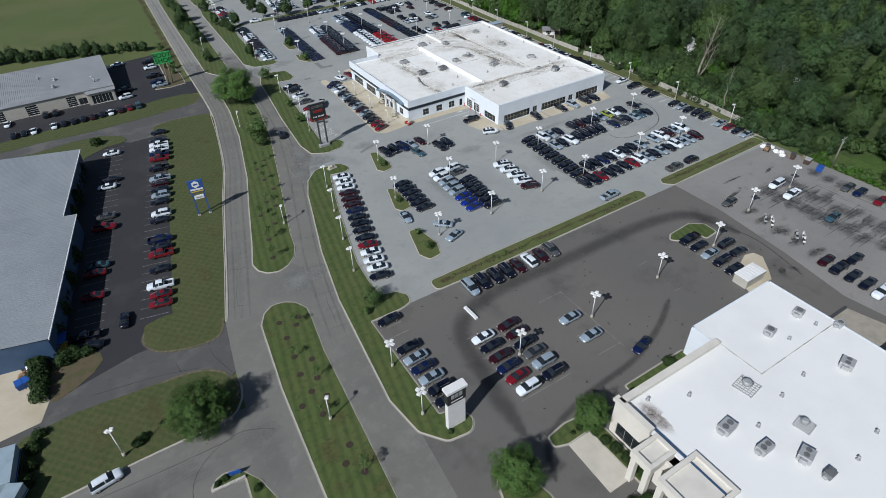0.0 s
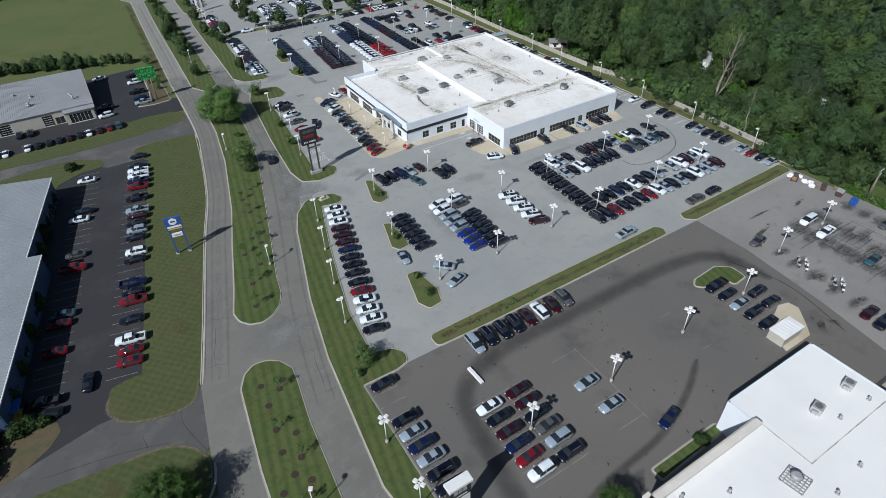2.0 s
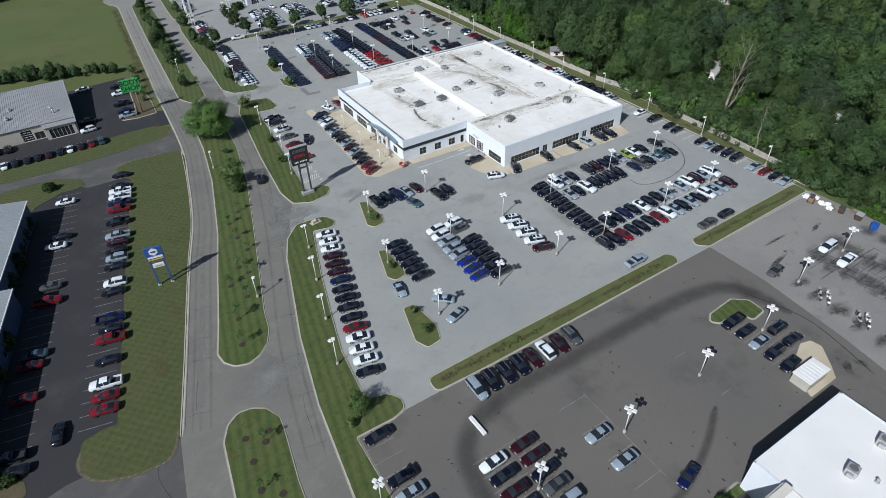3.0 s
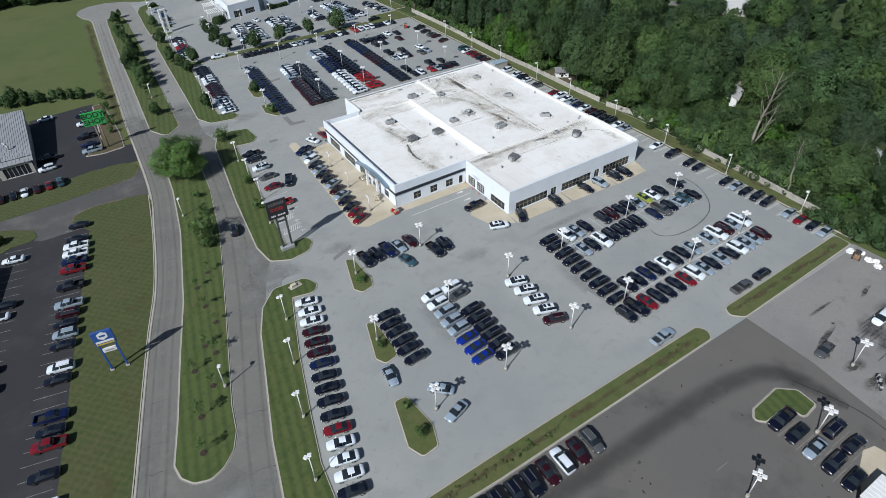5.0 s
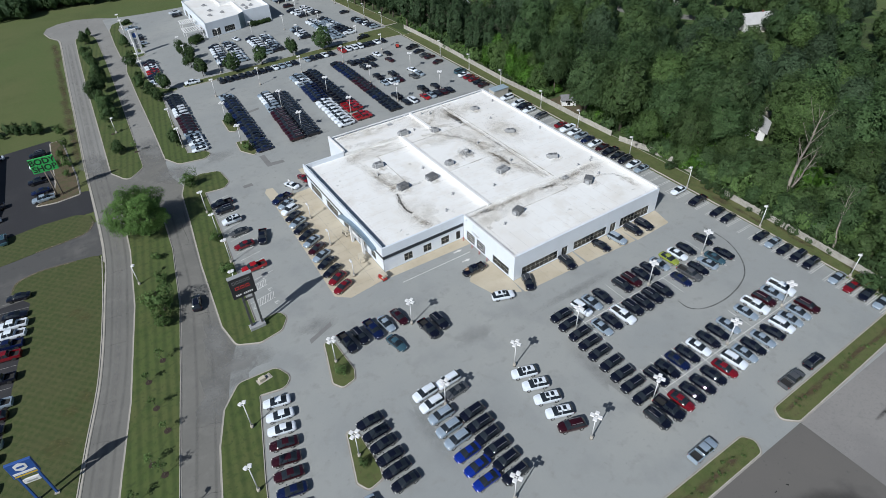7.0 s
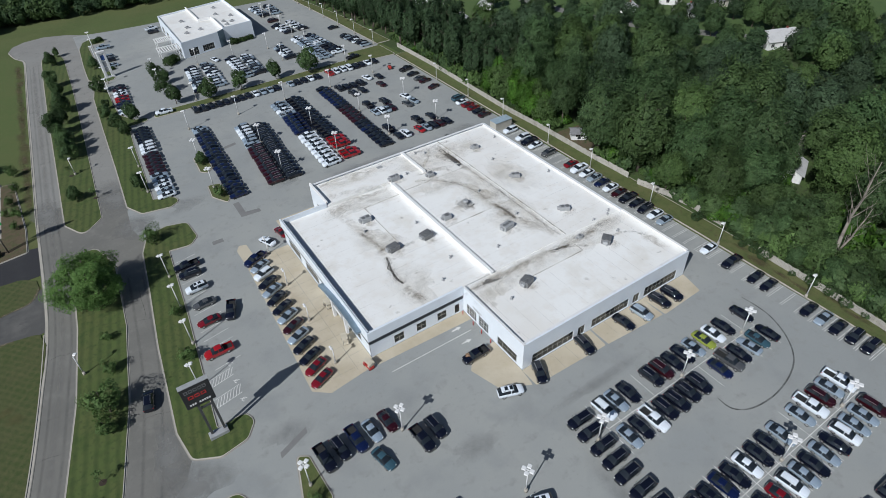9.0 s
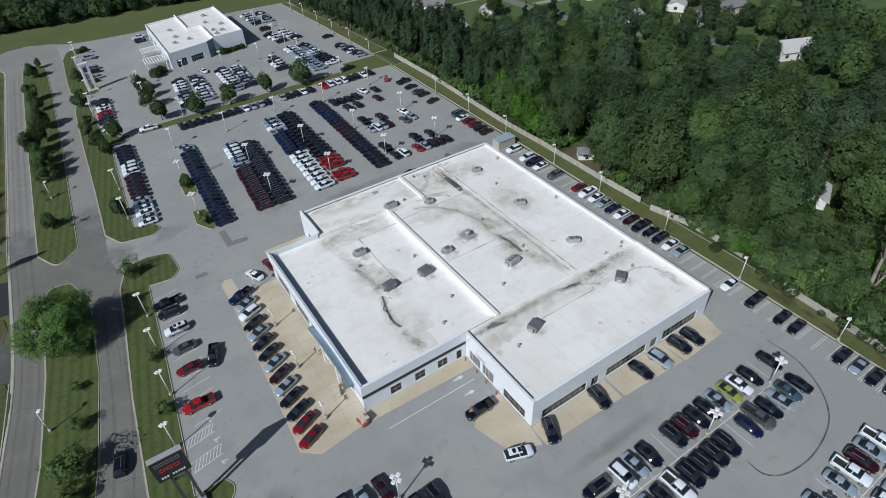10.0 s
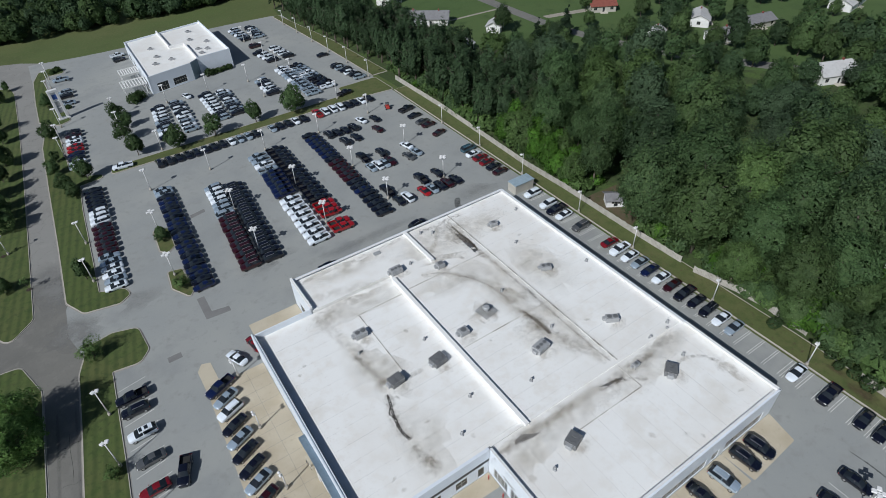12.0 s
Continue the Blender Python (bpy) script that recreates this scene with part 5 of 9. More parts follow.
coping([(110, 357.8), (115.6, 357.6), (115.4, 340)], 5.8, 6.9, 0.5, ROOF_CLEAN, far, "roof_divider")
coping([(110, 379.5), (110, 357.8)], 5.8, 6.9, 0.5, ROOF_CLEAN, far, "roof_divider")
for x, y in ((102, 345), (104, 352), (108, 346), (104, 362), (119, 350), (122, 348), (119, 345), (119, 362), (121, 372), (124, 356)):
    rooftop_unit(x, y, 5.8, 1.3, 1.0, 0.8, 5, False, 1)
# open white pergola frames beside its front
for y0, y1, x0 in ((336, 343, 88), (349, 355, 89.5)):
    pg = empty("entrance_canopy", label="open white slatted canopy on thin posts", category="canopy", group="entrance canopies")
    bm = bmesh.new()
    for a, b, c, d in ((x0, 96.2, y0, y0 + 0.25), (x0, 96.2, y1 - 0.25, y1), (x0, x0 + 0.25, y0 + 0.25, y1 - 0.25), (95.95, 96.2, y0 + 0.25, y1 - 0.25)):
        add_box(bm, a, b, c, d, 3.4, 3.75)
    part("canopy_frame", bm, SIDING, pg)
    for k in range(7):
        xs = x0 + 0.9 + k * (95.4 - x0) / 7.4
        part("slat", box(xs, xs + 0.34, y0 + 0.26, y1 - 0.26, 3.52, 3.66), SIDING, pg)
    for a, b in ((x0 + 0.4, y0 + 0.4), (x0 + 0.4, y1 - 0.4), (95.4, y0 + 0.4), (95.4, y1 - 0.4)):
        part("post", box(a - 0.12, a + 0.12, b - 0.12, b + 0.12, -0.1, 3.4), SIDING, pg)

# small enclosures
def enclosure(x0, x1, y0, y1, h, label, roof=GALV):
    e = empty("bin_enclosure", label=label, category="enclosure", group="enclosures")
    bm = bmesh.new()
    for a, b, c, d in ((x0, x1, y0, y0 + 0.25), (x0, x1, y1 - 0.25, y1), (x0, x0 + 0.25, y0 + 0.25, y1 - 0.25), (x1 - 0.25, x1, y0 + 0.25, y1 - 0.25)):
        add_box(bm, a, b, c, d, -0.1, h)
    part("wall", bm, BEIGEWALL, e)
    bm = bmesh.new()
    add_box(bm, x0 - 0.15, x1 + 0.15, y0 - 0.15, y1 + 0.15, h, h + 0.18, 0.03)
    part("roof", bm, roof, e)
    bm = bmesh.new()
    for i in range(6):
        add_box(bm, x0 + 0.4 + i * (x1 - x0 - 0.8) / 6, x0 + 0.5 + i * (x1 - x0 - 0.8) / 6, y0 - 0.14, y1 + 0.14, h + 0.185, h + 0.24)
    part("standing_seam", bm, roof, e)
    return e


enclosure(103.2, 109, 42.3, 45.4, 2.2, "beige block enclosure with a pale metal roof", SIGNWHITE)
enclosure(158.6, 164.6, 208.4, 211.4, 2.6, "beige metal shed with a pale blue roof", PALEBLUE)

# ---- vehicles ----
# stations along the length: distance from the nose, half width, belt height, top height, half width at the top
SEDAN = ((0.0, 0.50, 0.56, 0.58, 0.34), (0.07, 0.68, 0.64, 0.66, 0.46), (0.25, 0.83, 0.72, 0.75, 0.56), (0.7, 0.90, 0.80, 0.85, 0.62), (1.35, 0.925, 0.89, 0.96, 0.66), (1.8, 0.925, 0.93, 1.24, 0.63), (2.22, 0.925, 0.95, 1.42, 0.58), (2.64, 0.925, 0.96, 1.46, 0.575), (2.74, 0.925, 0.96, 1.46, 0.575), (3.3, 0.925, 0.97, 1.42, 0.56), (3.75, 0.92, 0.99, 1.25, 0.57), (4.22, 0.90, 1.0, 1.06, 0.58), (4.62, 0.86, 0.97, 1.01, 0.56), (4.8, 0.76, 0.86, 0.9, 0.5), (4.88, 0.6, 0.68, 0.7, 0.4))
SUV = ((0.0, 0.52, 0.72, 0.75, 0.36), (0.07, 0.72, 0.84, 0.87, 0.5), (0.22, 0.87, 0.95, 0.98, 0.62), (0.6, 0.94, 1.02, 1.06, 0.68), (1.22, 0.955, 1.08, 1.15, 0.72), (1.6, 0.955, 1.11, 1.45, 0.68), (1.98, 0.955, 1.12, 1.66, 0.64), (2.5, 0.955, 1.13, 1.73, 0.64), (2.6, 0.955, 1.13, 1.73, 0.64), (3.5, 0.955, 1.14, 1.73, 0.64), (4.22, 0.95, 1.14, 1.66, 0.62), (4.62, 0.93, 1.13, 1.32, 0.66), (4.76, 0.88, 1.04, 1.08, 0.66), (4.84, 0.76, 0.84, 0.86, 0.56))
VAN = ((0.0, 0.52, 0.7, 0.73, 0.36), (0.07, 0.72, 0.82, 0.85, 0.5), (0.22, 0.88, 0.93, 0.96, 0.62), (0.5, 0.95, 1.0, 1.05, 0.7), (1.0, 0.97, 1.07, 1.15, 0.75), (1.5, 0.97, 1.11, 1.5, 0.71), (1.95, 0.97, 1.12, 1.74, 0.68), (2.5, 0.97, 1.13, 1.8, 0.69), (2.6, 0.97, 1.13, 1.8, 0.69), (3.7, 0.97, 1.14, 1.8, 0.69), (4.72, 0.97, 1.14, 1.74, 0.68), (5.02, 0.95, 1.13, 1.38, 0.72), (5.12, 0.9, 1.04, 1.08, 0.7), (5.2, 0.78, 0.84, 0.86, 0.6))
PICKUP = ((0.0, 0.6, 0.82, 0.85, 0.42), (0.07, 0.78, 0.94, 0.97, 0.56), (0.22, 0.92, 1.03, 1.06, 0.68), (0.7, 0.98, 1.08, 1.13, 0.74), (1.42, 1.0, 1.13, 1.2, 0.78), (1.75, 1.0, 1.14, 1.5, 0.74), (2.05, 1.0, 1.15, 1.75, 0.68), (2.62, 1.0, 1.15, 1.82, 0.68), (2.72, 1.0, 1.15, 1.82, 0.68), (3.4, 1.0, 1.15, 1.79, 0.67), (3.6, 1.0, 1.15, 1.24, 0.78), (3.68, 1.0, 1.14, 1.15, 0.9), (5.5, 0.99, 1.14, 1.15, 0.9), (5.62, 0.95, 1.1, 1.12, 0.86))
KINDS = {"s": ("sedan", SEDAN, 0.33, (0.95, 3.72)), "u": ("suv", SUV, 0.37, (0.92, 3.85)), "v": ("van", VAN, 0.36, (0.95, 4.1)), "p": ("pickup_truck", PICKUP, 0.39, (1.0, 4.4))}


def car_meshes(kind, colour, wheels_in_body=False):
    """Body, glazing, lamps and wheel of one kind of vehicle as meshes, nose towards +x, origin under its middle."""
    name, st, wr, axles = KINDS[kind]
    half = st[-1][0] / 2
    rings = []
    for x, w, zb, zt, wt in st:
        lo = 0.28 if 0.3 < x < st[-1][0] - 0.3 else 0.4
        rings.append([(half - x, s * y, z) for s in (1,) for y, z in ((w * 0.86, lo - 0.06), (w * 0.97, lo + 0.1), (w, (lo + zb) / 2 + 0.04), (w * 0.985, zb - 0.1), (w * 0.94, zb), (wt + (w * 0.94 - wt) * 0.12, zt - 0.05), (wt * 0.86, zt + 0.01), (wt * 0.45, zt + 0.04))])
    groups = {"body": [], "windscreen": [], "rear_window": [], "side_window": []}
    n = len(rings[0])
    cab = [s[3] - s[2] > 0.14 for s in st]
    full_h = max(s[3] for s in st)
    first = cab.index(True)
    front = next(i for i, s in enumerate(st) if s[3] > full_h - 0.1)
    back = max(i for i, s in enumerate(st) if s[3] > full_h - (0.05 if kind == "s" else 0.1))
    for i in range(len(st) - 1):
        thin = st[i + 1][0] - st[i][0] < 0.13
        for k in range(-1, n):
            a0 = rings[i][k] if k >= 0 else None
            if k == -1:
                continue
            up = rings[i][k + 1] if k + 1 < n else (rings[i][k][0], -rings[i][k][1], rings[i][k][2])
            up2 = rings[i + 1][k + 1] if k + 1 < n else (rings[i + 1][k][0], -rings[i + 1][k][1], rings[i + 1][k][2])
            quad = [rings[i][k], up, up2, rings[i + 1][k]]
            mir = [(x, -y, z) for x, y, z in quad][::-1]
            tag = "body"
            if k == 4 and (cab[i] or cab[i + 1]) and not thin:
                tag = "side_window"
            if k >= 5 and first - 1 <= i < front:
                tag = "windscreen"
            if k >= 5 and i >= back and cab[i]:
                tag = "rear_window"
            groups[tag].append(quad)
            if k < n - 1 and tag != "side_window":
                groups[tag].append(mir)
    if kind == "p":
        # an open load bed between the cab and the tailgate
        b = groups["body"]
        x1, x0 = half - 3.72, half - 5.42
        b[:] = [q for q in b if not (all(v[0] <= half - 3.67 for v in q) and all(v[0] >= half - 5.51 for v in q) and all(v[2] > 1.09 for v in q) and all(abs(v[1]) < 0.91 for v in q))]
        w, zt, zf = 0.82, 1.15, 0.72
        b += [[(x0, -w, zf), (x1, -w, zf), (x1, w, zf), (x0, w, zf)], [(x0, w, zf), (x1, w, zf), (x1, w, zt), (x0, w, zt)], [(x0, -w, zt), (x1, -w, zt), (x1, -w, zf), (x0, -w, zf)],
              [(x0, -w, zt), (x0, -w, zf), (x0, w, zf), (x0, w, zt)], [(x1, -w, zf), (x1, -w, zt), (x1, w, zt), (x1, w, zf)]]
        for s in (1, -1):
            q = [(x0 - 0.08, s * 0.93, zt), (half - 3.66, s * 0.93, zt), (half - 3.66, s * w, zt), (x0 - 0.08, s * w, zt)]
            b.append(q[::s])
        b.append([(x0 - 0.08, -w, zt), (x0, -w, zt), (x0, w, zt), (x0 - 0.08, w, zt)])
    out = {}
    for tag, quads in groups.items():
        bm = bmesh.new()
        for q in quads:
            try:
                bm.faces.new([bm.verts.new(v) for v in q])
            except ValueError:
                pass
        if tag == "body":
            for idx, flip in ((0, False), (-1, True)):
                r = rings[idx]
                loop = [(x, y, z) for x, y, z in r] + [(x, -y, z) for x, y, z in r[::-1]]
                bm.faces.new([bm.verts.new(v) for v in (loop[::-1] if flip else loop)])
            # door mirrors, and roof rails on the taller cars
            for s in (1, -1):
                add_box(bm, half - st[4][0] - 0.5, half - st[4][0] - 0.34, s * 0.98, s * 1.14, st[4][2] + 0.02, st[4][2] + 0.16, 0.02)
                if kind in "uv":
                    add_box(bm, half - 4.0, half - 2.1, s * 0.56 - 0.025, s * 0.56 + 0.025, full_h - 0.02, full_h + 0.06, 0, 2)
        bmesh.ops.remove_doubles(bm, verts=bm.verts, dist=0.004)
        bmesh.ops.recalc_face_normals(bm, faces=bm.faces)
        for f in bm.faces:
            f.smooth = True
        for e in bm.edges:
            e.smooth = len(e.link_faces) == 2 and e.calc_face_angle(0) < radians(38)
        if tag == "body" and wheels_in_body:
            for a in axles:
                for s in (-1, 1):
                    w = st[5][1] - 0.13
                    add_tube(bm, (half - a, s * w - 0.12, wr), (half - a, s * w + 0.12, wr), wr, seg=10, slot=1)
        out[tag] = mesh_of(tag, bm, *((CARMAT[colour], RUBBER, RIM) if tag == "body" else (CARGLASS,)))
    zl = st[2][2] - 0.06
    for tag, s in (("headlight", 1),):
        bm = bmesh.new()
        add_box(bm, half - 0.42, half - 0.1, 0.5, 0.8, zl - 0.1, zl + 0.03, 0.03)
        out["headlight"] = mesh_of("headlight", bm, LAMPGLASS)
    bm = bmesh.new()
    add_box(bm, -half + 0.06, -half + 0.2, 0.56, st[-2][1] + 0.02, st[-2][2] - 0.2, st[-2][2] - 0.03, 0.02)
    out["taillight"] = mesh_of("taillight", bm, TAIL)
    return out


def wheel_mesh(r, w=0.23):
    bm = bmesh.new()
    add_tube(bm, (0, -w / 2, 0), (0, w / 2, 0), r, seg=14)
    for s in (-1, 1):
        add_tube(bm, (0, s * w / 2, 0), (0, s * (w / 2 + 0.012), 0), r * 0.62, r * 0.55, 10, slot=1)
    return mesh_of("wheel", bm, RUBBER, RIM)


WHEELS = {k: wheel_mesh(v[2]) for k, v in KINDS.items()}
MIRROR = Matrix.Diagonal((1, -1, 1, 1))
PROTO = {}
WORDS = {"s": "sedan", "u": "sport utility", "v": "van", "p": "pickup truck"}


def car(token, x, y, heading, group="", where="parked in a dealership lot", full=True):
    colour, kind = token[0], token[1]
    key = (token, full)
    m = pose(x, y, 0.012, 0, 0, heading)
    label = f"{CARPAINT[colour][0]} {WORDS[kind]} {where}"
    if key in PROTO:
        ob = copy_thing(PROTO[key], m)
        return tagged(ob, label=label, group=group)
    ob = empty(KINDS[kind][0], label=label, category={"s": "car", "u": "car", "v": "van", "p": "pickup"}[kind], group=group)
    me = car_meshes(kind, colour, not full)
    for tag in ("body", "windscreen", "rear_window", "side_window", "headlight", "taillight"):
        if tag in ("headlight", "taillight") and not full:
            continue
        new(tag, me[tag]).parent = ob
        if tag in ("side_window", "headlight", "taillight"):
            o = new(tag, me[tag])
            o.parent, o.matrix_local = ob, MIRROR
    half = KINDS[kind][1][-1][0] / 2
    w = KINDS[kind][1][5][1] - 0.13
    for a in KINDS[kind][3] if full else ():
        for s in (-1, 1):
            o = new("wheel", WHEELS[kind])
            o.parent = ob
            o.matrix_local = pose(half - a, s * w, KINDS[kind][2])
    if token[2:] == "o":
        zr = max(s[3] for s in KINDS[kind][1]) + 0.035
        for x0, x1 in ((-0.95, -0.35), (0.0, 0.55)):
            part("sunroof", box(x0 - 0.2, x1 - 0.2, -0.4, 0.4, zr - 0.05, zr + 0.018, 0.012), CARGLASS, ob, "dark glass sunroof")
    if kind == "p":
        part("bed_liner", box(half - 5.4, half - 3.74, -0.8, 0.8, 0.73, 0.76), RUBBER, ob, "black load bed liner")
    PROTO[key] = ob
    ob.matrix_basis = m
    return ob


def row(x0, y0, x1, y1, heading, tokens, group, where="parked in a tight dealership row", full=True):
    t = tokens.split()
    rnd = random.Random(hash((round(x0 * 10), round(y0 * 10))) & 0xffff)
    for i, k in enumerate(t):
        if k == "..":
            continue
        f = i / max(1, len(t) - 1)
        car(k, x0 + (x1 - x0) * f + rnd.uniform(-0.12, 0.12), y0 + (y1 - y0) * f + rnd.uniform(-0.12, 0.12), heading + rnd.uniform(-1.5, 1.5) + (180 if rnd.random() < 0.05 else 0), group, where, full)


# main lot
row(52.0, 131.8, 41.6, 88.5, 165, "Ws Ws Ws Ms Ms Ms Ns Ks Ks Ks Ks Rs Ws Ws Ws Ks", "cars along the grass verge", "parked along a grass verge")
row(68.4, 137.2, 80.2, 137.4, 275, "Kp Ku Np Ss Ms", "cars beside the first island")
for k, x, y, h in (("Ts", 76.3, 131.6, 283), ("Kp", 83.5, 131.1, 275), ("Ku", 86.4, 131.7, 275), ("Ss", 57.1, 104.8, 264), ("Ss", 63.3, 97.1, 135), ("Ss", 62.9, 91.6, 197), ("Sp", 105.4, 83.4, 2), ("Gp", 130, 83.6, 0), ("Ku", 137, 83.7, 0), ("Ku", 119.6, 130.3, 265), ("Ks", 130.1, 130.2, 277), ("Su", 134.9, 129.9, 277), ("Ku", 140.5, 130.1, 277), ("Ku", 144.1, 130, 277), ("Ku", 108.3, 130.3, 247), ("Wuo", 101.4, 130.1, -20), ("Kp", 101.2, 140.4, 182), ("Ws", 81.1, 197.9, 112), ("Rs", 85.2, 199.4, 100)):
    car(k, x, y, h, where="standing in the dealership lot")
row(63.8, 118.9, 63.2, 105.9, 181, "Ks Ks Ks Ks Ks Ks", "black cars beside an island", "parked beside a grass island")
row(74.6, 118.4, 73.9, 99.0, 183, "Wu Wu Su Su Su Bs Bs Bs", "back-to-back cars in the middle of the lot", "parked nose to tail in the lot")
row(79.6, 118.3, 78.2, 97.3, 183, "Wu Gs .. Ku Ku Ku Ku Ku Ku", "back-to-back cars in the middle of the lot", "parked nose to tail in the lot")
row(92.1, 111.9, 91.5, 98.6, 160, "Wuo Wuo Wuo Wuo Mu", "short slanted row of cars", "parked in a slanted row")
row(107.2, 118.8, 106.0, 95.9, 180, "Ku Ku Ku Ku Ku Ku Ku Ku Ku", "long row of black cars", "parked in a long black row")
row(112.2, 118.0, 150.6, 118.2, 274, "Wu Ss Ks .. Ku Mu Ks Ks Ss Ys Ws Ks .. Ks", "cars in the double row", "parked in a double row")
row(111.7, 111.8, 150.3, 112.4, 274, "Ss Ks Wp Ku Ku Ku Ku .. Ns Gp Ks Ss Ts Ks", "cars in the double row", "parked in a double row")
row(104.3, 91.6, 149.5, 92.4, -84, "Ku Kp Rs Ks Ks Ks Rs Wu Ss Ks Ss Ks Wu Ss Ss Mu", "cars in the southern double row", "parked in a double row")
row(110.8, 97.6, 150.2, 98.6, 276, "Ku Ks Ns Ks Ws Ks Ks Ss .. Ss Wp Mu Ss Wp", "cars in the southern double row", "parked in a double row")
row(162.2, 84.6, 162.6, 134.9, 181, "Ss Ks Rs Ss .. Ku Ku Ks Ss Ks .. .. Ks Ks .. Kp .. Ws", "cars along the eastern kerb", "parked against the eastern kerb")
row(163.1, 147.8, 163.2, 180.1, 181, "Ss Ws Ku Ks Kp Ms Ws Ns Ss Ws Wp Rs", "cars along the eastern kerb", "parked against the eastern kerb")
row(162.1, 188.4, 162.1, 205.7, 181, "Gu .. Ws Kp Wu .. Wu", "cars along the eastern kerb", "parked against the eastern kerb")
row(76.4, 193.1, 74.9, 152.5, 202, "Np Ss Wu Ks Ss Ks Ks Ss Ms Ss Ks Ks Rs Rs", "cars on show before the showroom", "on show before the showroom")
row(62.4, 200.1, 62.5, 196.8, 180, "Kp Ku", "cars in the visitor bays", "parked in a visitor bay")
for k, x, y, h in (("Wuo", 62.4, 191.3, 182), ("Gs", 62.4, 185.4, 182), ("Rs", 61.8, 179.6, 182), ("Kp", 66.5, 180, 250), ("Cp", 61.0, 170.2, 180)):
    car(k, x, y, h, "cars in the visitor bays", "parked in a visitor bay")
# dark southern lot
row(55.8, 74.3, 78.1, 74.4, 268, "Sv Ku Ku Ku Ms Wu Ms Gu", "cars along the planted strip", "parked along a planted strip")
row(36.5, 66.8, 36.3, 52.6, 180, "Ks Ss Ns Ss Ku Ks", "cars along the southern verge", "parked by a grass verge")
car("Ks", 36.8, 75.5, 182, "cars along the southern verge", "parked by a grass verge")
row(49.8, 61.2, 49.4, 47.1, 181, "Ws Ks Ms Ns Rs Wu", "double row of cars in the dark lot", "parked on dark asphalt")
row(55.8, 61.3, 55.5, 47.2, 181, "Ms Ms Ks Gs Su Ku", "double row of cars in the dark lot", "parked on dark asphalt")
car("Ss", 67.1, 55.8, 180, "double row of cars in the dark lot", "parked alone on dark asphalt")
car("Ss", 67.3, 50.1, 180, "double row of cars in the dark lot", "parked alone on dark asphalt")
car("Ns", 73.3, 42.9, 193, where="standing in the aisle of the dark lot")
row(106.9, 59.8, 106.3, 47.4, 180, "Kp Ks Ss Ku Ks", "cars near the enclosure", "parked near a beige enclosure")
row(112.6, 53.9, 112.3, 50.7, 0, "Ku Ks", "cars near the enclosure", "parked near a beige enclosure")
# old eastern lot
for k, x, y, h in (("Wv", 144.4, 62.7, 182), ("Wp", 143.1, 57.7, 182), ("Gs", 127.5, 64.3, 184), ("Ts", 141.9, 46.4, 182), ("Ks", 130.7, 35, 180), ("Gs", 157.7, 51.6, 180), ("Ns", 157.9, 48.7, 180), ("Rs", 158, 43.7, 180)):
    car(k, x, y, h, "cars in the old lot", "parked on worn asphalt", False)
row(125, 38.1, 124.6, 26.1, 180, "Ms Kp Ks Ks Wp", "cars in the old lot", "parked on worn asphalt", False)
# boulevard
car("Ku", 46.9, 166, 79, where="on the boulevard carriageway")
car("Wu", -16.4, 68.9, 9, where="parked by the kerb of a side street")
# west lot
row(14.9, 191.0, 6.0, 141.9, 168, "Ks .. Ks Wp Wp Np Rp .. Kp .. Sp Mu Ks Su Ks .. Wu", "cars along the western verge", "parked on black asphalt by a verge", False)
row(5.4, 138.9, -0.9, 106.6, 168, "Ks .. .. Np Ks Rp .. Ks .. Wp Rs Rs", "cars along the western verge", "parked on black asphalt by a verge", False)
for k, x, y, h in (("Ws", 0, 184.6, 168), ("Ks", -2.4, 167.7, 168), ("Ws", -3.9, 164.3, 168), ("Gs", -6.3, 148.6, 168), ("Rp", -7.1, 143.4, -12), ("Ts", -10.5, 127.9, 168), ("Rs", -11.5, 125.2, 168), ("Rs", -12.9, 117.1, 168), ("Kp", -15.6, 104.8, 168), ("Ks", -15, 101.6, 168), ("Ks", -8.2, 105.6, 80)):
    car(k, x, y, h, "cars beside the warehouse", "parked beside a warehouse", False)
# body shop
row(-25, 216.4, 12.9, 217.2, 90, "Ks Ks Ws .. Ws Ks Ks Ks Ms Ks Ws Ms Rs Tu", "cars along the body shop yard", "parked in the body shop yard", False)
for k, x, y, h in (("Ku", -15, 228, 88), ("Ku", -12, 227.8, 88), ("Ws", -26.4, 227.4, 85), ("Wu", 10.6, 227.6, 185), ("Kp", 11.4, 234.4, 182), ("Ku", 24, 260.6, 180), ("Wu", 23.6, 253.3, 180), ("Kp", 23, 242.9, 180), ("Ns", 22.9, 236.6, 180), ("Sp", 23.2, 231.8, 180), ("Ws", 12.9, 265.2, 185)):
    car(k, x, y, h, "cars along the body shop yard", "parked in the body shop yard", False)
# northern lot
N = "vehicles in the northern stock lot"
K20 = " ".join(["Ks", "Ns", "Ns", "Ks", "Ns"] * 4)
row(68.2, 278.2, 66.0, 233.8, 180, "Ks Ks Ks Ks Ks Wu Wu Wu Ms Ms Ms Ms Ms Ms Ss Ss Ws Ws Ss Ws", N, "packed in a stock lot", False)
row(83.9, 267.1, 82.0, 222.1, 180, "Ss Ss " + K20, N, "packed in a stock lot", False)
row(95.4, 259.4, 92.8, 222.6, 180, "Su Wu Wu Wu Su Su Su Mu Mu Mu Mu Mu Mu Mu Mu Mu Mu", N, "packed in a stock lot", False)
row(100.4, 256.9, 98.1, 222.5, 0, " ".join(["Ku"] * 16), N, "packed in a stock lot", False)
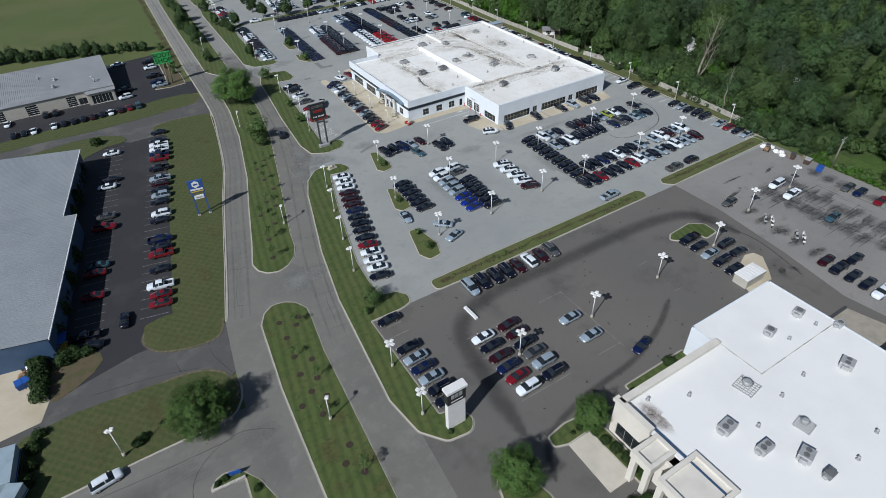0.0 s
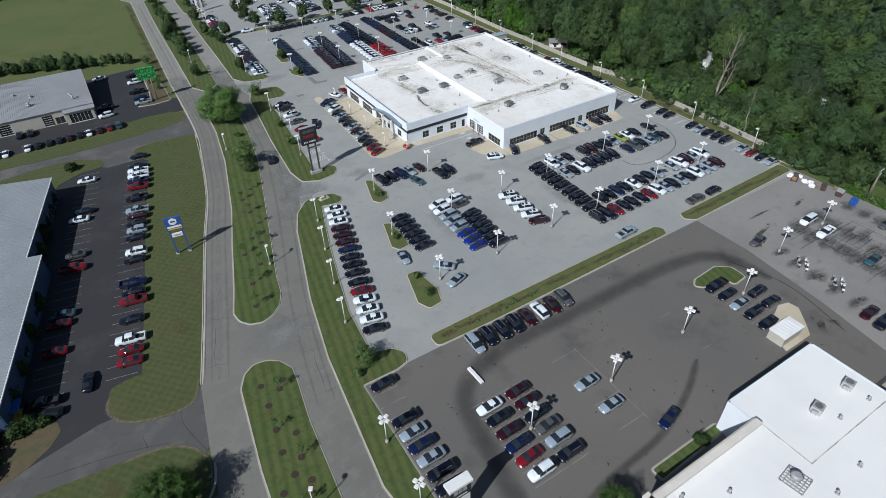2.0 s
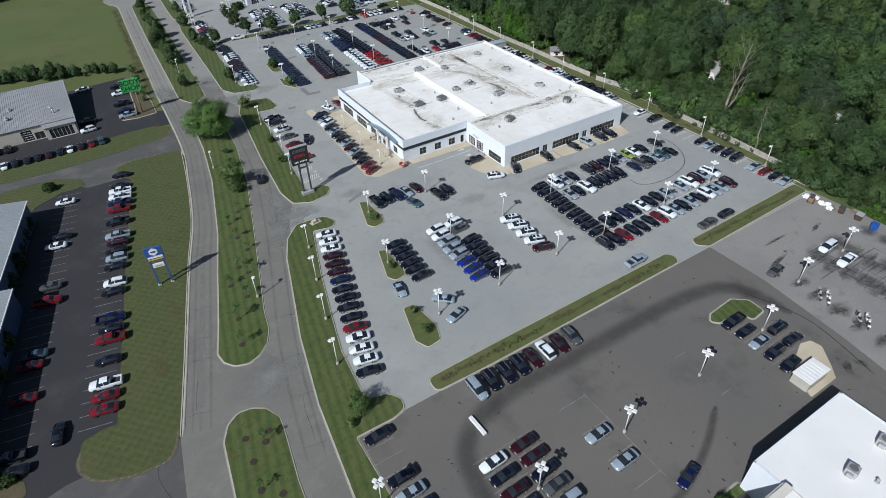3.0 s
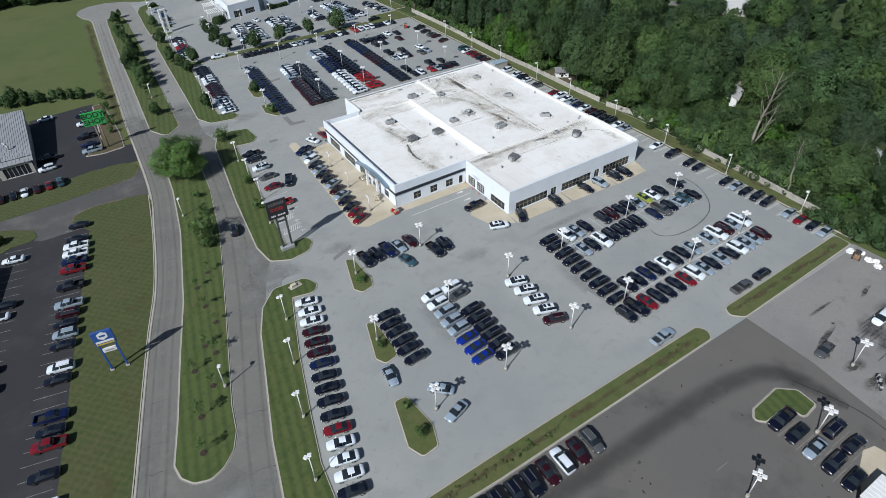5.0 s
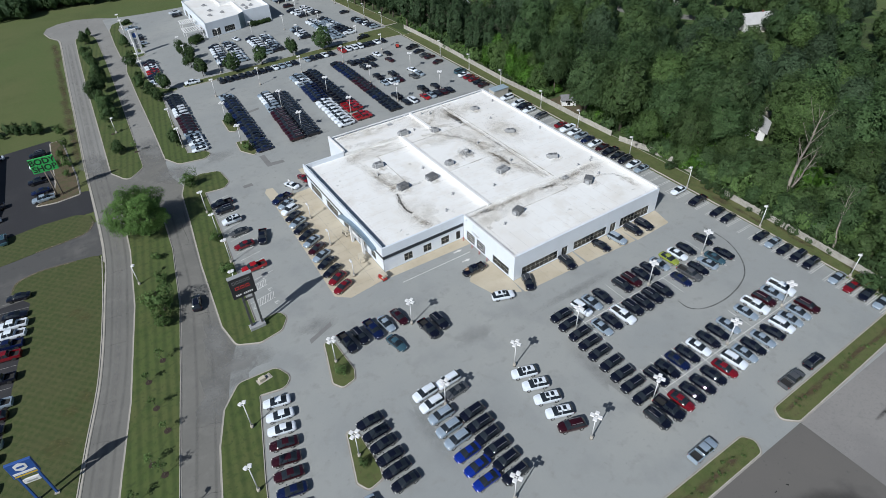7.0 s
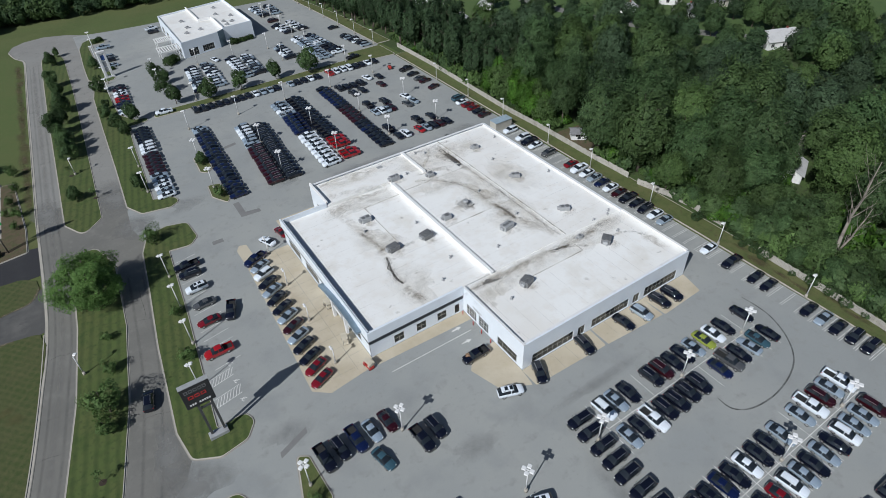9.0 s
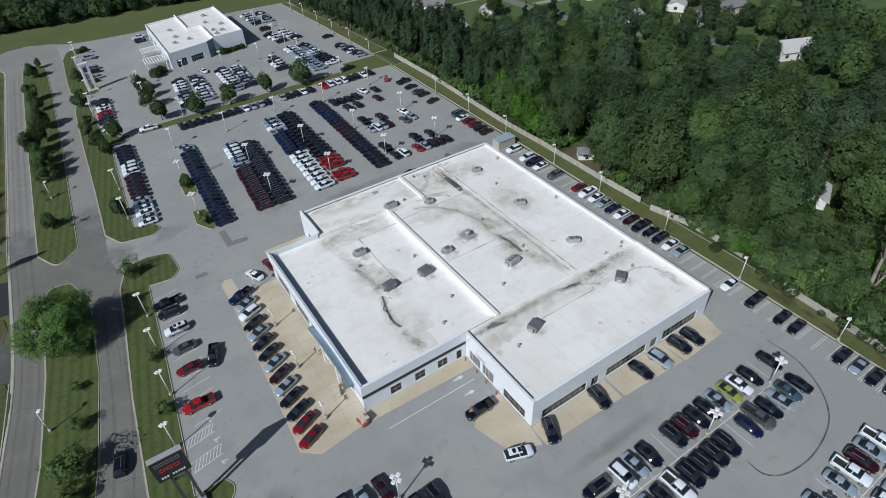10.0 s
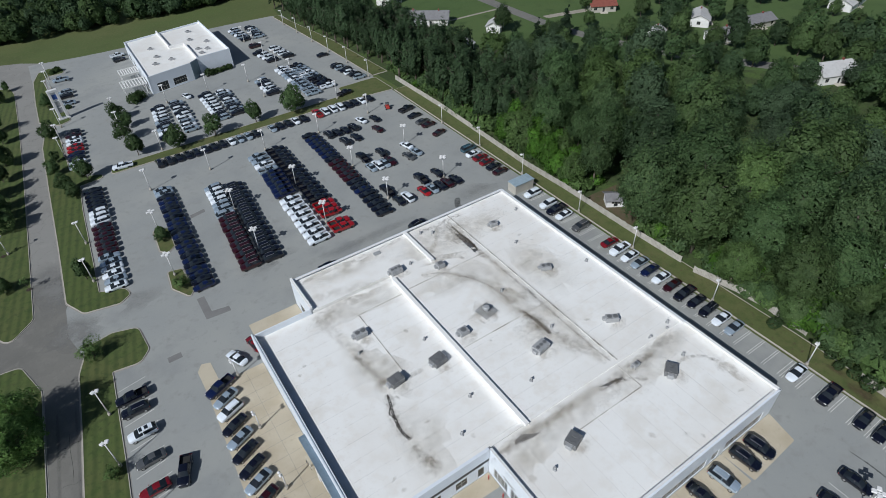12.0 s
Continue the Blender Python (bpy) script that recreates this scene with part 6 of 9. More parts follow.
row(111, 267.6, 110.9, 259, 180, "Sp Sp Wp Sp", N, "packed in a stock lot", False)
row(110.9, 256.2, 110.2, 245, 180, "Np Np Np Np Np Np", N, "packed in a stock lot", False)
row(110, 241.2, 109.4, 221.9, 180, "Wp Wp Wp Wp Wp Wp Wp Wp", N, "packed in a stock lot", False)
row(116.6, 268.2, 116.5, 237.4, 0, " ".join(["Kp"] * 13), N, "packed in a stock lot", False)
row(116.5, 234.6, 116.1, 222.6, 0, "Cp Cp Cp .. Cp Cp", N, "packed in a stock lot", False)
row(128.5, 270, 127.5, 221.9, 180, "Ks Ns Ns Ns Ns Ns Ns Ks Ms Ms Ms Ms Ms Ks Ks Ns Ks Ks Ks Ks Ks", N, "packed in a stock lot", False)
row(134.9, 242.6, 140.9, 242.2, 92, "Ss Wu Ss Ms", N, "parked in the stock lot", False)
row(135.3, 248.6, 141, 247.8, 92, "Kp .. Ku", N, "parked in the stock lot", False)
row(132.9, 224, 150, 223.3, 92, "Ks Wu .. Cs Ss Ks Ms Ks", N, "parked in the stock lot", False)
row(132.6, 229.8, 148, 229, 92, "Kp .. .. .. Kp .. Ks", N, "parked in the stock lot", False)
row(133.4, 267, 141.6, 266.6, 95, "Ku Ks Ks Ku", N, "parked in the stock lot", False)
for k, x, y, h in (("Ku", 135.6, 260.2, 95), ("Ks", 139.4, 260.6, 95), ("Ws", 145.8, 269.3, 100), ("Ks", 149.7, 267.6, 95), ("Ms", 147.1, 261, 95), ("Ws", 149, 246.9, 100), ("Ss", 149.3, 242.2, 95), ("Gs", 146.4, 241.4, 95), ("Kp", 161.1, 266.8, 10), ("Ks", 160.9, 261.4, 5), ("Gs", 160.8, 256.5, 5), ("Ms", 161.2, 253.6, 5), ("Ms", 161, 247.4, 15), ("Tv", 162.4, 234.2, 5), ("Ws", 161.8, 231, 5), ("Rs", 162.1, 228.2, 5), ("Rs", 162.2, 225.2, 5), ("Ks", 162.2, 222.2, 5), ("Ms", 162.2, 219.2, 5), ("Ku", 131.3, 212.6, 10), ("Ks", 107.1, 211.6, 0), ("Kp", 150.6, 290.3, 10), ("Ks", 159.4, 327.1, 0), ("Mv", 141.6, 353.6, 5), ("Ws", 105.6, 323.8, 100), ("Wp", 93.3, 380.5, 5), ("Ku", 93.1, 375.2, 5), ("Wp", 77.5, 287.2, 175)):
    car(k, x, y, h, N, "parked in the stock lot", False)
row(86.8, 282, 131.5, 282, 90, "Ku Ku Ks Ks Ks Ks Ks Ks Ws Ss Ss Ks .. Ss Ks Ks Ws Ks", N, "parked against a grass strip", False)
row(136.6, 282.2, 155.2, 281.8, 90, "Cp Wu Wu Wv Ks Ks Ws Ks", N, "parked against a grass strip", False)
row(95, 319.3, 92.6, 297, 180, "Ku Wu Wu Wu Su Ku Su Wu Ku", N, "packed in a stock lot", False)
row(101.1, 319.7, 100.2, 297.6, 0, "Su Ku Wu Ku Wu Wu Su Wu Su", N, "packed in a stock lot", False)
row(110.9, 319.5, 110.5, 298.9, 180, "Ku Wu Wu Wu Wu Wu Ku Su", N, "packed in a stock lot", False)
row(116.8, 318.2, 116, 299.5, 0, "Wu Su Ku Wu Su Ku Su Ku", N, "packed in a stock lot", False)
row(141.2, 323.8, 142.1, 297.5, 180, "Wp Wp Sp Sp Wp Sp Sp Sp Sp Sp", N, "packed in a stock lot", False)
row(146.6, 323.5, 148.7, 299.4, 0, "Kp Sp Sp Wp Sp Kp Kp Kp Wp", N, "packed in a stock lot", False)
row(140, 345.3, 141.8, 334.7, 180, "Ku Wu Wu Ku", N, "packed in a stock lot", False)
row(147, 345.8, 148.2, 335, 0, "Wu Wu Wu Ku", N, "packed in a stock lot", False)
row(131, 318.7, 130.8, 306.6, 180, "Su Ku Wu Wu Ku", N, "packed in a stock lot", False)
row(140.3, 377.3, 141.3, 363.9, 180, "Wu Su Wu Su Ku", N, "packed in a stock lot", False)
row(147.3, 375.7, 147, 363.7, 0, "Ku Su Su Ku Su", N, "packed in a stock lot", False)
row(158.8, 313.5, 161.2, 299.4, 0, "Ku Su Ku Wu Ku Su", N, "packed in a stock lot", False)
row(71, 368.5, 70.5, 344.1, 180, "Sp .. .. .. Su Ku .. Ss", N, "parked near a pylon sign", False)
row(68.6, 319.6, 66.8, 295.2, 180, "Ks Ms Ws Ws Cs Cs Ns Ks Ws Ws", N, "packed in a stock lot", False)

# ---- lamps, signs, markings, fence ----
LAMPS = {}


def lot_lamp(x, y, rot, heads=4, h=6.4, where="in a parking lot"):
    """A square-footed steel pole with box heads on short arms."""
    key = (heads, h)
    m = pose(x, y, 0, 0, 0, rot)
    if key in LAMPS:
        return copy_thing(LAMPS[key], m)
    words = {4: "four box heads", 2: "two box heads", 1: "one box head"}[heads]
    p = empty("parking_lot_lamp", label=f"white steel light pole with {words} {where}", category="street lamp", group=f"light poles with {words}")
    bm = bmesh.new()
    add_tube(bm, (0, 0, 0), (0, 0, 0.75), 0.3, 0.28, 12)
    part("base", bm, CONCRETE, p)
    bm = bmesh.new()
    add_tube(bm, (0, 0, 0.75), (0, 0, h), 0.11, 0.075, 8)
    part("pole", bm, ALU, p)
    for i in range(heads):
        a = {4: i * 90, 2: (i - 0.5) * 60, 1: 0}[heads]
        r = pose(0, 0, 0, 0, 0, a)
        bm = bmesh.new()
        add_box(bm, 0.06, 0.55, -0.05, 0.05, h - 0.2, h - 0.1)
        part("arm", bm, ALU, p).matrix_local = r
        bm = bmesh.new()
        add_box(bm, 0.3, 0.98, -0.33, 0.33, h - 0.24, h + 0.06, 0.05)
        if h == 4.6:
            bm.free()
            bm = bmesh.new()
            for sy in (-0.32, 0.32):
                bmesh.ops.create_icosphere(bm, subdivisions=2, radius=0.24, matrix=pose(0.25, sy, h - 0.02))
            add_tube(bm, (0.25, -0.3, h - 0.15), (0.25, 0.3, h - 0.15), 0.05, seg=6)
        head = part("lamp_head", bm, ALU, p)
        head.matrix_local = r
    LAMPS[key] = p
    p.matrix_basis = m
    return p


for x, y in ((64.7, 134.5), (81.7, 134.8), (59.4, 114.3), (76.5, 114.6), (91.9, 114.5), (107.3, 114.5), (129, 115.2), (146.7, 115.4), (60.4, 94.2), (75.8, 94.4), (92.7, 95.3), (106.7, 94.7), (128.3, 95.4), (145.8, 95.5),
             (53, 54), (71.1, 53.9), (90.9, 54.8), (109.9, 55.3), (128.5, 59.6), (146.2, 60.2), (31.9, 64.9), (31.2, 52.7),
             (78.6, 249), (77.6, 230.2), (97, 246.5), (96.4, 227.3), (114.3, 247.3), (113.8, 227.4), (131.2, 246.7), (131.3, 227), (148.6, 226.8), (149.2, 248.3)):
    lot_lamp(x, y, 28 if y < 200 else 10, 4)
for x, y in ((46.6, 129.7), (43.6, 117.9), (40.5, 105.7), (37.6, 93.6), (58.3, 199.1), (57.9, 187.5), (57.3, 175.7), (55.4, 164), (62.8, 255), (62, 239), (81.3, 269.9), (97.8, 270.4), (114.6, 271.2), (131.8, 270.8), (150.2, 273), (-13.4, 72.6),
             (64.8, 314.4), (64.3, 304.9), (66, 327), (67.4, 373.4), (67, 363.8), (66.1, 354), (82.5, 323.8), (81.7, 311.9), (98.8, 323.4), (113, 323.2), (89.3, 290.8), (146.8, 288.7), (127.6, 306.4), (127.4, 322.4), (142, 317.1), (141, 328.9), (140.2, 339.8), (140.7, 353.4), (139.9, 362.4), (142.3, 357.6)):
    lot_lamp(x, y, 95, 2)
for x, y in ((79.4, 180.9), (79, 168), (78.6, 154.7), (79.9, 194)):
    lot_lamp(x, y, 180, 1, 4.6)
for x, y in ((166.1, 135), (165.9, 113.9), (165.6, 92.5), (166.2, 155), (166.2, 176), (166.3, 193.4), (166.4, 215), (166.2, 233.9), (165.4, 252.4), (164.2, 298.4), (163.8, 314.9), (163, 329.6), (162.4, 344), (161.8, 358.4), (161, 371.4)):
    lot_lamp(x, y, 180, 1)
for x, y, r in ((37.9, 180.2, 60), (17.6, 60.5, 60), (46.6, 262, 60), (31, 120, 60)):
    lot_lamp(x, y, r, 1, 5.2)

# pylon sign of the main dealership: dark face on two posts
ps = empty("pylon_sign", pose(55.6, 152.4, 0.13), label="black dealership pylon sign on two steel posts", category="sign")
part("plinth", box(-1.7, 1.5, -0.9, 0.5, 0, 0.75, 0.04), GREYMETAL, ps)
for x in (-1.05, 1.05):
    part("post", box(x - 0.2, x + 0.2, -0.2, 0.2, 0.75, 12.5), DARKMETAL, ps)
part("sign_cabinet", box(-2.7, 1.9, -0.4, 0.4, 9.0, 13.9, 0.05), SIGNBLACK, ps)
part("cabinet_cap", box(-2.75, 1.95, -0.45, 0.45, 13.9, 14.05), GREYMETAL, ps)
for s in (-1, 1):
    y = s * 0.42
    for z0, z1, a, b, mt, n in ((12.5, 13.2, -2.2, 1.4, MIDMETAL, 5), (11.1, 11.8, -1.9, 1.1, SIGNRED, 3), (9.6, 10.0, -2.1, 1.3, SIGNWHITE, 9)):
        for i in range(n):
            w = (b - a) / n
            x0, x1 = a + w * i, a + w * (i + 0.8)
            if n == 9:
                if i != 3:
                    part("lettering", box(x0, x1 - 0.05, y - 0.02, y + 0.02, z0, z1), mt, ps)
                continue
            bm = bmesh.new()
            for p0, p1, q0, q1 in ((x0, x1, z0, z0 + 0.14), (x0, x1, z1 - 0.14, z1), (x0, x0 + 0.14, z0 + 0.14, z1 - 0.14), (x1 - 0.14, x1, z0 + 0.14, z1 - 0.14)):
                add_box(bm, p0, p1, y - 0.02, y + 0.02, q0, q1)
            part("lettering", bm, mt, ps)
part("brace", box(-0.85, 0.85, -0.1, 0.1, 7.6, 8.0), DARKMETAL, ps)

# tower sign of the southern dealership
ts = empty("tower_sign", pose(34.9, 48.1, 0.13), label="tall white tower sign with a black head", category="sign")
part("shaft", box(-1.7, 1.7, -0.45, 0.45, 0, 6.3, 0.04), SIGNWHITE, ts)
part("sign_head", box(-1.75, 1.75, -0.5, 0.5, 6.3, 9.2, 0.03), SIGNBLACK, ts)
part("cap", box(-1.95, 1.95, -0.8, 0.8, 9.2, 9.75, 0.04), SIGNWHITE, ts)
for s in (-1, 1):
    for k in range(3):
        part("lettering", box(-1.05 + k * 0.75, -0.45 + k * 0.75, s * 0.51 - 0.015, s * 0.51 + 0.015, 7.6, 8.5), GREYMETAL, ts)
    part("lettering", box(-1.1, 1.1, s * 0.51 - 0.015, s * 0.51 + 0.015, 6.75, 6.95), SIGNWHITE, ts)

# pole sign in the western verge: blue face over a white board
ns = empty("pole_sign", pose(15.55, 136.1, 0.13, 0, 0, -8), label="blue shop sign with a white board on two posts", category="sign")
for x in (-1.35, 1.35):
    part("post", box(x - 0.15, x + 0.15, -0.15, 0.15, 0, 9.4), SIGNBLUE, ns)
    part("footing", box(x - 0.35, x + 0.35, -0.35, 0.35, -0.1, 0.12), CONCRETE, ns)
part("sign_face", box(-1.75, 1.75, -0.22, 0.22, 6.5, 9.9, 0.04), SIGNBLUE, ns)
for s in (-1, 1):
    bm = bmesh.new()
    bmesh.ops.create_cone(bm, cap_ends=True, segments=6, radius1=0.95, radius2=0.95, depth=0.05, matrix=pose(0, s * 0.24, 8.8, 90, 0, 0))
    part("emblem", bm, SIGNWHITE, ns)
    part("lettering", box(-0.5, 0.5, s * 0.275 - 0.01, s * 0.275 + 0.01, 8.6, 9.0), SIGNBLUE, ns)
    part("lettering", box(-1.5, 1.5, s * 0.24 - 0.02, s * 0.24 + 0.02, 7.2, 7.65), SIGNWHITE, ns)
    part("lettering", box(-1.5, 1.5, s * 0.24 - 0.02, s * 0.24 + 0.02, 6.7, 7.0), SIGNYELLOW, ns)
    part("lettering", box(-0.7, 0.7, s * 0.17 - 0.02, s * 0.17 + 0.02, 4.9, 5.2), GREYMETAL, ns)
part("notice_board", box(-1.15, 1.15, -0.15, 0.15, 4.6, 5.6, 0.03), SIGNWHITE, ns)


def lettering(text, size, mat, m, parent):
    cu = bpy.data.curves.new("lettering", "FONT")
    cu.body, cu.size, cu.extrude = text, size, 0.02
    cu.align_x, cu.align_y = "CENTER", "CENTER"
    cu.offset = 0.03
    cu.materials.append(mat)
    o = new("lettering", cu)
    o.parent = parent
    o.matrix_local = m
    return o


bs = empty("body_shop_sign", pose(27.0, 232.2, 0.1, 0, 0, -3), label="bright green sign with black letters on a pole", category="sign")
for x in (-0.5, 0.9):
    part("post", tube((x, 0, 0), (x, 0, 7.9), 0.2, 0.18, 10), WOOD, bs)
part("sign_board", box(-3.0, 3.0, -0.15, 0.15, 7.7, 11.9, 0.05), SIGNGREEN, bs)
for s in (-1, 1):
    for txt, z in (("BODY", 10.75), ("SHOP", 8.8)):
        lettering(txt, 2.25, SIGNBLACK, pose(0, s * 0.17, z, 90, 0, 0 if s < 0 else 180), bs)

# white pylon at the northern entrance
wp = empty("pylon_sign", pose(67.8, 333.4, 0.13, 0, 0, 8), label="tall white pylon sign with dark panels", category="sign")
for x in (-1.5, 0.7):
    part("post", box(x, x + 0.8, -0.5, 0.5, 0, 9.2, 0.05), SIGNWHITE, wp)
part("sign_cap", box(-1.55, 1.55, -0.55, 0.55, 9.2, 10.0, 0.05), SIGNWHITE, wp)
part("plinth", box(-1.8, 1.8, -0.8, 0.8, -0.1, 0.4, 0.04), SIGNWHITE, wp)
for z in (2.2, 4.4, 6.8):
    part("sign_face", box(-0.68, 0.68, -0.3, 0.3, z, z + 1.7), SIGNBLUE if z > 6 else GREYMETAL, wp)
    part("crossbar", box(-0.7, 0.7, -0.35, 0.35, z + 1.72, z + 1.95), SIGNWHITE, wp)

# parking bay lines
bays = tagged(part("bay_line", sheet([(160.2, 136.9), (160.2, 137.02), (165.2, 137.02), (165.2, 136.9)], 0.008, 0.004), PAINT), label="white painted parking bay lines on asphalt", category="road marking", kind="structure")


def bay_rows(parent, x0, y0, x1, y1, n, dx, dy, w=0.11, z=0.008, mat=None):
    bm = bmesh.new()
    u = Vector((dx, dy)).normalized() * w / 2
    for i in range(n + 1):
        f = i / n
        a = (x0 + (x1 - x0) * f, y0 + (y1 - y0) * f)
        b = (a[0] + dx, a[1] + dy)
        sheet([(a[0] - u.y, a[1] + u.x), (a[0] + u.y, a[1] - u.x), (b[0] + u.y, b[1] - u.x), (b[0] - u.y, b[1] + u.x)], z, z - 0.004, 0, bm)
    part("bay_row", bm, mat or PAINT, parent)


for off in (-0.2, 0.2):
    bay_rows(bays, 159.8, 83.2 + off, 160.0, 136.2 + off, 18, 5.4, 0)
    bay_rows(bays, 160.0, 139.8 + off, 160.0, 207.2 + off, 23, 5.4, 0)
bay_rows(bays, 60.2, 203.5, 59.0, 166.5, 13, 5.2, 0.9)
bay_rows(bays, 110.3, 95.3, 150.6, 95.6, 14, 0, 5.4)
bay_rows(bays, 110.3, 95.1, 150.6, 95.4, 14, 0, -5.4)
stripe("bay_line", (110.3, 95.2), (151.2, 95.5), 0.14, 0.012, PAINT, bays)
bay_rows(bays, 110.3, 115.1, 150.6, 115.2, 14, 0, 5.4)
bay_rows(bays, 110.3, 114.9, 150.6, 115.0, 14, 0, -5.4)
stripe("bay_line", (110.3, 115), (151.2, 115.1), 0.14, 0.012, PAINT, bays)
stripe("lane_line", (86.5, 146.6), (104.5, 146.6), 0.16, 0.009, PAINT, bays)
for x, y in ((101.2, 148.4), (101.0, 144.6)):
    a = sheet([(x, y - 0.18), (x + 1.2, y - 0.18), (x + 1.2, y - 0.5), (x + 2.2, y), (x + 1.2, y + 0.5), (x + 1.2, y + 0.18), (x, y + 0.18)], 0.009, 0.006)
    part("arrow", a, PAINT, bays)
# hatched bays and bay symbols for disabled visitors
for y0, y1 in ((157.6, 159.6), (162.6, 164.4)):
    x0, x1 = 56.6, 61.6
    bay_rows(bays, x0, y0, x0 + 4.4, y0 + 1.0, 7, 0.9, (y1 - y0), 0.13)
    for a in (y0, y1):
        stripe("hatch_border", (x0 - 0.2, a), (x1, a + 1.0), 0.13, 0.012, PAINT, bays)
for x, y in ((61.6, 161.6), (61.9, 166.2), (61.4, 156.8)):
    ring = sheet([(x + 0.5 * math.cos(a * 0.63), y + 0.5 * math.sin(a * 0.63)) for a in range(8)] + [(x + 0.36 * math.cos(a * 0.63), y + 0.36 * math.sin(a * 0.63)) for a in range(7, -1, -1)], 0.009, 0.006)
    part("wheelchair_symbol", ring, PAINT, bays)
    stripe("wheelchair_symbol", (x - 0.6, y + 0.5), (x + 0.1, y), 0.14, 0.012, PAINT, bays)
old = tagged(part("bay_line", sheet([(33.9, 71.2), (33.9, 71.32), (39, 71.32), (39, 71.2)], 0.014, 0.008), PAINT_OLD), label="faded parking bay lines on dark asphalt", category="road marking", kind="structure")
bay_rows(old, 33.9, 74.2, 33.9, 51.2, 8, 5.0, 0, 0.1, 0.014, PAINT_OLD)
bay_rows(old, 52.7, 62.8, 52.6, 45.6, 6, 5.4, 0, 0.09, 0.014, PAINT_OLD)
bay_rows(old, 52.5, 62.8, 52.4, 45.6, 6, -5.4, 0, 0.09, 0.014, PAINT_OLD)
bay_rows(old, 70.8, 63, 70.8, 46, 3, -5.6, 0, 0.09, 0.014, PAINT_OLD)
stripe("bay_line", (71.0, 63.4), (70.8, 45), 0.09, 0.018, PAINT_OLD, old)
bay_rows(old, 90.8, 60, 90.8, 50, 1, 2.6, 0, 0.09, 0.014, PAINT_OLD)
bay_rows(old, 109.4, 58.4, 109.0, 46, 4, -5.2, 0, 0.09, 0.014, PAINT_OLD)
bay_rows(old, 109.6, 55.6, 109.4, 49.3, 2, 5.2, 0, 0.09, 0.014, PAINT_OLD)
wl = tagged(part("bay_line", sheet([(6, 205), (6, 205.1), (6.2, 205.1), (6.2, 205)], -0.016, -0.02), PAINT_OLD), label="pale parking bay lines on black asphalt", category="road marking", kind="structure")
bay_rows(wl, 17.4, 192.6, 3.4, 121.5, 25, -5.4, 1.1, 0.1, -0.016, PAINT_OLD)
bay_rows(wl, 2.8, 118.6, -0.2, 103.6, 5, -5.4, 1.1, 0.1, -0.016, PAINT_OLD)
bay_rows(wl, 3.9, 188.5, -9.2, 122.0, 23, -5.6, 1.0, 0.1, -0.016, PAINT_OLD)
bay_rows(wl, -9.8, 119, -12.4, 106, 5, -5.6, 1.0, 0.1, -0.016, PAINT_OLD)

# movable white barrier and other small things on the lots
bar = tagged(part("barrier", box(-0.35, 0.35, -2.1, 2.1, 0, 0.5, 0.06), SIGNWHITE), label="long white barrier block on dark asphalt", category="barrier")
bar.matrix_world = pose(51.7, 68.2, 0.01, 0, 0, 2)

# tyre-darkened curves on the dark lot and skid ring on the main lot
LOOP = spline([(43, 40), (45, 55), (48, 66), (58, 70.5), (80, 70.5), (104, 70), (116, 66), (119, 55)])
marks = tagged(ribbon("tyre_mark", LOOP, 5.5, 0.012, TYRE_MARK), label="dark curved tyre wear on asphalt", category="tyre mark", kind="structure")
ribbon("tyre_mark", spline([(42, 31), (46, 37.2), (56, 40.2), (70, 41.6), (80, 44.8), (88, 49)]), 2.0, 0.012, TYRE_MARK, marks)
ribbon("tyre_mark", spline([(155.4, 121.5), (155.6, 118), (155.1, 114.4), (152.8, 109.8), (149.4, 106.3), (145, 104.3), (138.9, 103.3), (133.3, 103.9), (130.5, 105.8), (130.3, 108.5)]), 0.28, 0.006, SKID, marks)
ribbon("tyre_mark", spline([(146, 216.5), (144, 213), (146.5, 209.5), (150, 209)]), 1.5, 0.006, SKID, marks)
blotch(114.7, 41.3, 0.0135, 2.4, 0.75, 52, OIL, "oil_stain", marks, 61)
blotch(117.6, 40.6, 0.0145, 1.8, 0.6, 112, OIL, "oil_stain", marks, 62)
ribbon("tyre_mark", spline([(116.5, 64), (120, 52), (117, 38)]), 0.25, 0.016, SKID, marks)
patch = tagged(part("asphalt_patch", sheet([(70, 206.5), (72.6, 206.5), (72.6, 205), (70, 205)], 0.006, 0.0), PATCH), label="dark patch in the asphalt", category="asphalt patch", kind="structure")
for pts in ([(79.4, 219.5), (81, 219.5), (81, 214), (84.5, 213.4), (84.5, 211.8), (79.4, 212.2)], [(62.6, 141.6), (62.8, 142.8), (68.3, 145), (68.1, 143.8)], [(86.8, 251.5), (90.6, 252.3), (90.5, 250.8), (86.7, 250)]):
    part("asphalt_patch", sheet(pts, 0.006, 0.0), PATCH, patch)

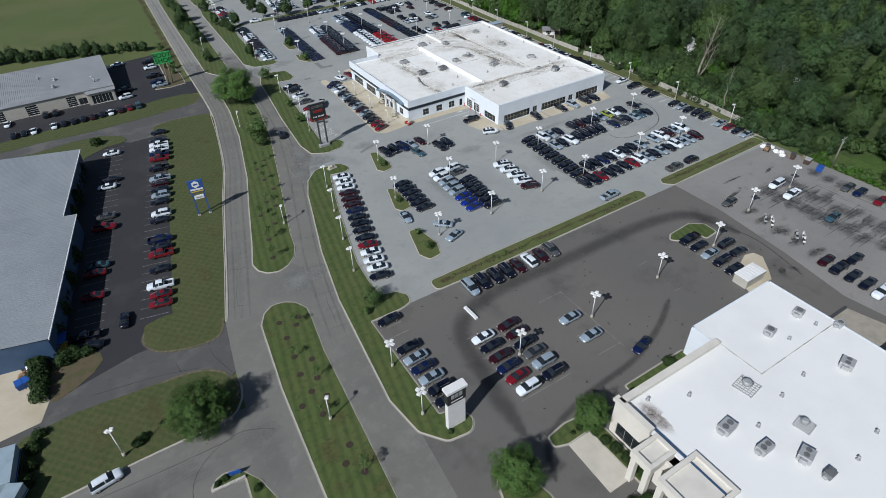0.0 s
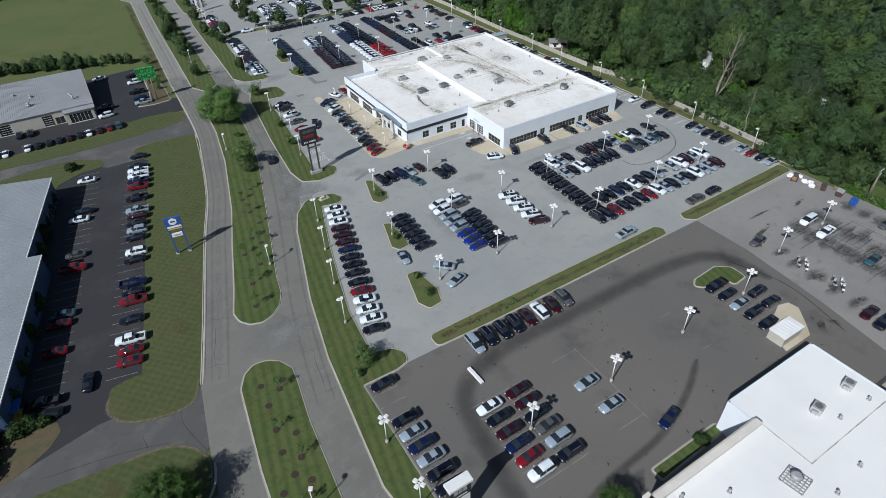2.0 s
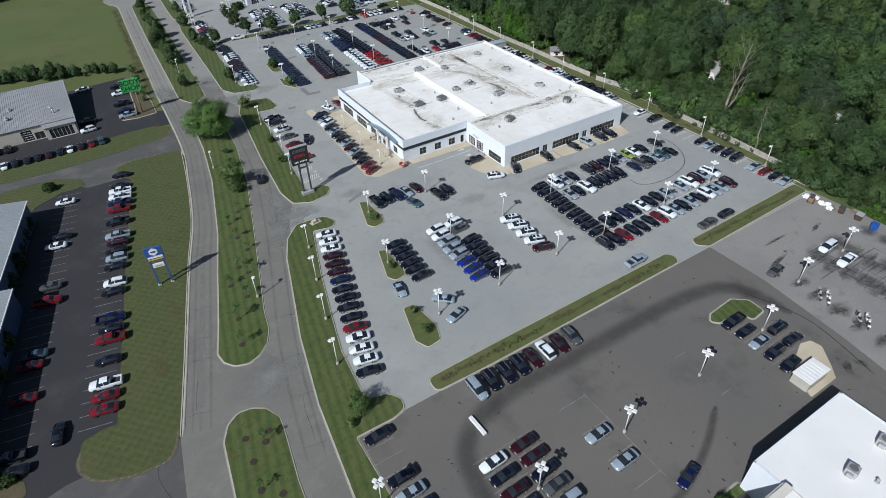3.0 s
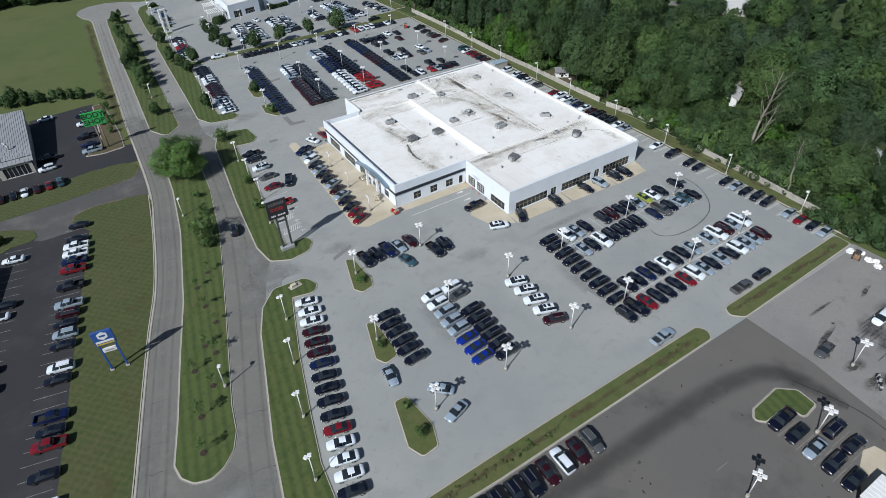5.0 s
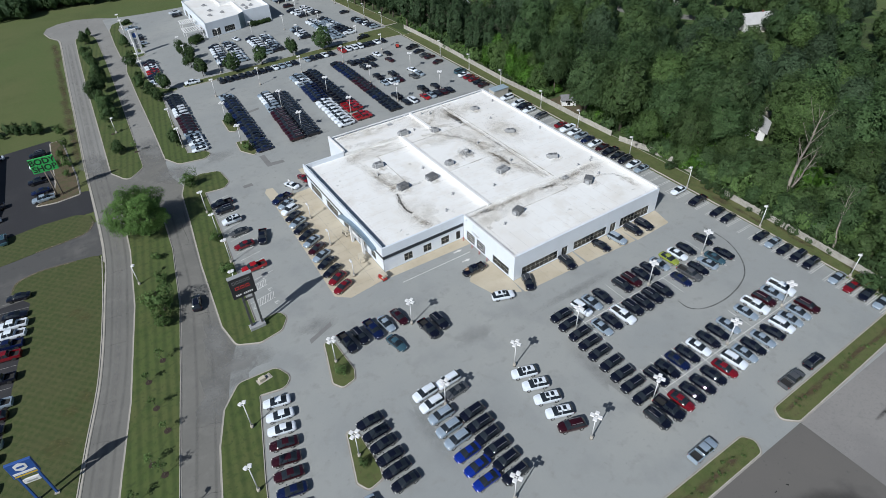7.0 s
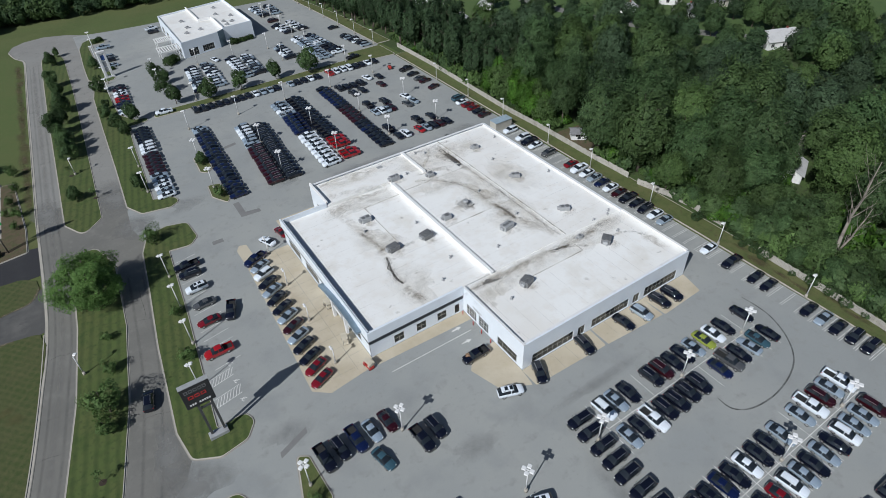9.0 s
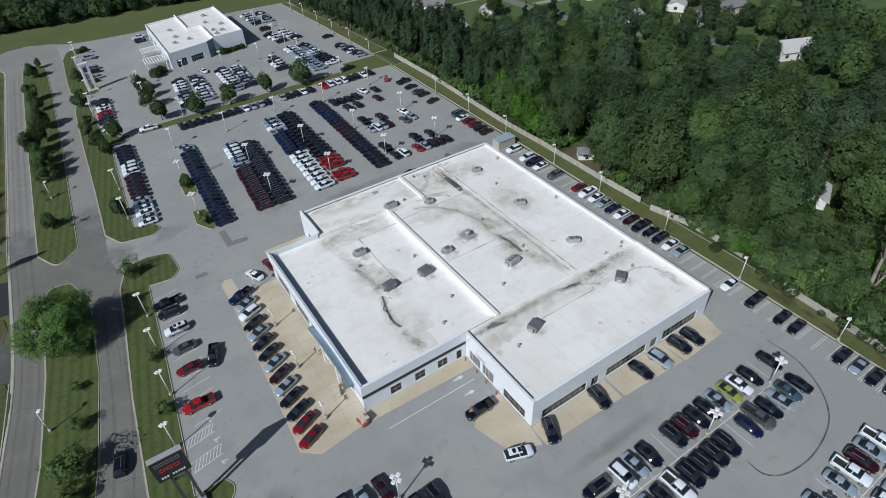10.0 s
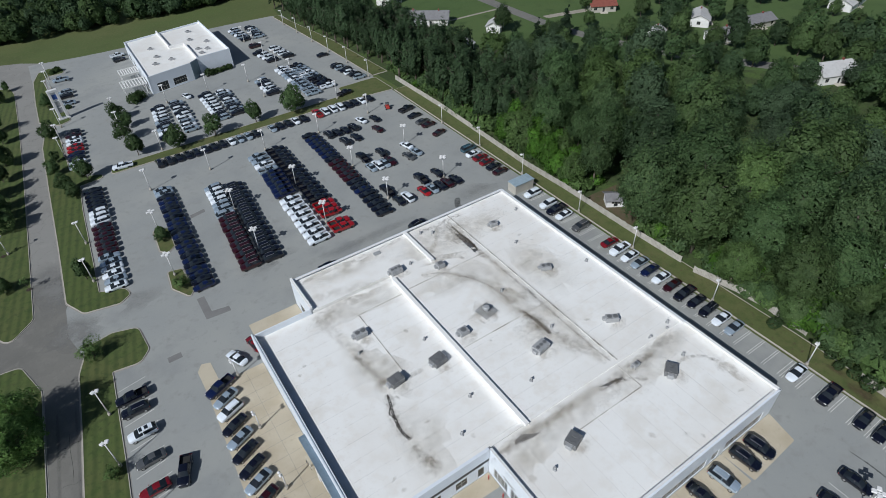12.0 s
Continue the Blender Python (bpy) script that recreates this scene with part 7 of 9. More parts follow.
# wooden fence along the wood
fence = empty("fence", label="weathered pale wooden board fence along a wood", category="fence")
pd = bmesh.new()
add_box(pd, -0.06, 0.06, -0.06, 0.06, -0.1, 1.95)
POST = mesh_of("post", pd, FENCE)
line = [(168.2, 88), (169.6, 107), (170.4, 128)], [(172.6, 139), (173, 148), (172.6, 153.4), (170.4, 163)], [(170.8, 166.5), (170.4, 180), (170.4, 203), (169.8, 217), (170.4, 240), (171, 262), (170.6, 290)]
for run in line:
    for a, b in zip(run, run[1:]):
        a, b = Vector(a), Vector(b)
        d = b - a
        ang = math.degrees(math.atan2(d.y, d.x))
        n = max(1, round(d.length / 2.4))
        for i in range(n):
            p = a + d * i / n
            o = new("post", POST)
            o.parent, o.matrix_local = fence, pose(p.x, p.y, 0, 0, 0, ang)
        m = round(d.length / 0.3)
        bm = bmesh.new()
        for i in range(n):
            p, q = a + d * i / n, a + d * (i + 1) / n
        for i in range(m):
            p = a + d * (i + 0.5) / m
            vs = add_box(bm, -0.14, 0.14, -0.012 + 0.012 * (i % 2), 0.012 + 0.012 * (i % 2), 0.05, 1.8 + 0.05 * math.sin(i * 7.3))
            bmesh.ops.transform(bm, matrix=pose(p.x, p.y, 0, 0, 0, ang), verts=vs)
        tagged(part("boarding", bm, FENCE, fence), kind="stuff")

# long dark crack below the showroom roof units
def soft_trail(pts, w, z, mat):
    """A dirt trail whose edges fade, laid as one thin film."""
    ribbon("roof_trail", spline(pts), w * 1.25, z, mat, hall)


CRACKLINE = [(99.1, 170.4), (98.6, 168.4), (98.1, 166.9), (97.7, 165.1), (97.5, 163.3), (97.6, 162.0), (97.9, 160.9)]
soft_trail(CRACKLINE, 2.2, LOW + 0.013, SHADE)
ribbon("roof_crack", spline(CRACKLINE), 0.5, LOW + 0.022, TAR, hall)
ribbon("roof_crack", spline([(98.4, 168), (97.5, 166.8), (97.9, 165.2), (97.2, 164)]), 0.3, LOW + 0.0235, TAR, hall)
soft_trail([(96.5, 193.0), (97.9, 188.5), (98.6, 183.5), (98.9, 179.3), (99.4, 175.5), (99.7, 172.3)], 2.6, LOW + 0.013, HALO)
soft_trail([(98.6, 181), (98.9, 179.3), (99.4, 175.5), (99.7, 172.3)], 1.2, LOW + 0.02, SHADE)
soft_trail([(97.8, 159.8), (97.9, 158.0), (98.6, 156.1), (99.1, 153.9)], 1.8, LOW + 0.013, SHADE)
soft_trail([(102.2, 170.8), (104.4, 171.3), (106.9, 171.3)], 1.0, LOW + 0.013, SHADE)
soft_trail([(97.2, 197.7), (101.1, 197.7), (105.5, 196.4), (110.2, 194.9), (114.1, 194.2)], 2.8, DECK + 0.013, HALO)
ARC = [(119.3, 191.4), (123.2, 189.3), (125.7, 186.4), (127.8, 182.9), (128.9, 179.3), (129.1, 175.5)]
soft_trail(ARC, 2.6, DECK + 0.013, HALO)
soft_trail(ARC, 0.45, DECK + 0.02, SHADE)
soft_trail([(129.1, 175.5), (129.4, 171.3), (129.9, 167.4), (129.8, 163.8), (131.8, 159.5), (132.9, 153.4)], 2.2, DECK + 0.013, HALO)
soft_trail([(129.4, 171.3), (129.9, 167.4), (129.8, 163.8)], 0.6, DECK + 0.02, SHADE)
soft_trail([(133.8, 203), (133.6, 190), (133.8, 176), (133.7, 160), (133.9, 153.4)], 2.0, DECK + 0.026, HALO)
soft_trail([(107.4, 151.0), (113.2, 150.9), (120.5, 150.6), (127.0, 150.5), (133.9, 150.3), (140.7, 150.9), (147.1, 151.0)], 2.2, DECK + 0.013, HALO)
soft_trail([(128.0, 150.2), (132.8, 149.3), (136.2, 147.0)], 0.9, DECK + 0.02, SHADE)
soft_trail([(139.4, 145.8), (142.3, 146.4), (145.2, 146.2), (147.5, 144.9), (148.7, 142.6)], 0.9, DECK + 0.013, SHADE)
soft_trail([(97.6, 203.8), (104, 204.2), (113, 203.8), (122, 204.2)], 1.6, DECK + 0.013, HALO)
soft_trail([(124.6, 196), (128, 199), (131, 203)], 1.4, DECK + 0.033, HALO)
soft_trail([(133.7, 203.4), (133.6, 190), (133.8, 176), (133.7, 160), (133.9, 153.4)], 0.5, DECK + 0.04, SHADE)
soft_trail([(126.5, 203.6), (130, 203.2), (134, 203.6), (138, 203.4)], 1.4, DECK + 0.047, SHADE)
soft_trail([(132.6, 203), (132.8, 196), (133.0, 188)], 1.6, DECK + 0.054, SHADE)

# ---- trees ----
def crown_mesh(name, mat, blobs, leaves, size, seed, droop=0.3, shell=0.72):
    """A crown of many small leaf clumps scattered over and inside uneven lobes. blobs: (x, y, z, rx, rz)."""
    rnd = random.Random(seed)
    verts, faces = [], []
    tot = sum(b[3] ** 2 for b in blobs)
    for bx, by, bz, rx, rz in blobs:
        n = int(leaves * rx * rx / tot)
        for _ in range(n):
            while True:
                d = Vector((rnd.gauss(0, 1), rnd.gauss(0, 1), rnd.gauss(0, 1)))
                if d.length > 0.1:
                    break
            d.normalize()
            if d.z < -0.55:
                d.z = -d.z
            k = noise.noise(Vector((d.x * 2.3 + seed, d.y * 2.3 + bx, d.z * 2.3 + bz)))
            r = (1.0 + 0.28 * k) * (rnd.uniform(shell, 1.05) if rnd.random() < 0.8 else rnd.uniform(0.3, 0.8))
            p = Vector((bx + d.x * rx * r, by + d.y * rx * r, bz + d.z * rz * r))
            nrm = (d + Vector((rnd.uniform(-.45, .45), rnd.uniform(-.45, .45), rnd.uniform(-.2, .5)))).normalized()
            t = nrm.orthogonal().normalized()
            t.rotate(Matrix.Rotation(rnd.uniform(0, 6.28), 3, nrm))
            u = nrm.cross(t)
            s = size * rnd.uniform(0.6, 1.3)
            i = len(verts)
            a, b, c, e = p + t * s, p + u * s * 0.7, p - t * s, p - u * s * 0.7
            fold = nrm * s * droop
            verts += [tuple(a - fold), tuple(b + t * s * -0.4), tuple(e + t * s * -0.4)]
            faces += [(i, i + 1, i + 2)]
    me = bpy.data.meshes.new(name)
    me.from_pydata(verts, [], faces)
    me.materials.append(mat)
    return me


def trunk_mesh(name, h, r, limbs, seed, mat=None, lean=0.05):
    rnd = random.Random(seed)
    bm = bmesh.new()
    p = Vector((0, 0, -0.2))
    top = Vector((rnd.uniform(-lean, lean) * h, rnd.uniform(-lean, lean) * h, h))
    n = 4
    pts = [p.lerp(top, i / n) + Vector((rnd.uniform(-.03, .03) * h, rnd.uniform(-.03, .03) * h, 0)) * (0 if i == 0 else 1) for i in range(n + 1)]
    for i in range(n):
        add_tube(bm, pts[i], pts[i + 1], r * (1 - 0.8 * i / n), r * (1 - 0.8 * (i + 1) / n), 7)
    for k in range(limbs):
        f = rnd.uniform(0.35, 0.85)
        a = pts[0].lerp(top, f)
        ang = k * 2.4 + rnd.uniform(-.4, .4)
        l = h * rnd.uniform(0.25, 0.42) * (1.15 - f * 0.5)
        b = a + Vector((math.cos(ang) * l * 0.8, math.sin(ang) * l * 0.8, l * 0.7))
        add_tube(bm, a, b, r * 0.38 * (1.2 - f), r * 0.08, 5)
    return mesh_of(name, bm, mat or BARK)


def round_blobs(h, rad, seed, lobes=9, low=0.35):
    rnd = random.Random(seed)
    c = h * (low + 1) / 2
    out = [(0, 0, c, rad * 0.6, h * (1 - low) * 0.44)]
    for i in range(lobes):
        a = i * 2.4 + rnd.uniform(-.3, .3)
        zz = rnd.uniform(-0.6, 0.75)
        d = rad * rnd.uniform(0.5, 0.78) * math.sqrt(max(0.1, 1 - zz * zz))
        out.append((d * math.cos(a), d * math.sin(a), c + zz * h * (1 - low) * 0.36, rad * rnd.uniform(0.24, 0.42), rad * rnd.uniform(0.22, 0.36)))
    return out


class Tree:
    """One kind of tree in several shapes, made once and copied."""
    def __init__(self, name, label, category, group, shapes):
        self.name, self.label, self.category, self.group, self.shapes, self.first = name, label, category, group, shapes, {}

    def at(self, x, y, k=0, scale=1.0, rot=0.0, z=0.0, group=None, label=None):
        k %= len(self.shapes)
        m = pose(x, y, z, 0, 0, rot)
        if k in self.first:
            ob = copy_thing(self.first[k], m)
            if group:
                ob["group"] = group
        else:
            trunk, crown = self.shapes[k]
            if not (trunk and crown):
                ob = tagged(new(self.name, trunk or crown), label=label or self.label, category=self.category, group=group or self.group)
                trunk = crown = None
            else:
                ob = empty(self.name, label=label or self.label, category=self.category, group=group or self.group)
            if trunk:
                new("trunk", trunk).parent = ob
            if crown:
                new("crown", crown).parent = ob
            self.first[k] = ob
            ob.matrix_basis = m
        ob.scale = (scale, scale, scale)
        return ob


def leafy_crown(mat, h, rad, seed, leaves, size, low=0.15, inner=0.055, relief=0.17):
    """An egg-shaped crown whose outline is broken by boughs and gaps: coarse dark foliage inside, fine leaf sprays over it."""
    rnd = random.Random(seed)
    c = h * (low + (1 - low) * 0.4)
    up, down = h - c, c - h * low
    o = Vector((seed * 1.7, seed * 0.9, seed * 2.3))
    lump = 0.34 * rad + 0.6
    verts, faces = [], []

    def spray(p, nrm, s):
        t = nrm.orthogonal().normalized()
        t.rotate(Matrix.Rotation(rnd.uniform(0, 6.28), 3, nrm))
        u = nrm.cross(t)
        i = len(verts)
        verts.extend((tuple(p + t * s - nrm * s * 0.25), tuple(p - t * s * 0.5 + u * s * 0.75), tuple(p - t * s * 0.5 - u * s * 0.75)))
        faces.append((i, i + 1, i + 2))

    n_in = int(leaves * inner)
    made = 0
    while made < leaves + n_in:
        z = rnd.uniform(-0.85, 1.0)
        a = rnd.uniform(0, 6.2832)
        q = math.sqrt(1 - z * z)
        d = Vector((q * math.cos(a), q * math.sin(a), z))
        broad = noise.noise(d * 1.3 + o)
        bough = noise.noise(d * lump + o)
        twig = noise.noise(d * lump * 2.6 + o)
        r = 1 - relief * 0.75 + relief * (0.9 * broad + 1.0 * bough + 0.45 * twig)
        core = made < n_in
        if core:
            r *= 0.84
        elif bough < -0.45 and rnd.random() < 0.6:
            made += 1
            continue
        else:
            r *= rnd.uniform(0.87, 1.04)
        p = Vector((d.x * rad * r, d.y * rad * r, c + d.z * (up if z > 0 else down) * r))
        tilt = noise.noise_vector(d * lump * 1.3 + o) * 0.62
        k = 0.25 if core else 0.55
        nrm = (d + tilt + Vector((rnd.uniform(-k, k), rnd.uniform(-k, k), rnd.uniform(-k, k) + 0.2))).normalized()
        spray(p, nrm, size * (3.4 if core else rnd.uniform(0.65, 1.25)))
        made += 1
    me = bpy.data.meshes.new("crown")
    me.from_pydata(verts, [], faces)
    me.materials.append(mat)
    return me


def big_tree(i, h, rad, leaves, size, mat, low=0.15):
    return trunk_mesh("trunk", h * 0.82, 0.02 * h, 10, 300 + i), leafy_crown(mat, h, rad, 17 * i + 3, leaves, size, low, relief=0.3)


# crowns of one height and spread, stretched to each tree's own
WOODTREE = Tree("broadleaf_tree", "dense dark green broadleaf tree in a wood", "tree", "trees of the eastern wood", [big_tree(i, 20, 7, 8600, 0.27, m) for i, m in enumerate((LEAF_WOOD, LEAF_MIX[0], LEAF_MIX[1], LEAF_MIX[3], LEAF_MIX[2], LEAF_PALE))])
SAPTREE = Tree("young_tree", "bright green young tree at the edge of a wood", "tree", "young trees at the edge of the wood", [big_tree(20 + i, 10, 3.4, 2800, 0.21, m, 0.04) for i, m in enumerate((LEAF_BRIGHT, LEAF_MIX[1]))])
LOWTREE = Tree("small_tree", "low rounded green tree at the edge of a wood", "tree", "low trees at the edge of the wood", [big_tree(30 + i, 10, 4.4, 3600, 0.24, m, 0.03) for i, m in enumerate((LEAF_WOOD, LEAF_MIX[0], LEAF_MIX[3]))])
POPLAR = Tree("tall_tree", "tall narrow dark green tree behind a fence", "tree", "tall trees behind the northern fence", [big_tree(40 + i, 16, 3.0, 1900, 0.32, LEAF_MIX[2], 0.12) for i in range(3)])
MAPLE = Tree("maple_tree", "large rounded green maple on a grass verge", "tree", "large verge trees", [(trunk_mesh("trunk", 9.4, 0.32, 11, 150 + i), leafy_crown(LEAF_MAPLE, 11.5, 6.0, 13 * i + 9, 21000, 0.135, 0.02, 0.035, 0.34)) for i in range(2)])
STREET = Tree("street_tree", "young street tree on a grass median", "tree", "street trees of the boulevard", [(trunk_mesh("trunk", 4.0, 0.1, 6, 140 + i), leafy_crown(LEAF_STREET, 5.2, 2.0, 31 * i + 2, 2000, 0.135, 0.02, 0.03, 0.4)) for i in range(3)])
LOTTREE = Tree("street_tree", "dense upright oval street tree", "tree", "street trees of the northern lots", [(trunk_mesh("trunk", 4.2, 0.11, 6, 180 + i), leafy_crown(LEAF_LOT, 6.0, 2.0, 37 * i + 5, 2200, 0.16, 0.08, 0.06, 0.3)) for i in range(3)])
SPARSE = Tree("sapling", "thin sapling with sparse leaves in a mulch ring", "tree", "saplings on the medians", [(trunk_mesh("trunk", 3.1, 0.05, 12, 100 + i), crown_mesh("crown", LEAF_STREET, round_blobs(3.9, 1.05, 7 * i + 3, 9, 0.25), 430, 0.105, 11 * i + 5, 0.3, 0.45)) for i in range(3)])
SHRUB = Tree("shrub", "low rounded green shrub", "shrub", "clipped shrubs", [(None, crown_mesh("crown", LEAF_SHRUB, [(0, 0, 0.45, 0.8, 0.6), (0.3, 0.2, 0.5, 0.5, 0.5), (-0.3, 0.1, 0.45, 0.5, 0.45)], 800, 0.13, 3))])
PLANT = Tree("shrub", "small green perennial in a planted strip", "shrub", "low planting in the strips", [(None, crown_mesh("crown", LEAF_STREET, [(0, 0, 0.3, 0.5, 0.4)], 70, 0.13, 8))])
PINE = Tree("pine_tree", "dark green pine with layered boughs", "tree", "pines in the village gardens", [(trunk_mesh("trunk", 11, 0.2, 0, 9), crown_mesh("crown", LEAF_PINE, [(0.5 * math.cos(i * 2.1), 0.5 * math.sin(i * 2.1), 2 + i * 1.25, 3.2 * (1 - i / 9.5), 0.8) for i in range(9)], 3600, 0.34, 4, 0.6))])

# street trees, medians
MAPLE.at(43.4, 201.0, 0, 1.2, 0, 0.1).scale = (1.44, 1.44, 1.14)
MAPLE.at(-0.3, 71.2, 1, 0.95, 40, 0.1).scale = (1.0, 1.0, 0.84)
MAPLE.at(36.4, 34, 0, 0.76, 90, 0.1)
MAPLE.at(53.6, 35.8, 1, 0.6, 20, 0.1)
rnd = random.Random(5)
for i, (x, y, s) in enumerate(((53.4, 371, 0.8), (50.6, 361, 1.0), (48.8, 336, 1.2), (49.4, 326, 1.0), (49.2, 310, 1.3), (45.6, 292, 1.45), (48, 300, 1.1), (47, 273, 1.2), (47.6, 279, 1.15), (46.6, 284, 1.1), (45, 247, 0.8), (43.2, 187, 0.6), (40.6, 168, 1.65), (42.4, 177.6, 0.75), (39.6, 163.5, 1.0),
              (58.4, 215, 1.15), (62.2, 320, 1.3), (60.6, 295, 1.1), (62.4, 283, 1.3), (63.6, 279, 1.0), (62, 303, 0.8), (60.8, 241, 1.2), (64.4, 346, 1.1), (55.6, 172, 0.9), (57, 186, 0.7), (36.6, 82, 1.1), (34, 80, 0.5),
              (64.3, 131.5, 0.55), (59.3, 112.4, 0.45), (56.4, 97.4, 0.5), (55.6, 91.4, 0.55), (78.6, 245, 0.9), (78, 225, 0.9),
              (68, 287, 1.4), (82.5, 320.8, 1.3), (81.5, 304.1, 1.5), (82.8, 292, 1.5), (93.6, 289, 1.6), (105.3, 289.5, 1.6), (118.8, 290.5, 1.5), (131.3, 289, 2.0), (84, 313, 1.2))):
    o = (LOTTREE if y > 230 else STREET).at(x, y, i, s * ((1.2 if x < 52 else 0.98) if y > 230 else 1.05), rnd.uniform(0, 360), 0.1)
    o.scale.z *= 0.85
rings = (37.1, 154.2), (33.7, 150.2), (33.6, 143.3), (34.2, 137.4), (30.6, 132.1), (31.9, 129.1), (27.2, 126.8), (29.2, 121.4), (25.6, 115.8), (24, 108.5), (40, 167), (21.9, 86.8), (20.8, 85), (18.1, 87.4), (17.9, 82.6), (17.4, 77.1), (20, 74.8), (16.8, 72.5), (19.1, 70), (17.1, 67.7), (14.5, 65.6), (16.9, 62.1), (18.2, 54.2), (16.3, 51.4), (18.2, 48.5), (19, 65.4), (45.5, 262), (49.5, 245), (44, 200)
for i, (x, y) in enumerate(rings):
    pts = [(x + 0.62 * math.cos(a * 0.524) * (1 + 0.08 * math.sin(a * 2.7 + i)), y + 0.62 * math.sin(a * 0.524) * (1 + 0.08 * math.cos(a * 1.9 + i))) for a in range(12)]
    tagged(part("mulch_ring", sheet(pts, 0.16, 0.1), MULCH), label="round bed of brown bark mulch in turf", category="mulch bed", group="mulch beds")
    if y > 95 or i % 3 == 0:
        SPARSE.at(x, y, i, rnd.uniform(0.8, 1.2), rnd.uniform(0, 360), 0.12)

# shrubs by the showrooms and along the warehouse
for x, y, s in ((53.2, 32, 1.1), (53.6, 30, 1.3), (53.8, 28, 1.2), (53.6, 26.2, 1.3), (51.6, 36.2, 0.9), (50, 36, 0.6), (53, 34, 1.0), (54, 24.4, 1.4), (49, 22, 1.6), (51, 21, 1.7), (47, 20, 1.5), (74.5, 37.4, 1.7), (35.8, 48.4, 0.7), (33.4, 47.2, 0.7),
                (-9.6, 177, 2.6), (-10.6, 172, 2.4), (-11.6, 166, 2.2), (-12, 160, 2.6), (-13.4, 154, 2.3), (-14.6, 147, 2.0), (-15.2, 133, 2.6), (-17, 124, 2.7), (-19, 115, 2.6), (-20.4, 108, 2.4), (-19.6, 100.6, 2.4), (-18, 101, 2.2), (-15.8, 100.6, 1.8), (-24, 102.4, 2.4), (-23.8, 99.4, 2.6), (-24, 96.4, 2.4), (-24.2, 93.4, 2.2), (-25, 84.6, 1.5), (-26, 82, 1.7), (-26.4, 78.6, 1.4), (-27, 75.4, 1.6), (-3, 194.6, 2.2), (-1.9, 59.1, 0.75), (-0.6, 59.4, 0.8), (3.2, 55, 0.9), (-11, 73.6, 1.3), (-10, 74.2, 1.1),
                (120, 338, 1.8), (122, 338.4, 1.8), (124, 338.7, 1.8), (126, 339, 1.8), (118, 337.6, 2.4), (90, 331, 3.2), (92, 333, 3.0), (71, 380, 2.0), (69, 378.6, 1.6), (70, 341, 1.4)):
    o = SHRUB.at(x, y, 0, s, rnd.uniform(0, 360), -0.12, group="shrubs")
    if x < -8 and y > 105:
        o.scale = (s * 1.1, s * 1.1, s * 1.7)
for i in range(100):
    # low planting in the two long strips
    x = rnd.uniform(51, 78) if i < 44 else (rnd.uniform(92, 112) if i < 68 else rnd.uniform(126, 160))
    PLANT.at(x, (79.7 if x < 120 else 80.4) + rnd.uniform(-0.8, 0.8), 0, rnd.uniform(0.35, 0.7), rnd.uniform(0, 360), 0.04, group="low planting in the strips")

# eastern wood: the trees nearest the fence one by one, the depth of the wood as one mass
def inside(x, y):
    if x < (172.8 - (y - 298) * 0.08 if y > 298 else 172.8 if y > 86 else 167.0 if y > 66 else 179.0) or y < 10 or y > 396:
        return False
    if 172 < x < 188 and 182 < y < 198:
        return False
    edge = ((396, 186), (328, 191), (312, 192), (296, 192), (280, 196), (266, 204), (250, 224), (228, 250), (206, 272), (180, 330), (10, 340))
    lim = edge[-1][1]
    for (ya, xa), (yb, xb) in zip(edge, edge[1:]):
        if yb <= y <= ya:
            lim = xa + (xb - xa) * (ya - y) / (ya - yb)
    if x > lim + 2:
        return False
    for hx, hy, r in ((285, 198, 8), (279, 195, 5), (272, 192, 3), (296, 168, 5)):
        if (x - hx) ** 2 + (y - hy) ** 2 < r * r:
            return False
    return True


def scatter(n, x0, x1, y0, y1, gap, ok, taken, tries=40000):
    out = []
    cell = {}
    for a, b in taken:
        cell.setdefault((int(a // gap), int(b // gap)), []).append((a, b))
    for _ in range(tries):
        if len(out) >= n:
            break
        x, y = rnd.uniform(x0, x1), rnd.uniform(y0, y1)
        if not ok(x, y):
            continue
        i, j = int(x // gap), int(y // gap)
        if any((x - a) ** 2 + (y - b) ** 2 < gap * gap for di in (-1, 0, 1) for dj in (-1, 0, 1) for a, b in cell.get((i + di, j + dj), ())):
            continue
        cell.setdefault((i, j), []).append((x, y))
        out.append((x, y))
    return out


def mass(name, spots, shapes, label, smin, smax, mat):
    """Many crowns joined into one mesh."""
    cs, fs, off = [], [], 0
    for x, y in spots:
        me = rnd.choice(shapes)
        co = np.empty(len(me.vertices) * 3, dtype=np.float32)
        me.vertices.foreach_get("co", co)
        tri = np.empty(len(me.polygons) * 3, dtype=np.int32)
        me.polygons.foreach_get("vertices", tri)
        co = co.reshape(-1, 3)
        a, s = rnd.uniform(0, 6.28), rnd.uniform(smin, smax)
        m = np.array(((math.cos(a), -math.sin(a), 0), (math.sin(a), math.cos(a), 0), (0, 0, rnd.uniform(0.85, 1.3))), dtype=np.float32) * s
        cs.append(co @ m.T + np.array((x, y, 0), dtype=np.float32))
        fs.append(tri.reshape(-1, 3) + off)
        off += len(co)
    me = bpy.data.meshes.new(name)
    me.from_pydata(np.concatenate(cs).tolist(), [], np.concatenate(fs).tolist())
    me.materials.append(mat)
    return tagged(new(name, me), label=label, category="woodland", kind="stuff")


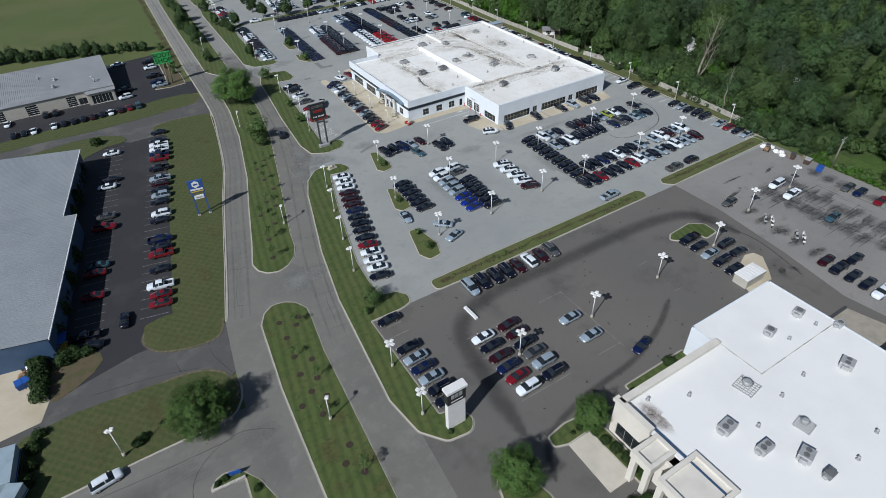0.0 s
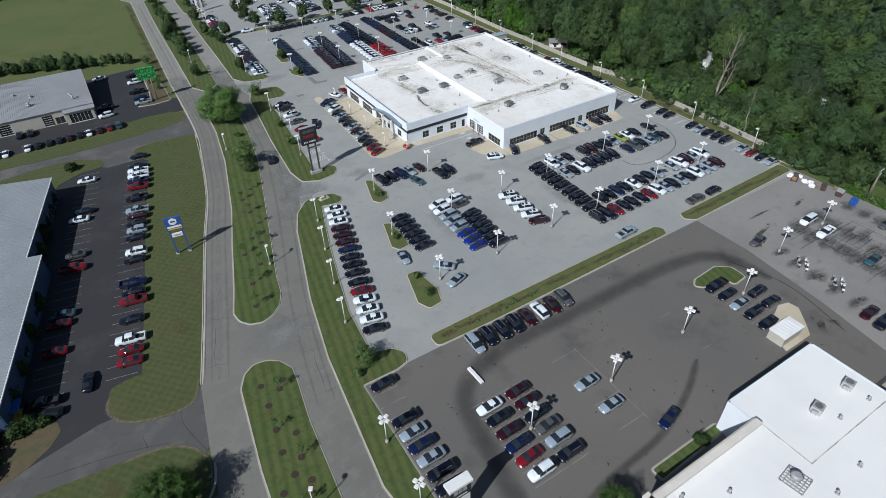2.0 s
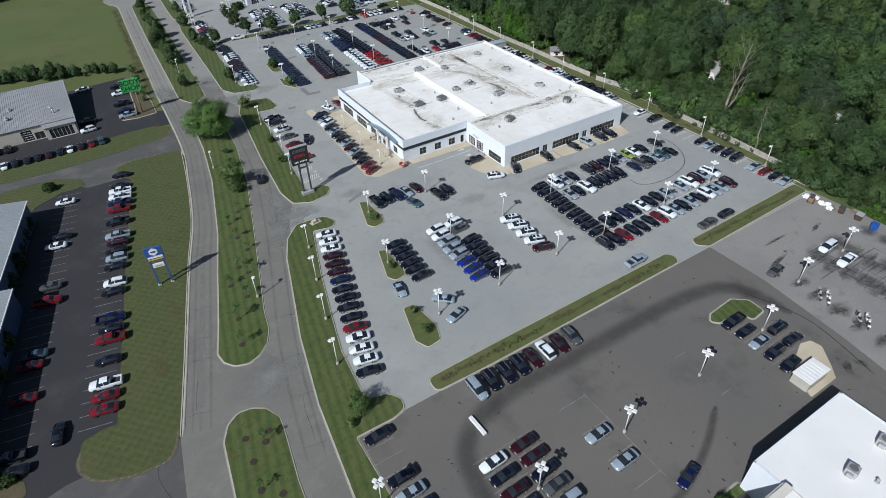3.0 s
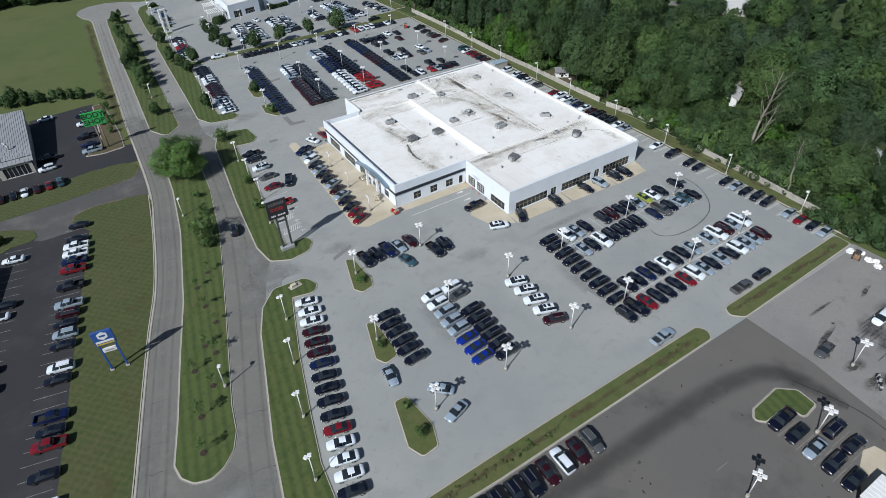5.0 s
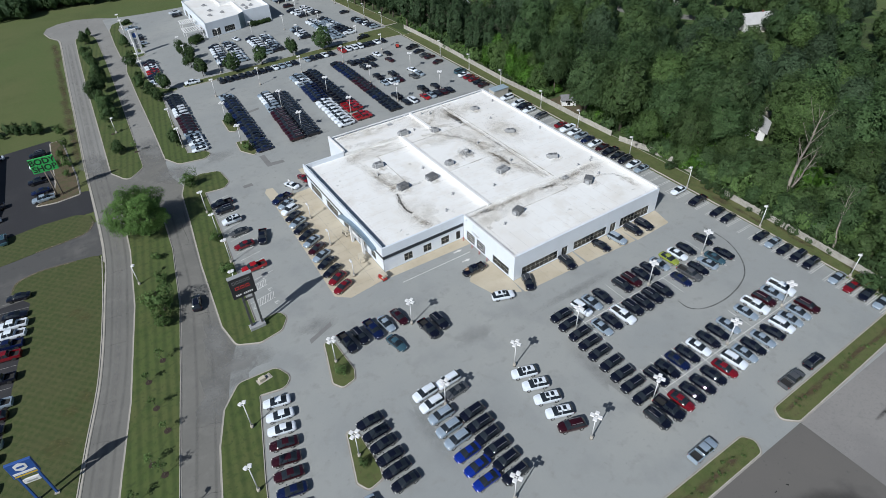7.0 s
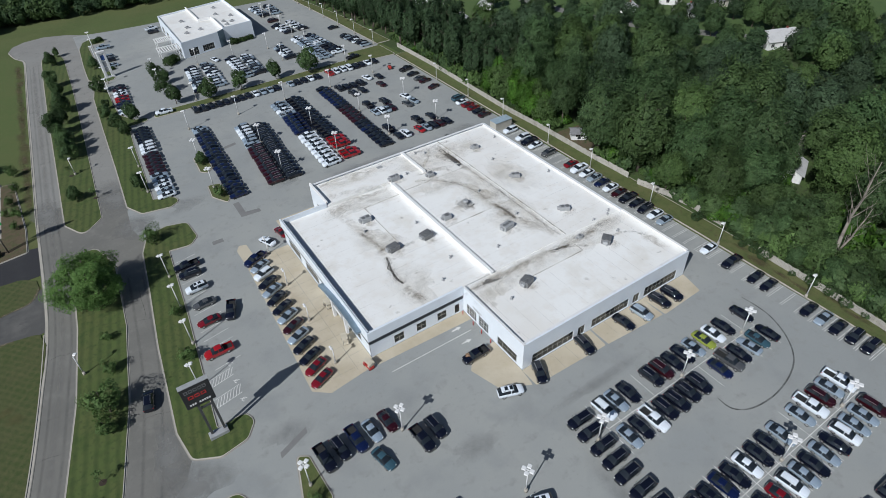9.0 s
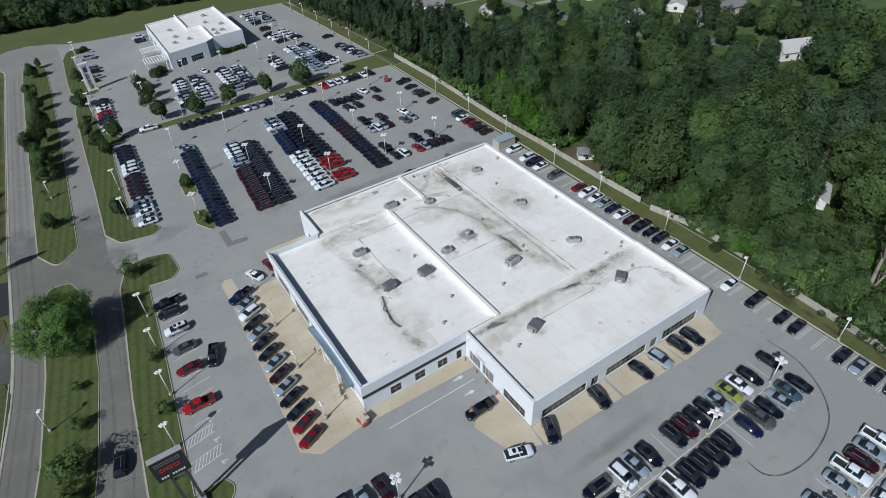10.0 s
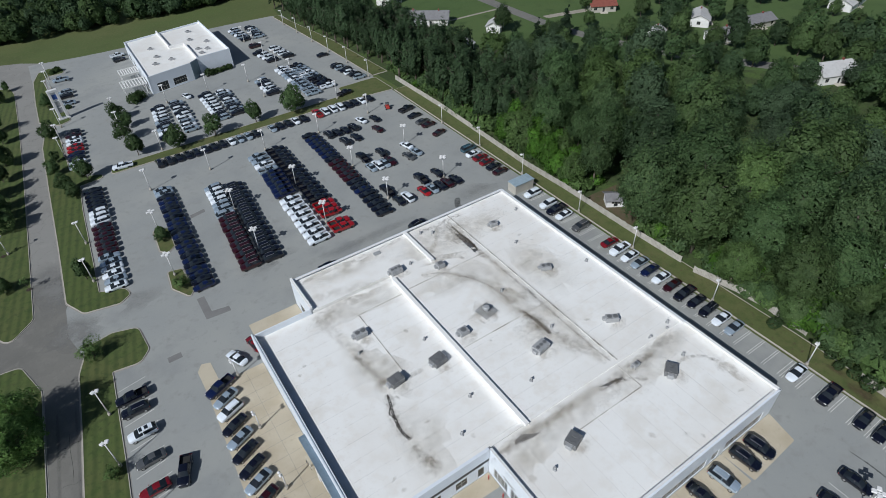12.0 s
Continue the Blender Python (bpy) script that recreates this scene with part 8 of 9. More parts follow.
clear = ((206, 142, 4.0), (201, 138.6, 3.0), (196, 135.4, 2.4), (213, 145.5, 3.0), (222, 148.5, 2.8), (231, 152, 2.6), (178, 60, 6), (187, 113, 5.5), (180, 106, 4))
def standing(x, y):
    return inside(x, y) and all((x - a) ** 2 + (y - b) ** 2 > r * r for a, b, r in clear)


def edge_ok(x, y):
    return standing(x, y) and y < 236


def stretched(kind, x, y, k, h, r, h0, r0):
    o = kind.at(x, y, k, 1.0, rnd.uniform(0, 360))
    o.scale = (r / r0, r / r0, h / h0)


# the great trees of the wood: place, height and spread
GREAT = ((173, 180, 24, 8.4), (175.5, 167.5, 24, 8.6), (182, 157, 20, 7.4), (172.4, 155.5, 14, 4.8), (187, 177, 26, 10), (189, 194, 23, 7.4), (178, 200, 18, 5), (198, 158, 22, 8.6), (194, 146.5, 24, 7.5), (178, 145.5, 17, 6), (199, 128, 26, 8), (196, 118.5, 22, 6.5), (200, 110, 14, 6), (199, 100, 16, 6.5), (176, 76, 17, 6.5), (220, 194, 18, 7.5), (216.5, 176, 20, 7.5), (193, 168, 23, 8), (204, 186, 20, 8), (187, 206, 20, 7))
taken = [(x, y) for x, y, h, r in GREAT]
for i, (x, y, h, r) in enumerate(GREAT):
    stretched(WOODTREE, x, y, (0, 3, 1, 2, 1, 4, 0, 1, 0, 3, 2, 0, 3, 5, 1, 4, 5, 2, 0, 1)[i], h, r, 20, 7)
near_spots = list(taken)
low_ground = lambda x, y: (x < 193 and 98 < y < 139) or (x < 176.5 and y < 152)
spots = [p for p in scatter(70, 168, 202, 36, 236, 8.6, edge_ok, taken) if not low_ground(*p)]
spots += [p for p in scatter(60, 166.5, 193, 36, 152, 4.6, edge_ok, taken + spots) if low_ground(*p)]
spots += scatter(26, 172.9, 180, 203, 234, 3.6, edge_ok, taken + spots)
for x, y in spots:
    if any((x - a) ** 2 + (y - b) ** 2 < (0.8 * r) ** 2 for a, b, h, r in GREAT):
        continue
    near_spots.append((x, y))
    if x < 180 and 203 < y < 234:
        stretched(SAPTREE, x, y, rnd.choice((0, 0, 1)), rnd.uniform(8, 12.5), rnd.uniform(2.8, 4.2), 10, 3.4)
    elif low_ground(x, y):
        h = rnd.uniform(5.5, 9) if x < 176.5 else rnd.uniform(6.5, 11.5)
        stretched(LOWTREE, x, y, rnd.randrange(3), h, h * rnd.uniform(0.4, 0.52), 10, 4.4)
    else:
        h = rnd.uniform(10, 19) if y > 98 else rnd.uniform(9, 17)
        stretched(WOODTREE, x, y, rnd.choice((0, 0, 1, 1, 2, 3, 4, 5)), h, h * rnd.uniform(0.3, 0.4), 20, 7)
tall_spots = scatter(132, 165.5, 194, 236, 396, 3.7, standing, near_spots)
for x, y in tall_spots:
    POPLAR.at(x, y, rnd.randrange(3), rnd.uniform(0.8, 1.2), rnd.uniform(0, 360))
near_spots = near_spots + tall_spots
far_spots = [p for p in scatter(270, 190, 345, 5, 330, 10.0, standing, near_spots) if p[0] > 200 or p[1] > 236]
FINECROWN = [leafy_crown(LEAF_WOOD, 19, 7.4, 50 + i, 4400, 0.36, 0.1, relief=0.28) for i in range(4)]
FARCROWN = [leafy_crown(LEAF_WOOD, 17, 7.0, 60 + i, 2400, 0.48, 0.1, relief=0.28) for i in range(4)]
for i, (mat, words) in enumerate(zip(LEAF_MIX + [LEAF_PALE], ("dense dark green", "mid green", "deep shaded green", "yellowish green", "pale grey-green"))):
    for shapes, spots in ((FINECROWN, [p for p in far_spots[i::5] if p[0] < 238]), (FARCROWN, [p for p in far_spots[i::5] if p[0] >= 238])):
        mass("woodland", spots, shapes, words + " broadleaf woodland canopy", 0.72 if shapes is FINECROWN else 0.55, 1.15 if shapes is FINECROWN else 0.85, mat)
# bushes and brambles under the edge of the wood, leaning over the fence
BUSH = [leafy_crown(LEAF_WOOD, 2.6, 1.8, 90 + i, 330, 0.2, 0.0) for i in range(2)]
for i, mat in enumerate((LEAF_WOOD, LEAF_MIX[1], LEAF_BRIGHT)):
    deep = scatter(34 if i < 2 else 22, 174, 199, 86, 160, 3.2, inside, [])
    mass("undergrowth", deep, BUSH, ("dark green", "mid green", "bright green")[i] + " saplings and brush inside the wood", 1.2, 2.4, mat)
    spots = scatter(80 if i < 2 else 26, 172.9, 179 if i < 2 else 181, 84, 300, 2.2, inside, [])
    mass("undergrowth", spots, BUSH, ("dark green", "mid green", "bright green")[i] + " bushes under the edge of the wood", 0.7, 2.0, mat)
front = scatter(46, 169.6, 172.4, 84, 144, 1.9, lambda x, y: math.sin(y * 0.35) + math.sin(y * 0.13) > -0.7, [])
mass("undergrowth", front, BUSH, "dark green bushes growing over a fence", 0.5, 1.1, LEAF_WOOD)
edge_bush = scatter(70, 165.6, 182, 63, 90, 1.9, lambda x, y: x > 165.6 + max(0, 68 - y) * 1.8, [])
mass("undergrowth", edge_bush, BUSH, "dark green brush at the corner of the wood", 0.6, 1.6, LEAF_MIX[0])
for x, y in scatter(34, 169, 200, 14, 58, 5.0, lambda x, y: (x - 173) ** 2 + (y - 55) ** 2 > 60, near_spots):
    h = rnd.uniform(5, 9) if x < 178 else rnd.uniform(8, 14)
    stretched(LOWTREE, x, y, rnd.randrange(3), h, h * rnd.uniform(0.36, 0.48), 10, 4.4)
edge_bush = scatter(70, 167.5, 190, 14, 62, 2.4, lambda x, y: (x - 173) ** 2 + (y - 55) ** 2 > 50 and x > 168.5, [])
mass("undergrowth", edge_bush, BUSH, "mid green brush along a grass verge", 0.9, 2.0, LEAF_MIX[1])
weeds = scatter(60, 164.4, 172, 34, 66, 1.3, lambda x, y: x < 167 + 2.5 * math.sin(y * 0.5), [])
mass("undergrowth", weeds, BUSH, "bright rough weeds along the edge of an old lot", 0.25, 0.6, LEAF_BRIGHT)
weeds = scatter(34, 164.6, 170, 34, 66, 1.6, lambda x, y: True, [])
mass("undergrowth", weeds, BUSH, "mid green weeds along the edge of an old lot", 0.3, 0.75, LEAF_STREET)
# leaning dead trees
def dead_tree(base, top, r, seed):
    rd = random.Random(seed)
    bm = bmesh.new()
    a, b = Vector(base), Vector(top)
    n = 6
    pts = [a.lerp(b, i / n) + Vector((rd.uniform(-.45, .45), rd.uniform(-.45, .45), 0)) * (i > 0) for i in range(n + 1)]
    for i in range(n):
        add_tube(bm, pts[i], pts[i + 1], r * (1 - 0.85 * i / n), r * (1 - 0.85 * (i + 1) / n), 8)
    for k in range(12):
        f = 0.4 + 0.045 * k
        p = a.lerp(b, f)
        d = (b - a).normalized()
        out = d.orthogonal()
        out.rotate(Matrix.Rotation(k * 2.3, 3, d))
        l = (b - a).length * rd.uniform(0.14, 0.26)
        q = p + (d * 0.9 + out * 0.45) * l
        add_tube(bm, p, q, r * 0.36 * (1.1 - f), r * 0.05, 6)
        for j in range(3):
            w = p.lerp(q, 0.5 + 0.2 * j)
            add_tube(bm, w, w + (d * rd.uniform(0.2, 0.8) + out.cross(d) * rd.uniform(-0.8, 0.8)) * l * 0.45, r * 0.05, r * 0.02, 5)
    return tagged(part("dead_tree", bm, DEADWOOD), label="bare grey dead tree leaning above the wood", category="tree", group="dead trees")


dead_tree((177, 116.3, -0.1), (187.5, 119.2, 22), 0.5, 4)
dead_tree((178.5, 117.2, -0.1), (183.5, 115, 14), 0.36, 8)
dead_tree((170.8, 99.4, -0.1), (177.5, 103, 12.2), 0.24, 6)
dead_tree((184, 92, -0.1), (188, 93.6, 13), 0.17, 9)
dead_tree((181, 168, -0.1), (183, 170, 13), 0.3, 12)

# woods behind the northern meadow, and the hedge behind the body shop
NORTHCROWN = [leafy_crown(LEAF_WOOD, 8, 3.8, 150 + i, 460, 0.46, 0.0) for i in range(3)]
for i in range(3):
    north_spots = scatter(110, -40, 160, 418, 480, 4.2, lambda x, y: y > 422 + 2 * math.sin(x * 0.13) and (y < 440 or rnd.random() < 0.7), [])
    mass("woodland", north_spots, NORTHCROWN, ("dark", "mid", "yellowish")[i] + " green scrubby woodland behind a meadow", 0.8, 1.5, (LEAF_MIX[2], LEAF_MIX[0], LEAF_MIX[3])[i])
HEDGE = Tree("hedge_tree", "small dense tree in a field hedge", "tree", "trees of the field hedge", [big_tree(50 + i, 5.5, 2.5, 1100, 0.22, LEAF_WOOD, 0.02) for i in range(2)])
for i in range(44):
    f = i / 43
    HEDGE.at(-36 + 62 * f + rnd.uniform(-1.2, 1.2), 301 - 23 * f + rnd.uniform(-2.2, 2.2), i, rnd.uniform(0.4, 1.25) * (0.75 if f > 0.8 else 1), rnd.uniform(0, 360))
for x, y, s in ((31.5, 262, 0.5), (30, 255, 0.5), (31, 248, 0.55), (30.2, 242, 0.4), (31.4, 272, 0.6), (28.6, 250, 0.4)):
    STREET.at(x, y, 0, s * 1.4, rnd.uniform(0, 360))
# village gardens beyond the wood
for i, (x, y, s) in enumerate(((229.7, 303, 1.0), (245, 282, 1.0), (229, 281, 0.9), (222, 286, 0.8), (237, 279, 0.8))):
    PINE.at(x, y, 0, s, i * 70) if i in (1, 2, 3) else WOODTREE.at(x, y, i, s * 0.6, i * 50)
GARDEN = Tree("garden_tree", "leafy green garden tree in a village", "tree", "garden trees of the village", [big_tree(60 + i, 12, 4.6, 1650, 0.38, m, 0.08) for i, m in enumerate((LEAF_MIX[0], LEAF_MIX[3], LEAF_MIX[2]))])
for i, (x, y, h) in enumerate(((240, 254.5, 13), (245, 247, 11), (281, 261, 14), (258, 240, 12), (277, 237, 11), (300, 244, 12), (275, 219, 12), (296, 215, 14), (312, 202, 15), (241, 236, 12), (285, 226, 12), (266, 229, 10), (305, 222, 12), (322, 210, 13), (262, 250, 9), (304, 256, 11), (279, 254, 12), (285, 233, 13), (310, 220, 14), (297, 206.5, 14), (313, 210, 13), (317, 199, 17), (303.5, 187, 18), (292, 186, 15), (284, 178, 15))):
    GARDEN.at(x, y, i, h / 12, i * 47)
garden = scatter(64, 205, 370, 225, 400, 9.5, lambda x, y: not inside(x, y) and x > 205 and abs(x - 251) > 6 and not (198 < x < 242 and 294 < y < 345) and not (268 < x < 302 and 190 < y < 206) and y < 520 - x * 0.55 and not (283 < x < 316 and 228 < y < 258) and (y < 285 or rnd.random() < 0.12), near_spots)
for i, (x, y) in enumerate(garden):
    GARDEN.at(x, y, i, rnd.uniform(0.6, 1.0), rnd.uniform(0, 360))

# ---- village beyond the wood ----
surface("lawn_village", rounded([(178, 398), (196, 300), (205, 262), (240, 225), (330, 190), (520, 190), (520, 560), (178, 560)], 6), -0.05, GRASSVILLAGE, "bright mown lawns between village houses", "lawn")
surface("road_village", rounded([(247.5, 420), (246.6, 330), (247, 300), (251, 272), (262, 240), (300, 180), (306, 182), (268, 243), (256, 274), (252.5, 300), (252.4, 330), (254, 420)], 4), -0.03, ROAD, "pale village road between lawns", "road")


def house(x, y, rot, w, d, h, rise, wall, roof, label, porch=True):
    """A gabled house: walls with openings, an overhanging roof, chimney, door and windows."""
    o = empty("house", pose(x, y, 0, 0, 0, rot), label=label, category="house", group="village houses")
    for a, b, ops in (((-w / 2, -d / 2), (w / 2, -d / 2), [(1.2, 2.6, 0.9, 2.2, 2, 1), (w / 2 - 0.5, w / 2 + 0.5, 0.1, 2.1, 1, 1, "door"), (w - 2.6, w - 1.2, 0.9, 2.2, 2, 1)]),
                      ((w / 2, -d / 2), (w / 2, d / 2), [(d / 2 - 0.7, d / 2 + 0.7, 0.9, 2.2, 2, 1)]),
                      ((w / 2, d / 2), (-w / 2, d / 2), [(1.2, 2.6, 0.9, 2.2, 2, 1), (w - 2.6, w - 1.2, 0.9, 2.2, 2, 1)]),
                      ((-w / 2, d / 2), (-w / 2, -d / 2), [(d / 2 - 0.7, d / 2 + 0.7, 0.9, 2.2, 2, 1)])):
        facade(o, a, b, -0.1, h, wall, ops, 0.2)
    bm = bmesh.new()
    e = 0.5
    lo, hi = h - 0.1, h + rise
    ring = [[bm.verts.new((sx, sy, z)) for sy, z in ((-d / 2 - e, lo), (0, hi), (d / 2 + e, lo), (d / 2 + e, lo - 0.18), (0, hi - 0.2), (-d / 2 - e, lo - 0.18))] for sx in (-w / 2 - e, w / 2 + e)]
    for i in range(6):
        j = (i + 1) % 6
        bm.faces.new((ring[0][i], ring[0][j], ring[1][j], ring[1][i]))
    for r in ring:
        bm.faces.new((r[0], r[1], r[4], r[5]))
        bm.faces.new((r[1], r[2], r[3], r[4]))
    bmesh.ops.recalc_face_normals(bm, faces=bm.faces)
    part("roof", bm, roof, o)
    for sx in (-w / 2 + 0.1, w / 2 - 0.1):
        bm = bmesh.new()
        vs = [bm.verts.new((sx, -d / 2, h)), bm.verts.new((sx, d / 2, h)), bm.verts.new((sx, 0, hi - 0.25))]
        bm.faces.new(vs)
        part("gable", bm, wall, o)
    part("chimney", box(w * 0.2, w * 0.2 + 0.6, -0.3, 0.3, h, hi + 0.6), BRICKRED, o)
    if porch:
        part("porch", box(-1.6, 1.6, -d / 2 - 1.8, -d / 2, -0.1, 0.25), WALKWAY, o)
    return o


house(213, 331, -38, 15, 8, 2.9, 2.4, SIDING, SHINGLE, "white single-storey house with a grey shingle roof")
house(207.5, 337, 52, 6, 5.5, 2.8, 1.8, SIDING, SHINGLE, "white garage with a grey shingle roof", False)
house(228.5, 306.4, 40, 7, 6, 2.6, 2.0, SIDING, PALEROOF, "small white outbuilding with a pale pyramid roof", False)
house(203.5, 295, 30, 10, 6, 2.8, 1.8, BEIGEWALL, PALEROOF, "grey garden barn with a pale metal roof", False)
house(286, 198, -22, 13, 9, 3.2, 3.0, SIDING, PALEROOF, "white house with a pale roof at the edge of the wood")
house(312, 243, -10, 14, 8, 2.6, 1.8, BEIGEWALL, SHINGLE, "low beige house with a long grey roof")
house(298, 259, 35, 11, 8, 3.0, 2.0, SIDING, PALEROOF, "white house with a pale roof among trees")
house(288, 242, -15, 9, 7, 3.0, 2.0, SIDING, SHINGLE, "small house with a dark grey roof among trees")
house(363, 233, 10, 20, 9, 3.0, 2.0, SIDING, PALEROOF, "long white house with a pale roof")
house(212, 366, 20, 9, 8, 5.4, 2.0, SIDING, SHINGLE, "tall white farmhouse behind a lawn")
house(280, 296, -30, 11, 7, 2.8, 1.8, BEIGEWALL, BRICKRED, "low house with a brown roof beside a drive")
house(270, 258, 25, 7, 6, 3.0, 2.0, SIDING, PALEROOF, "white cottage hidden among trees", False)
house(206, 142.2, 25, 8, 5.4, 2.6, 1.6, SIDING, PALEROOF, "white cottage hidden in the wood", False)
house(202, 96, 60, 8, 7, 3.0, 2.2, SIDING, PALEROOF, "pale house half hidden by trees")
surface("drive_wood", rounded([(211, 143.5), (211, 146), (222, 149.8), (232, 153.6), (233, 151), (222.6, 147.2)], 0.8), -0.02, GRAVEL, "pale gravel drive among trees", "road")
# shed and yard behind the fence
house(176, 190.8, -35, 4.6, 3.4, 2.2, 1.0, SIGNWHITE, SHINGLE, "pale blue garden shed behind a fence", False)
house(183.5, 188.6, -35, 4.4, 3.6, 2.3, 1.0, CREAM, PALEROOF, "cream garden shed behind a fence", False)
surface("yard", rounded([(172, 182), (172, 197), (186, 196), (188, 184), (180, 181)], 2), -0.02, BED, "bare brown back yard with thin grass", "ground")
for pts in ([(255, 303), (255, 306.6), (267, 304), (276, 301.5), (275, 298), (266, 300.4)], [(219, 327.6), (219, 329), (248, 327.4), (248, 326)]):
    surface("drive_village", rounded(pts, 0.5), -0.028, GRAVEL, "pale gravel driveway to a house", "road")

# ---- worn patches, cracks and stains on the ground ----
wear = empty("ground_wear", label="cracks, stains and worn lanes in the asphalt", category="road wear", kind="structure")
west = WL[4:15]
rnd = random.Random(77)


def along(pts, off):
    out = []
    for i, p in enumerate(pts):
        a, b = Vector(pts[max(0, i - 1)]), Vector(pts[min(len(pts) - 1, i + 1)])
        u = (b - a).normalized()
        out.append((p[0] + u.y * off, p[1] - u.x * off))
    return out


for off, w, mat in ((3.2, 2.0, PALEWEAR), (4.9, 0.9, WEAR), (1.9, 0.8, WEAR)):
    ribbon("worn_lane", spline(along(west, off), 60), w, -0.008, mat, wear)


def kerb_run(pts):
    """A raised kerb, 0.2 m wide, swept along a line."""
    line = spline(pts, 90)
    bm = bmesh.new()
    last = None
    for k, p in enumerate(line):
        a, b = Vector(line[max(k - 1, 0)]), Vector(line[min(k + 1, len(line) - 1)])
        u = (b - a).normalized()
        ring = [bm.verts.new((p[0] - u.y * d, p[1] + u.x * d, z)) for d, z in ((-0.1, -0.1), (-0.09, 0.085), (0.1, 0.09), (0.11, -0.1))]
        if last:
            for i in range(3):
                bm.faces.new((last[i], ring[i], ring[i + 1], last[i + 1]))
        last = ring
    bmesh.ops.recalc_face_normals(bm, faces=bm.faces)
    return bm


for run in (WL[4:10] + [(32.4, 196.4)], [(34.5, 232)] + WL[11:15]):
    tagged(part("kerb", kerb_run(along(run, 0.0)), CONCRETE), label="pale concrete kerb along the boulevard", category="kerb", kind="structure")
kerb_line = along(WL[4:18], 0.25)
ribbon("gutter", spline(kerb_line, 160), 0.5, -0.006, CONCRETE, wear)
ribbon("gutter", spline([(-34, 69.8), (-13.6, 70.2), (-5.3, 70.2), (2.8, 70.2), (5.9, 72.8), (7, 76.7)], 60), 0.4, 0.056, CONCRETE, wear)
ribbon("gutter_joint", spline(along(WL[4:18], 0.68), 160), 0.09, -0.004, CRACK, wear)
east = [(24.6, 78), (27.6, 95), (30.5, 108), (36, 128), (40.5, 145), (46, 170), (48.4, 190), (49.8, 205)]
for off, w, mat in ((0.6, 0.9, WEAR), (3.6, 0.8, WEAR)):
    ribbon("worn_lane", spline(along(east, off), 60), w, -0.008, mat, wear)
for base, n in ((west, 15), (east, 11)):
    line = spline(base, 120)
    for k in range(n):
        i = int(len(line) * (k + rnd.random() * 0.6) / n)
        i = max(1, min(len(line) - 2, i))
        a, b = Vector(line[i - 1]), Vector(line[i + 1])
        u = (b - a).normalized()
        p = Vector(line[i])
        s = Vector((u.y, -u.x))
        q = [tuple(p + s * (0.8 + j * 1.05) + u * rnd.uniform(-0.25, 0.25)) for j in range(5)]
        ribbon("crack", spline(q, 12), rnd.uniform(0.04, 0.07), -0.005, CRACK, wear)
        if k % 9 == 0:
            q = [tuple(p + s * (2.5 + rnd.uniform(-.2, .2)) + u * j * 3.5) for j in range(4)]
            ribbon("crack", spline(q, 12), 0.07, -0.005, CRACK, wear)
for pts in ([(-30, 68), (-12, 66.5), (4, 66)], [(-6, 54), (-5.2, 61), (-1.5, 65), (4, 66.5), (9, 64)], [(2, 84.5), (-6, 87), (-17, 89)], [(-2, 88.4), (-1.6, 85.5)], [(6.4, 95), (4.4, 88), (6.8, 79)]):
    ribbon("crack", spline(pts, 24), 0.1, -0.004, CRACK, wear)
for x, y, rx, ry, rot, mat in ((-4, 64, 14, 4.5, 8, WEARSPOT), (-16, 63, 12, 5, 0, WEARSPOT), (7, 62, 5, 9, 0, WEARSPOT), (4.5, 88, 3.4, 2.2, 0, WEARSPOT), (-6, 89.5, 6, 1.8, 8, WEARSPOT), (27, 97, 4, 8, 0, WEARSPOT), (-20, 58, 14, 7, 0, WEARSPOT)):
    blotch(x, y, 0.003, rx, ry, rot, mat, "stain", wear, int(x * 7 + y))
for k, (x, y, rx, ry, rot) in enumerate(((48.4, 145.4, 6, 7, 0), (47.5, 152, 4, 8, -8), (56, 225, 8, 5, 0), (25, 98, 9, 5, 0), (43, 139, 4, 7, -15), (54, 244, 6, 9, 0), (38, 244, 5, 9, 0))):
    blotch(x, y, 0.0035 + 0.0004 * k, rx, ry, rot, PALESPOT, "stain", wear, 700 + k)
# leaves and scraps blown over the lots
bm = bmesh.new()
for k in range(80):
    x, y = rnd.uniform(42, 118), rnd.uniform(36, 77)
    a, s, l = rnd.uniform(0, 6.28), rnd.uniform(0.05, 0.14), rnd.uniform(0.12, 0.4)
    u, v = Vector((math.cos(a), math.sin(a))) * l, Vector((-math.sin(a), math.cos(a))) * s
    sheet([(x - u.x - v.x, y - u.y - v.y), (x + u.x * 0.6 - v.x, y + u.y * 0.6 - v.y), (x + u.x, y + u.y), (x - u.x * 0.5 + v.x, y - u.y * 0.5 + v.y)], 0.03, None, 0, bm)
tagged(part("scraps", bm, RUBBER), label="dark scraps and leaves on the asphalt", category="litter", kind="stuff")
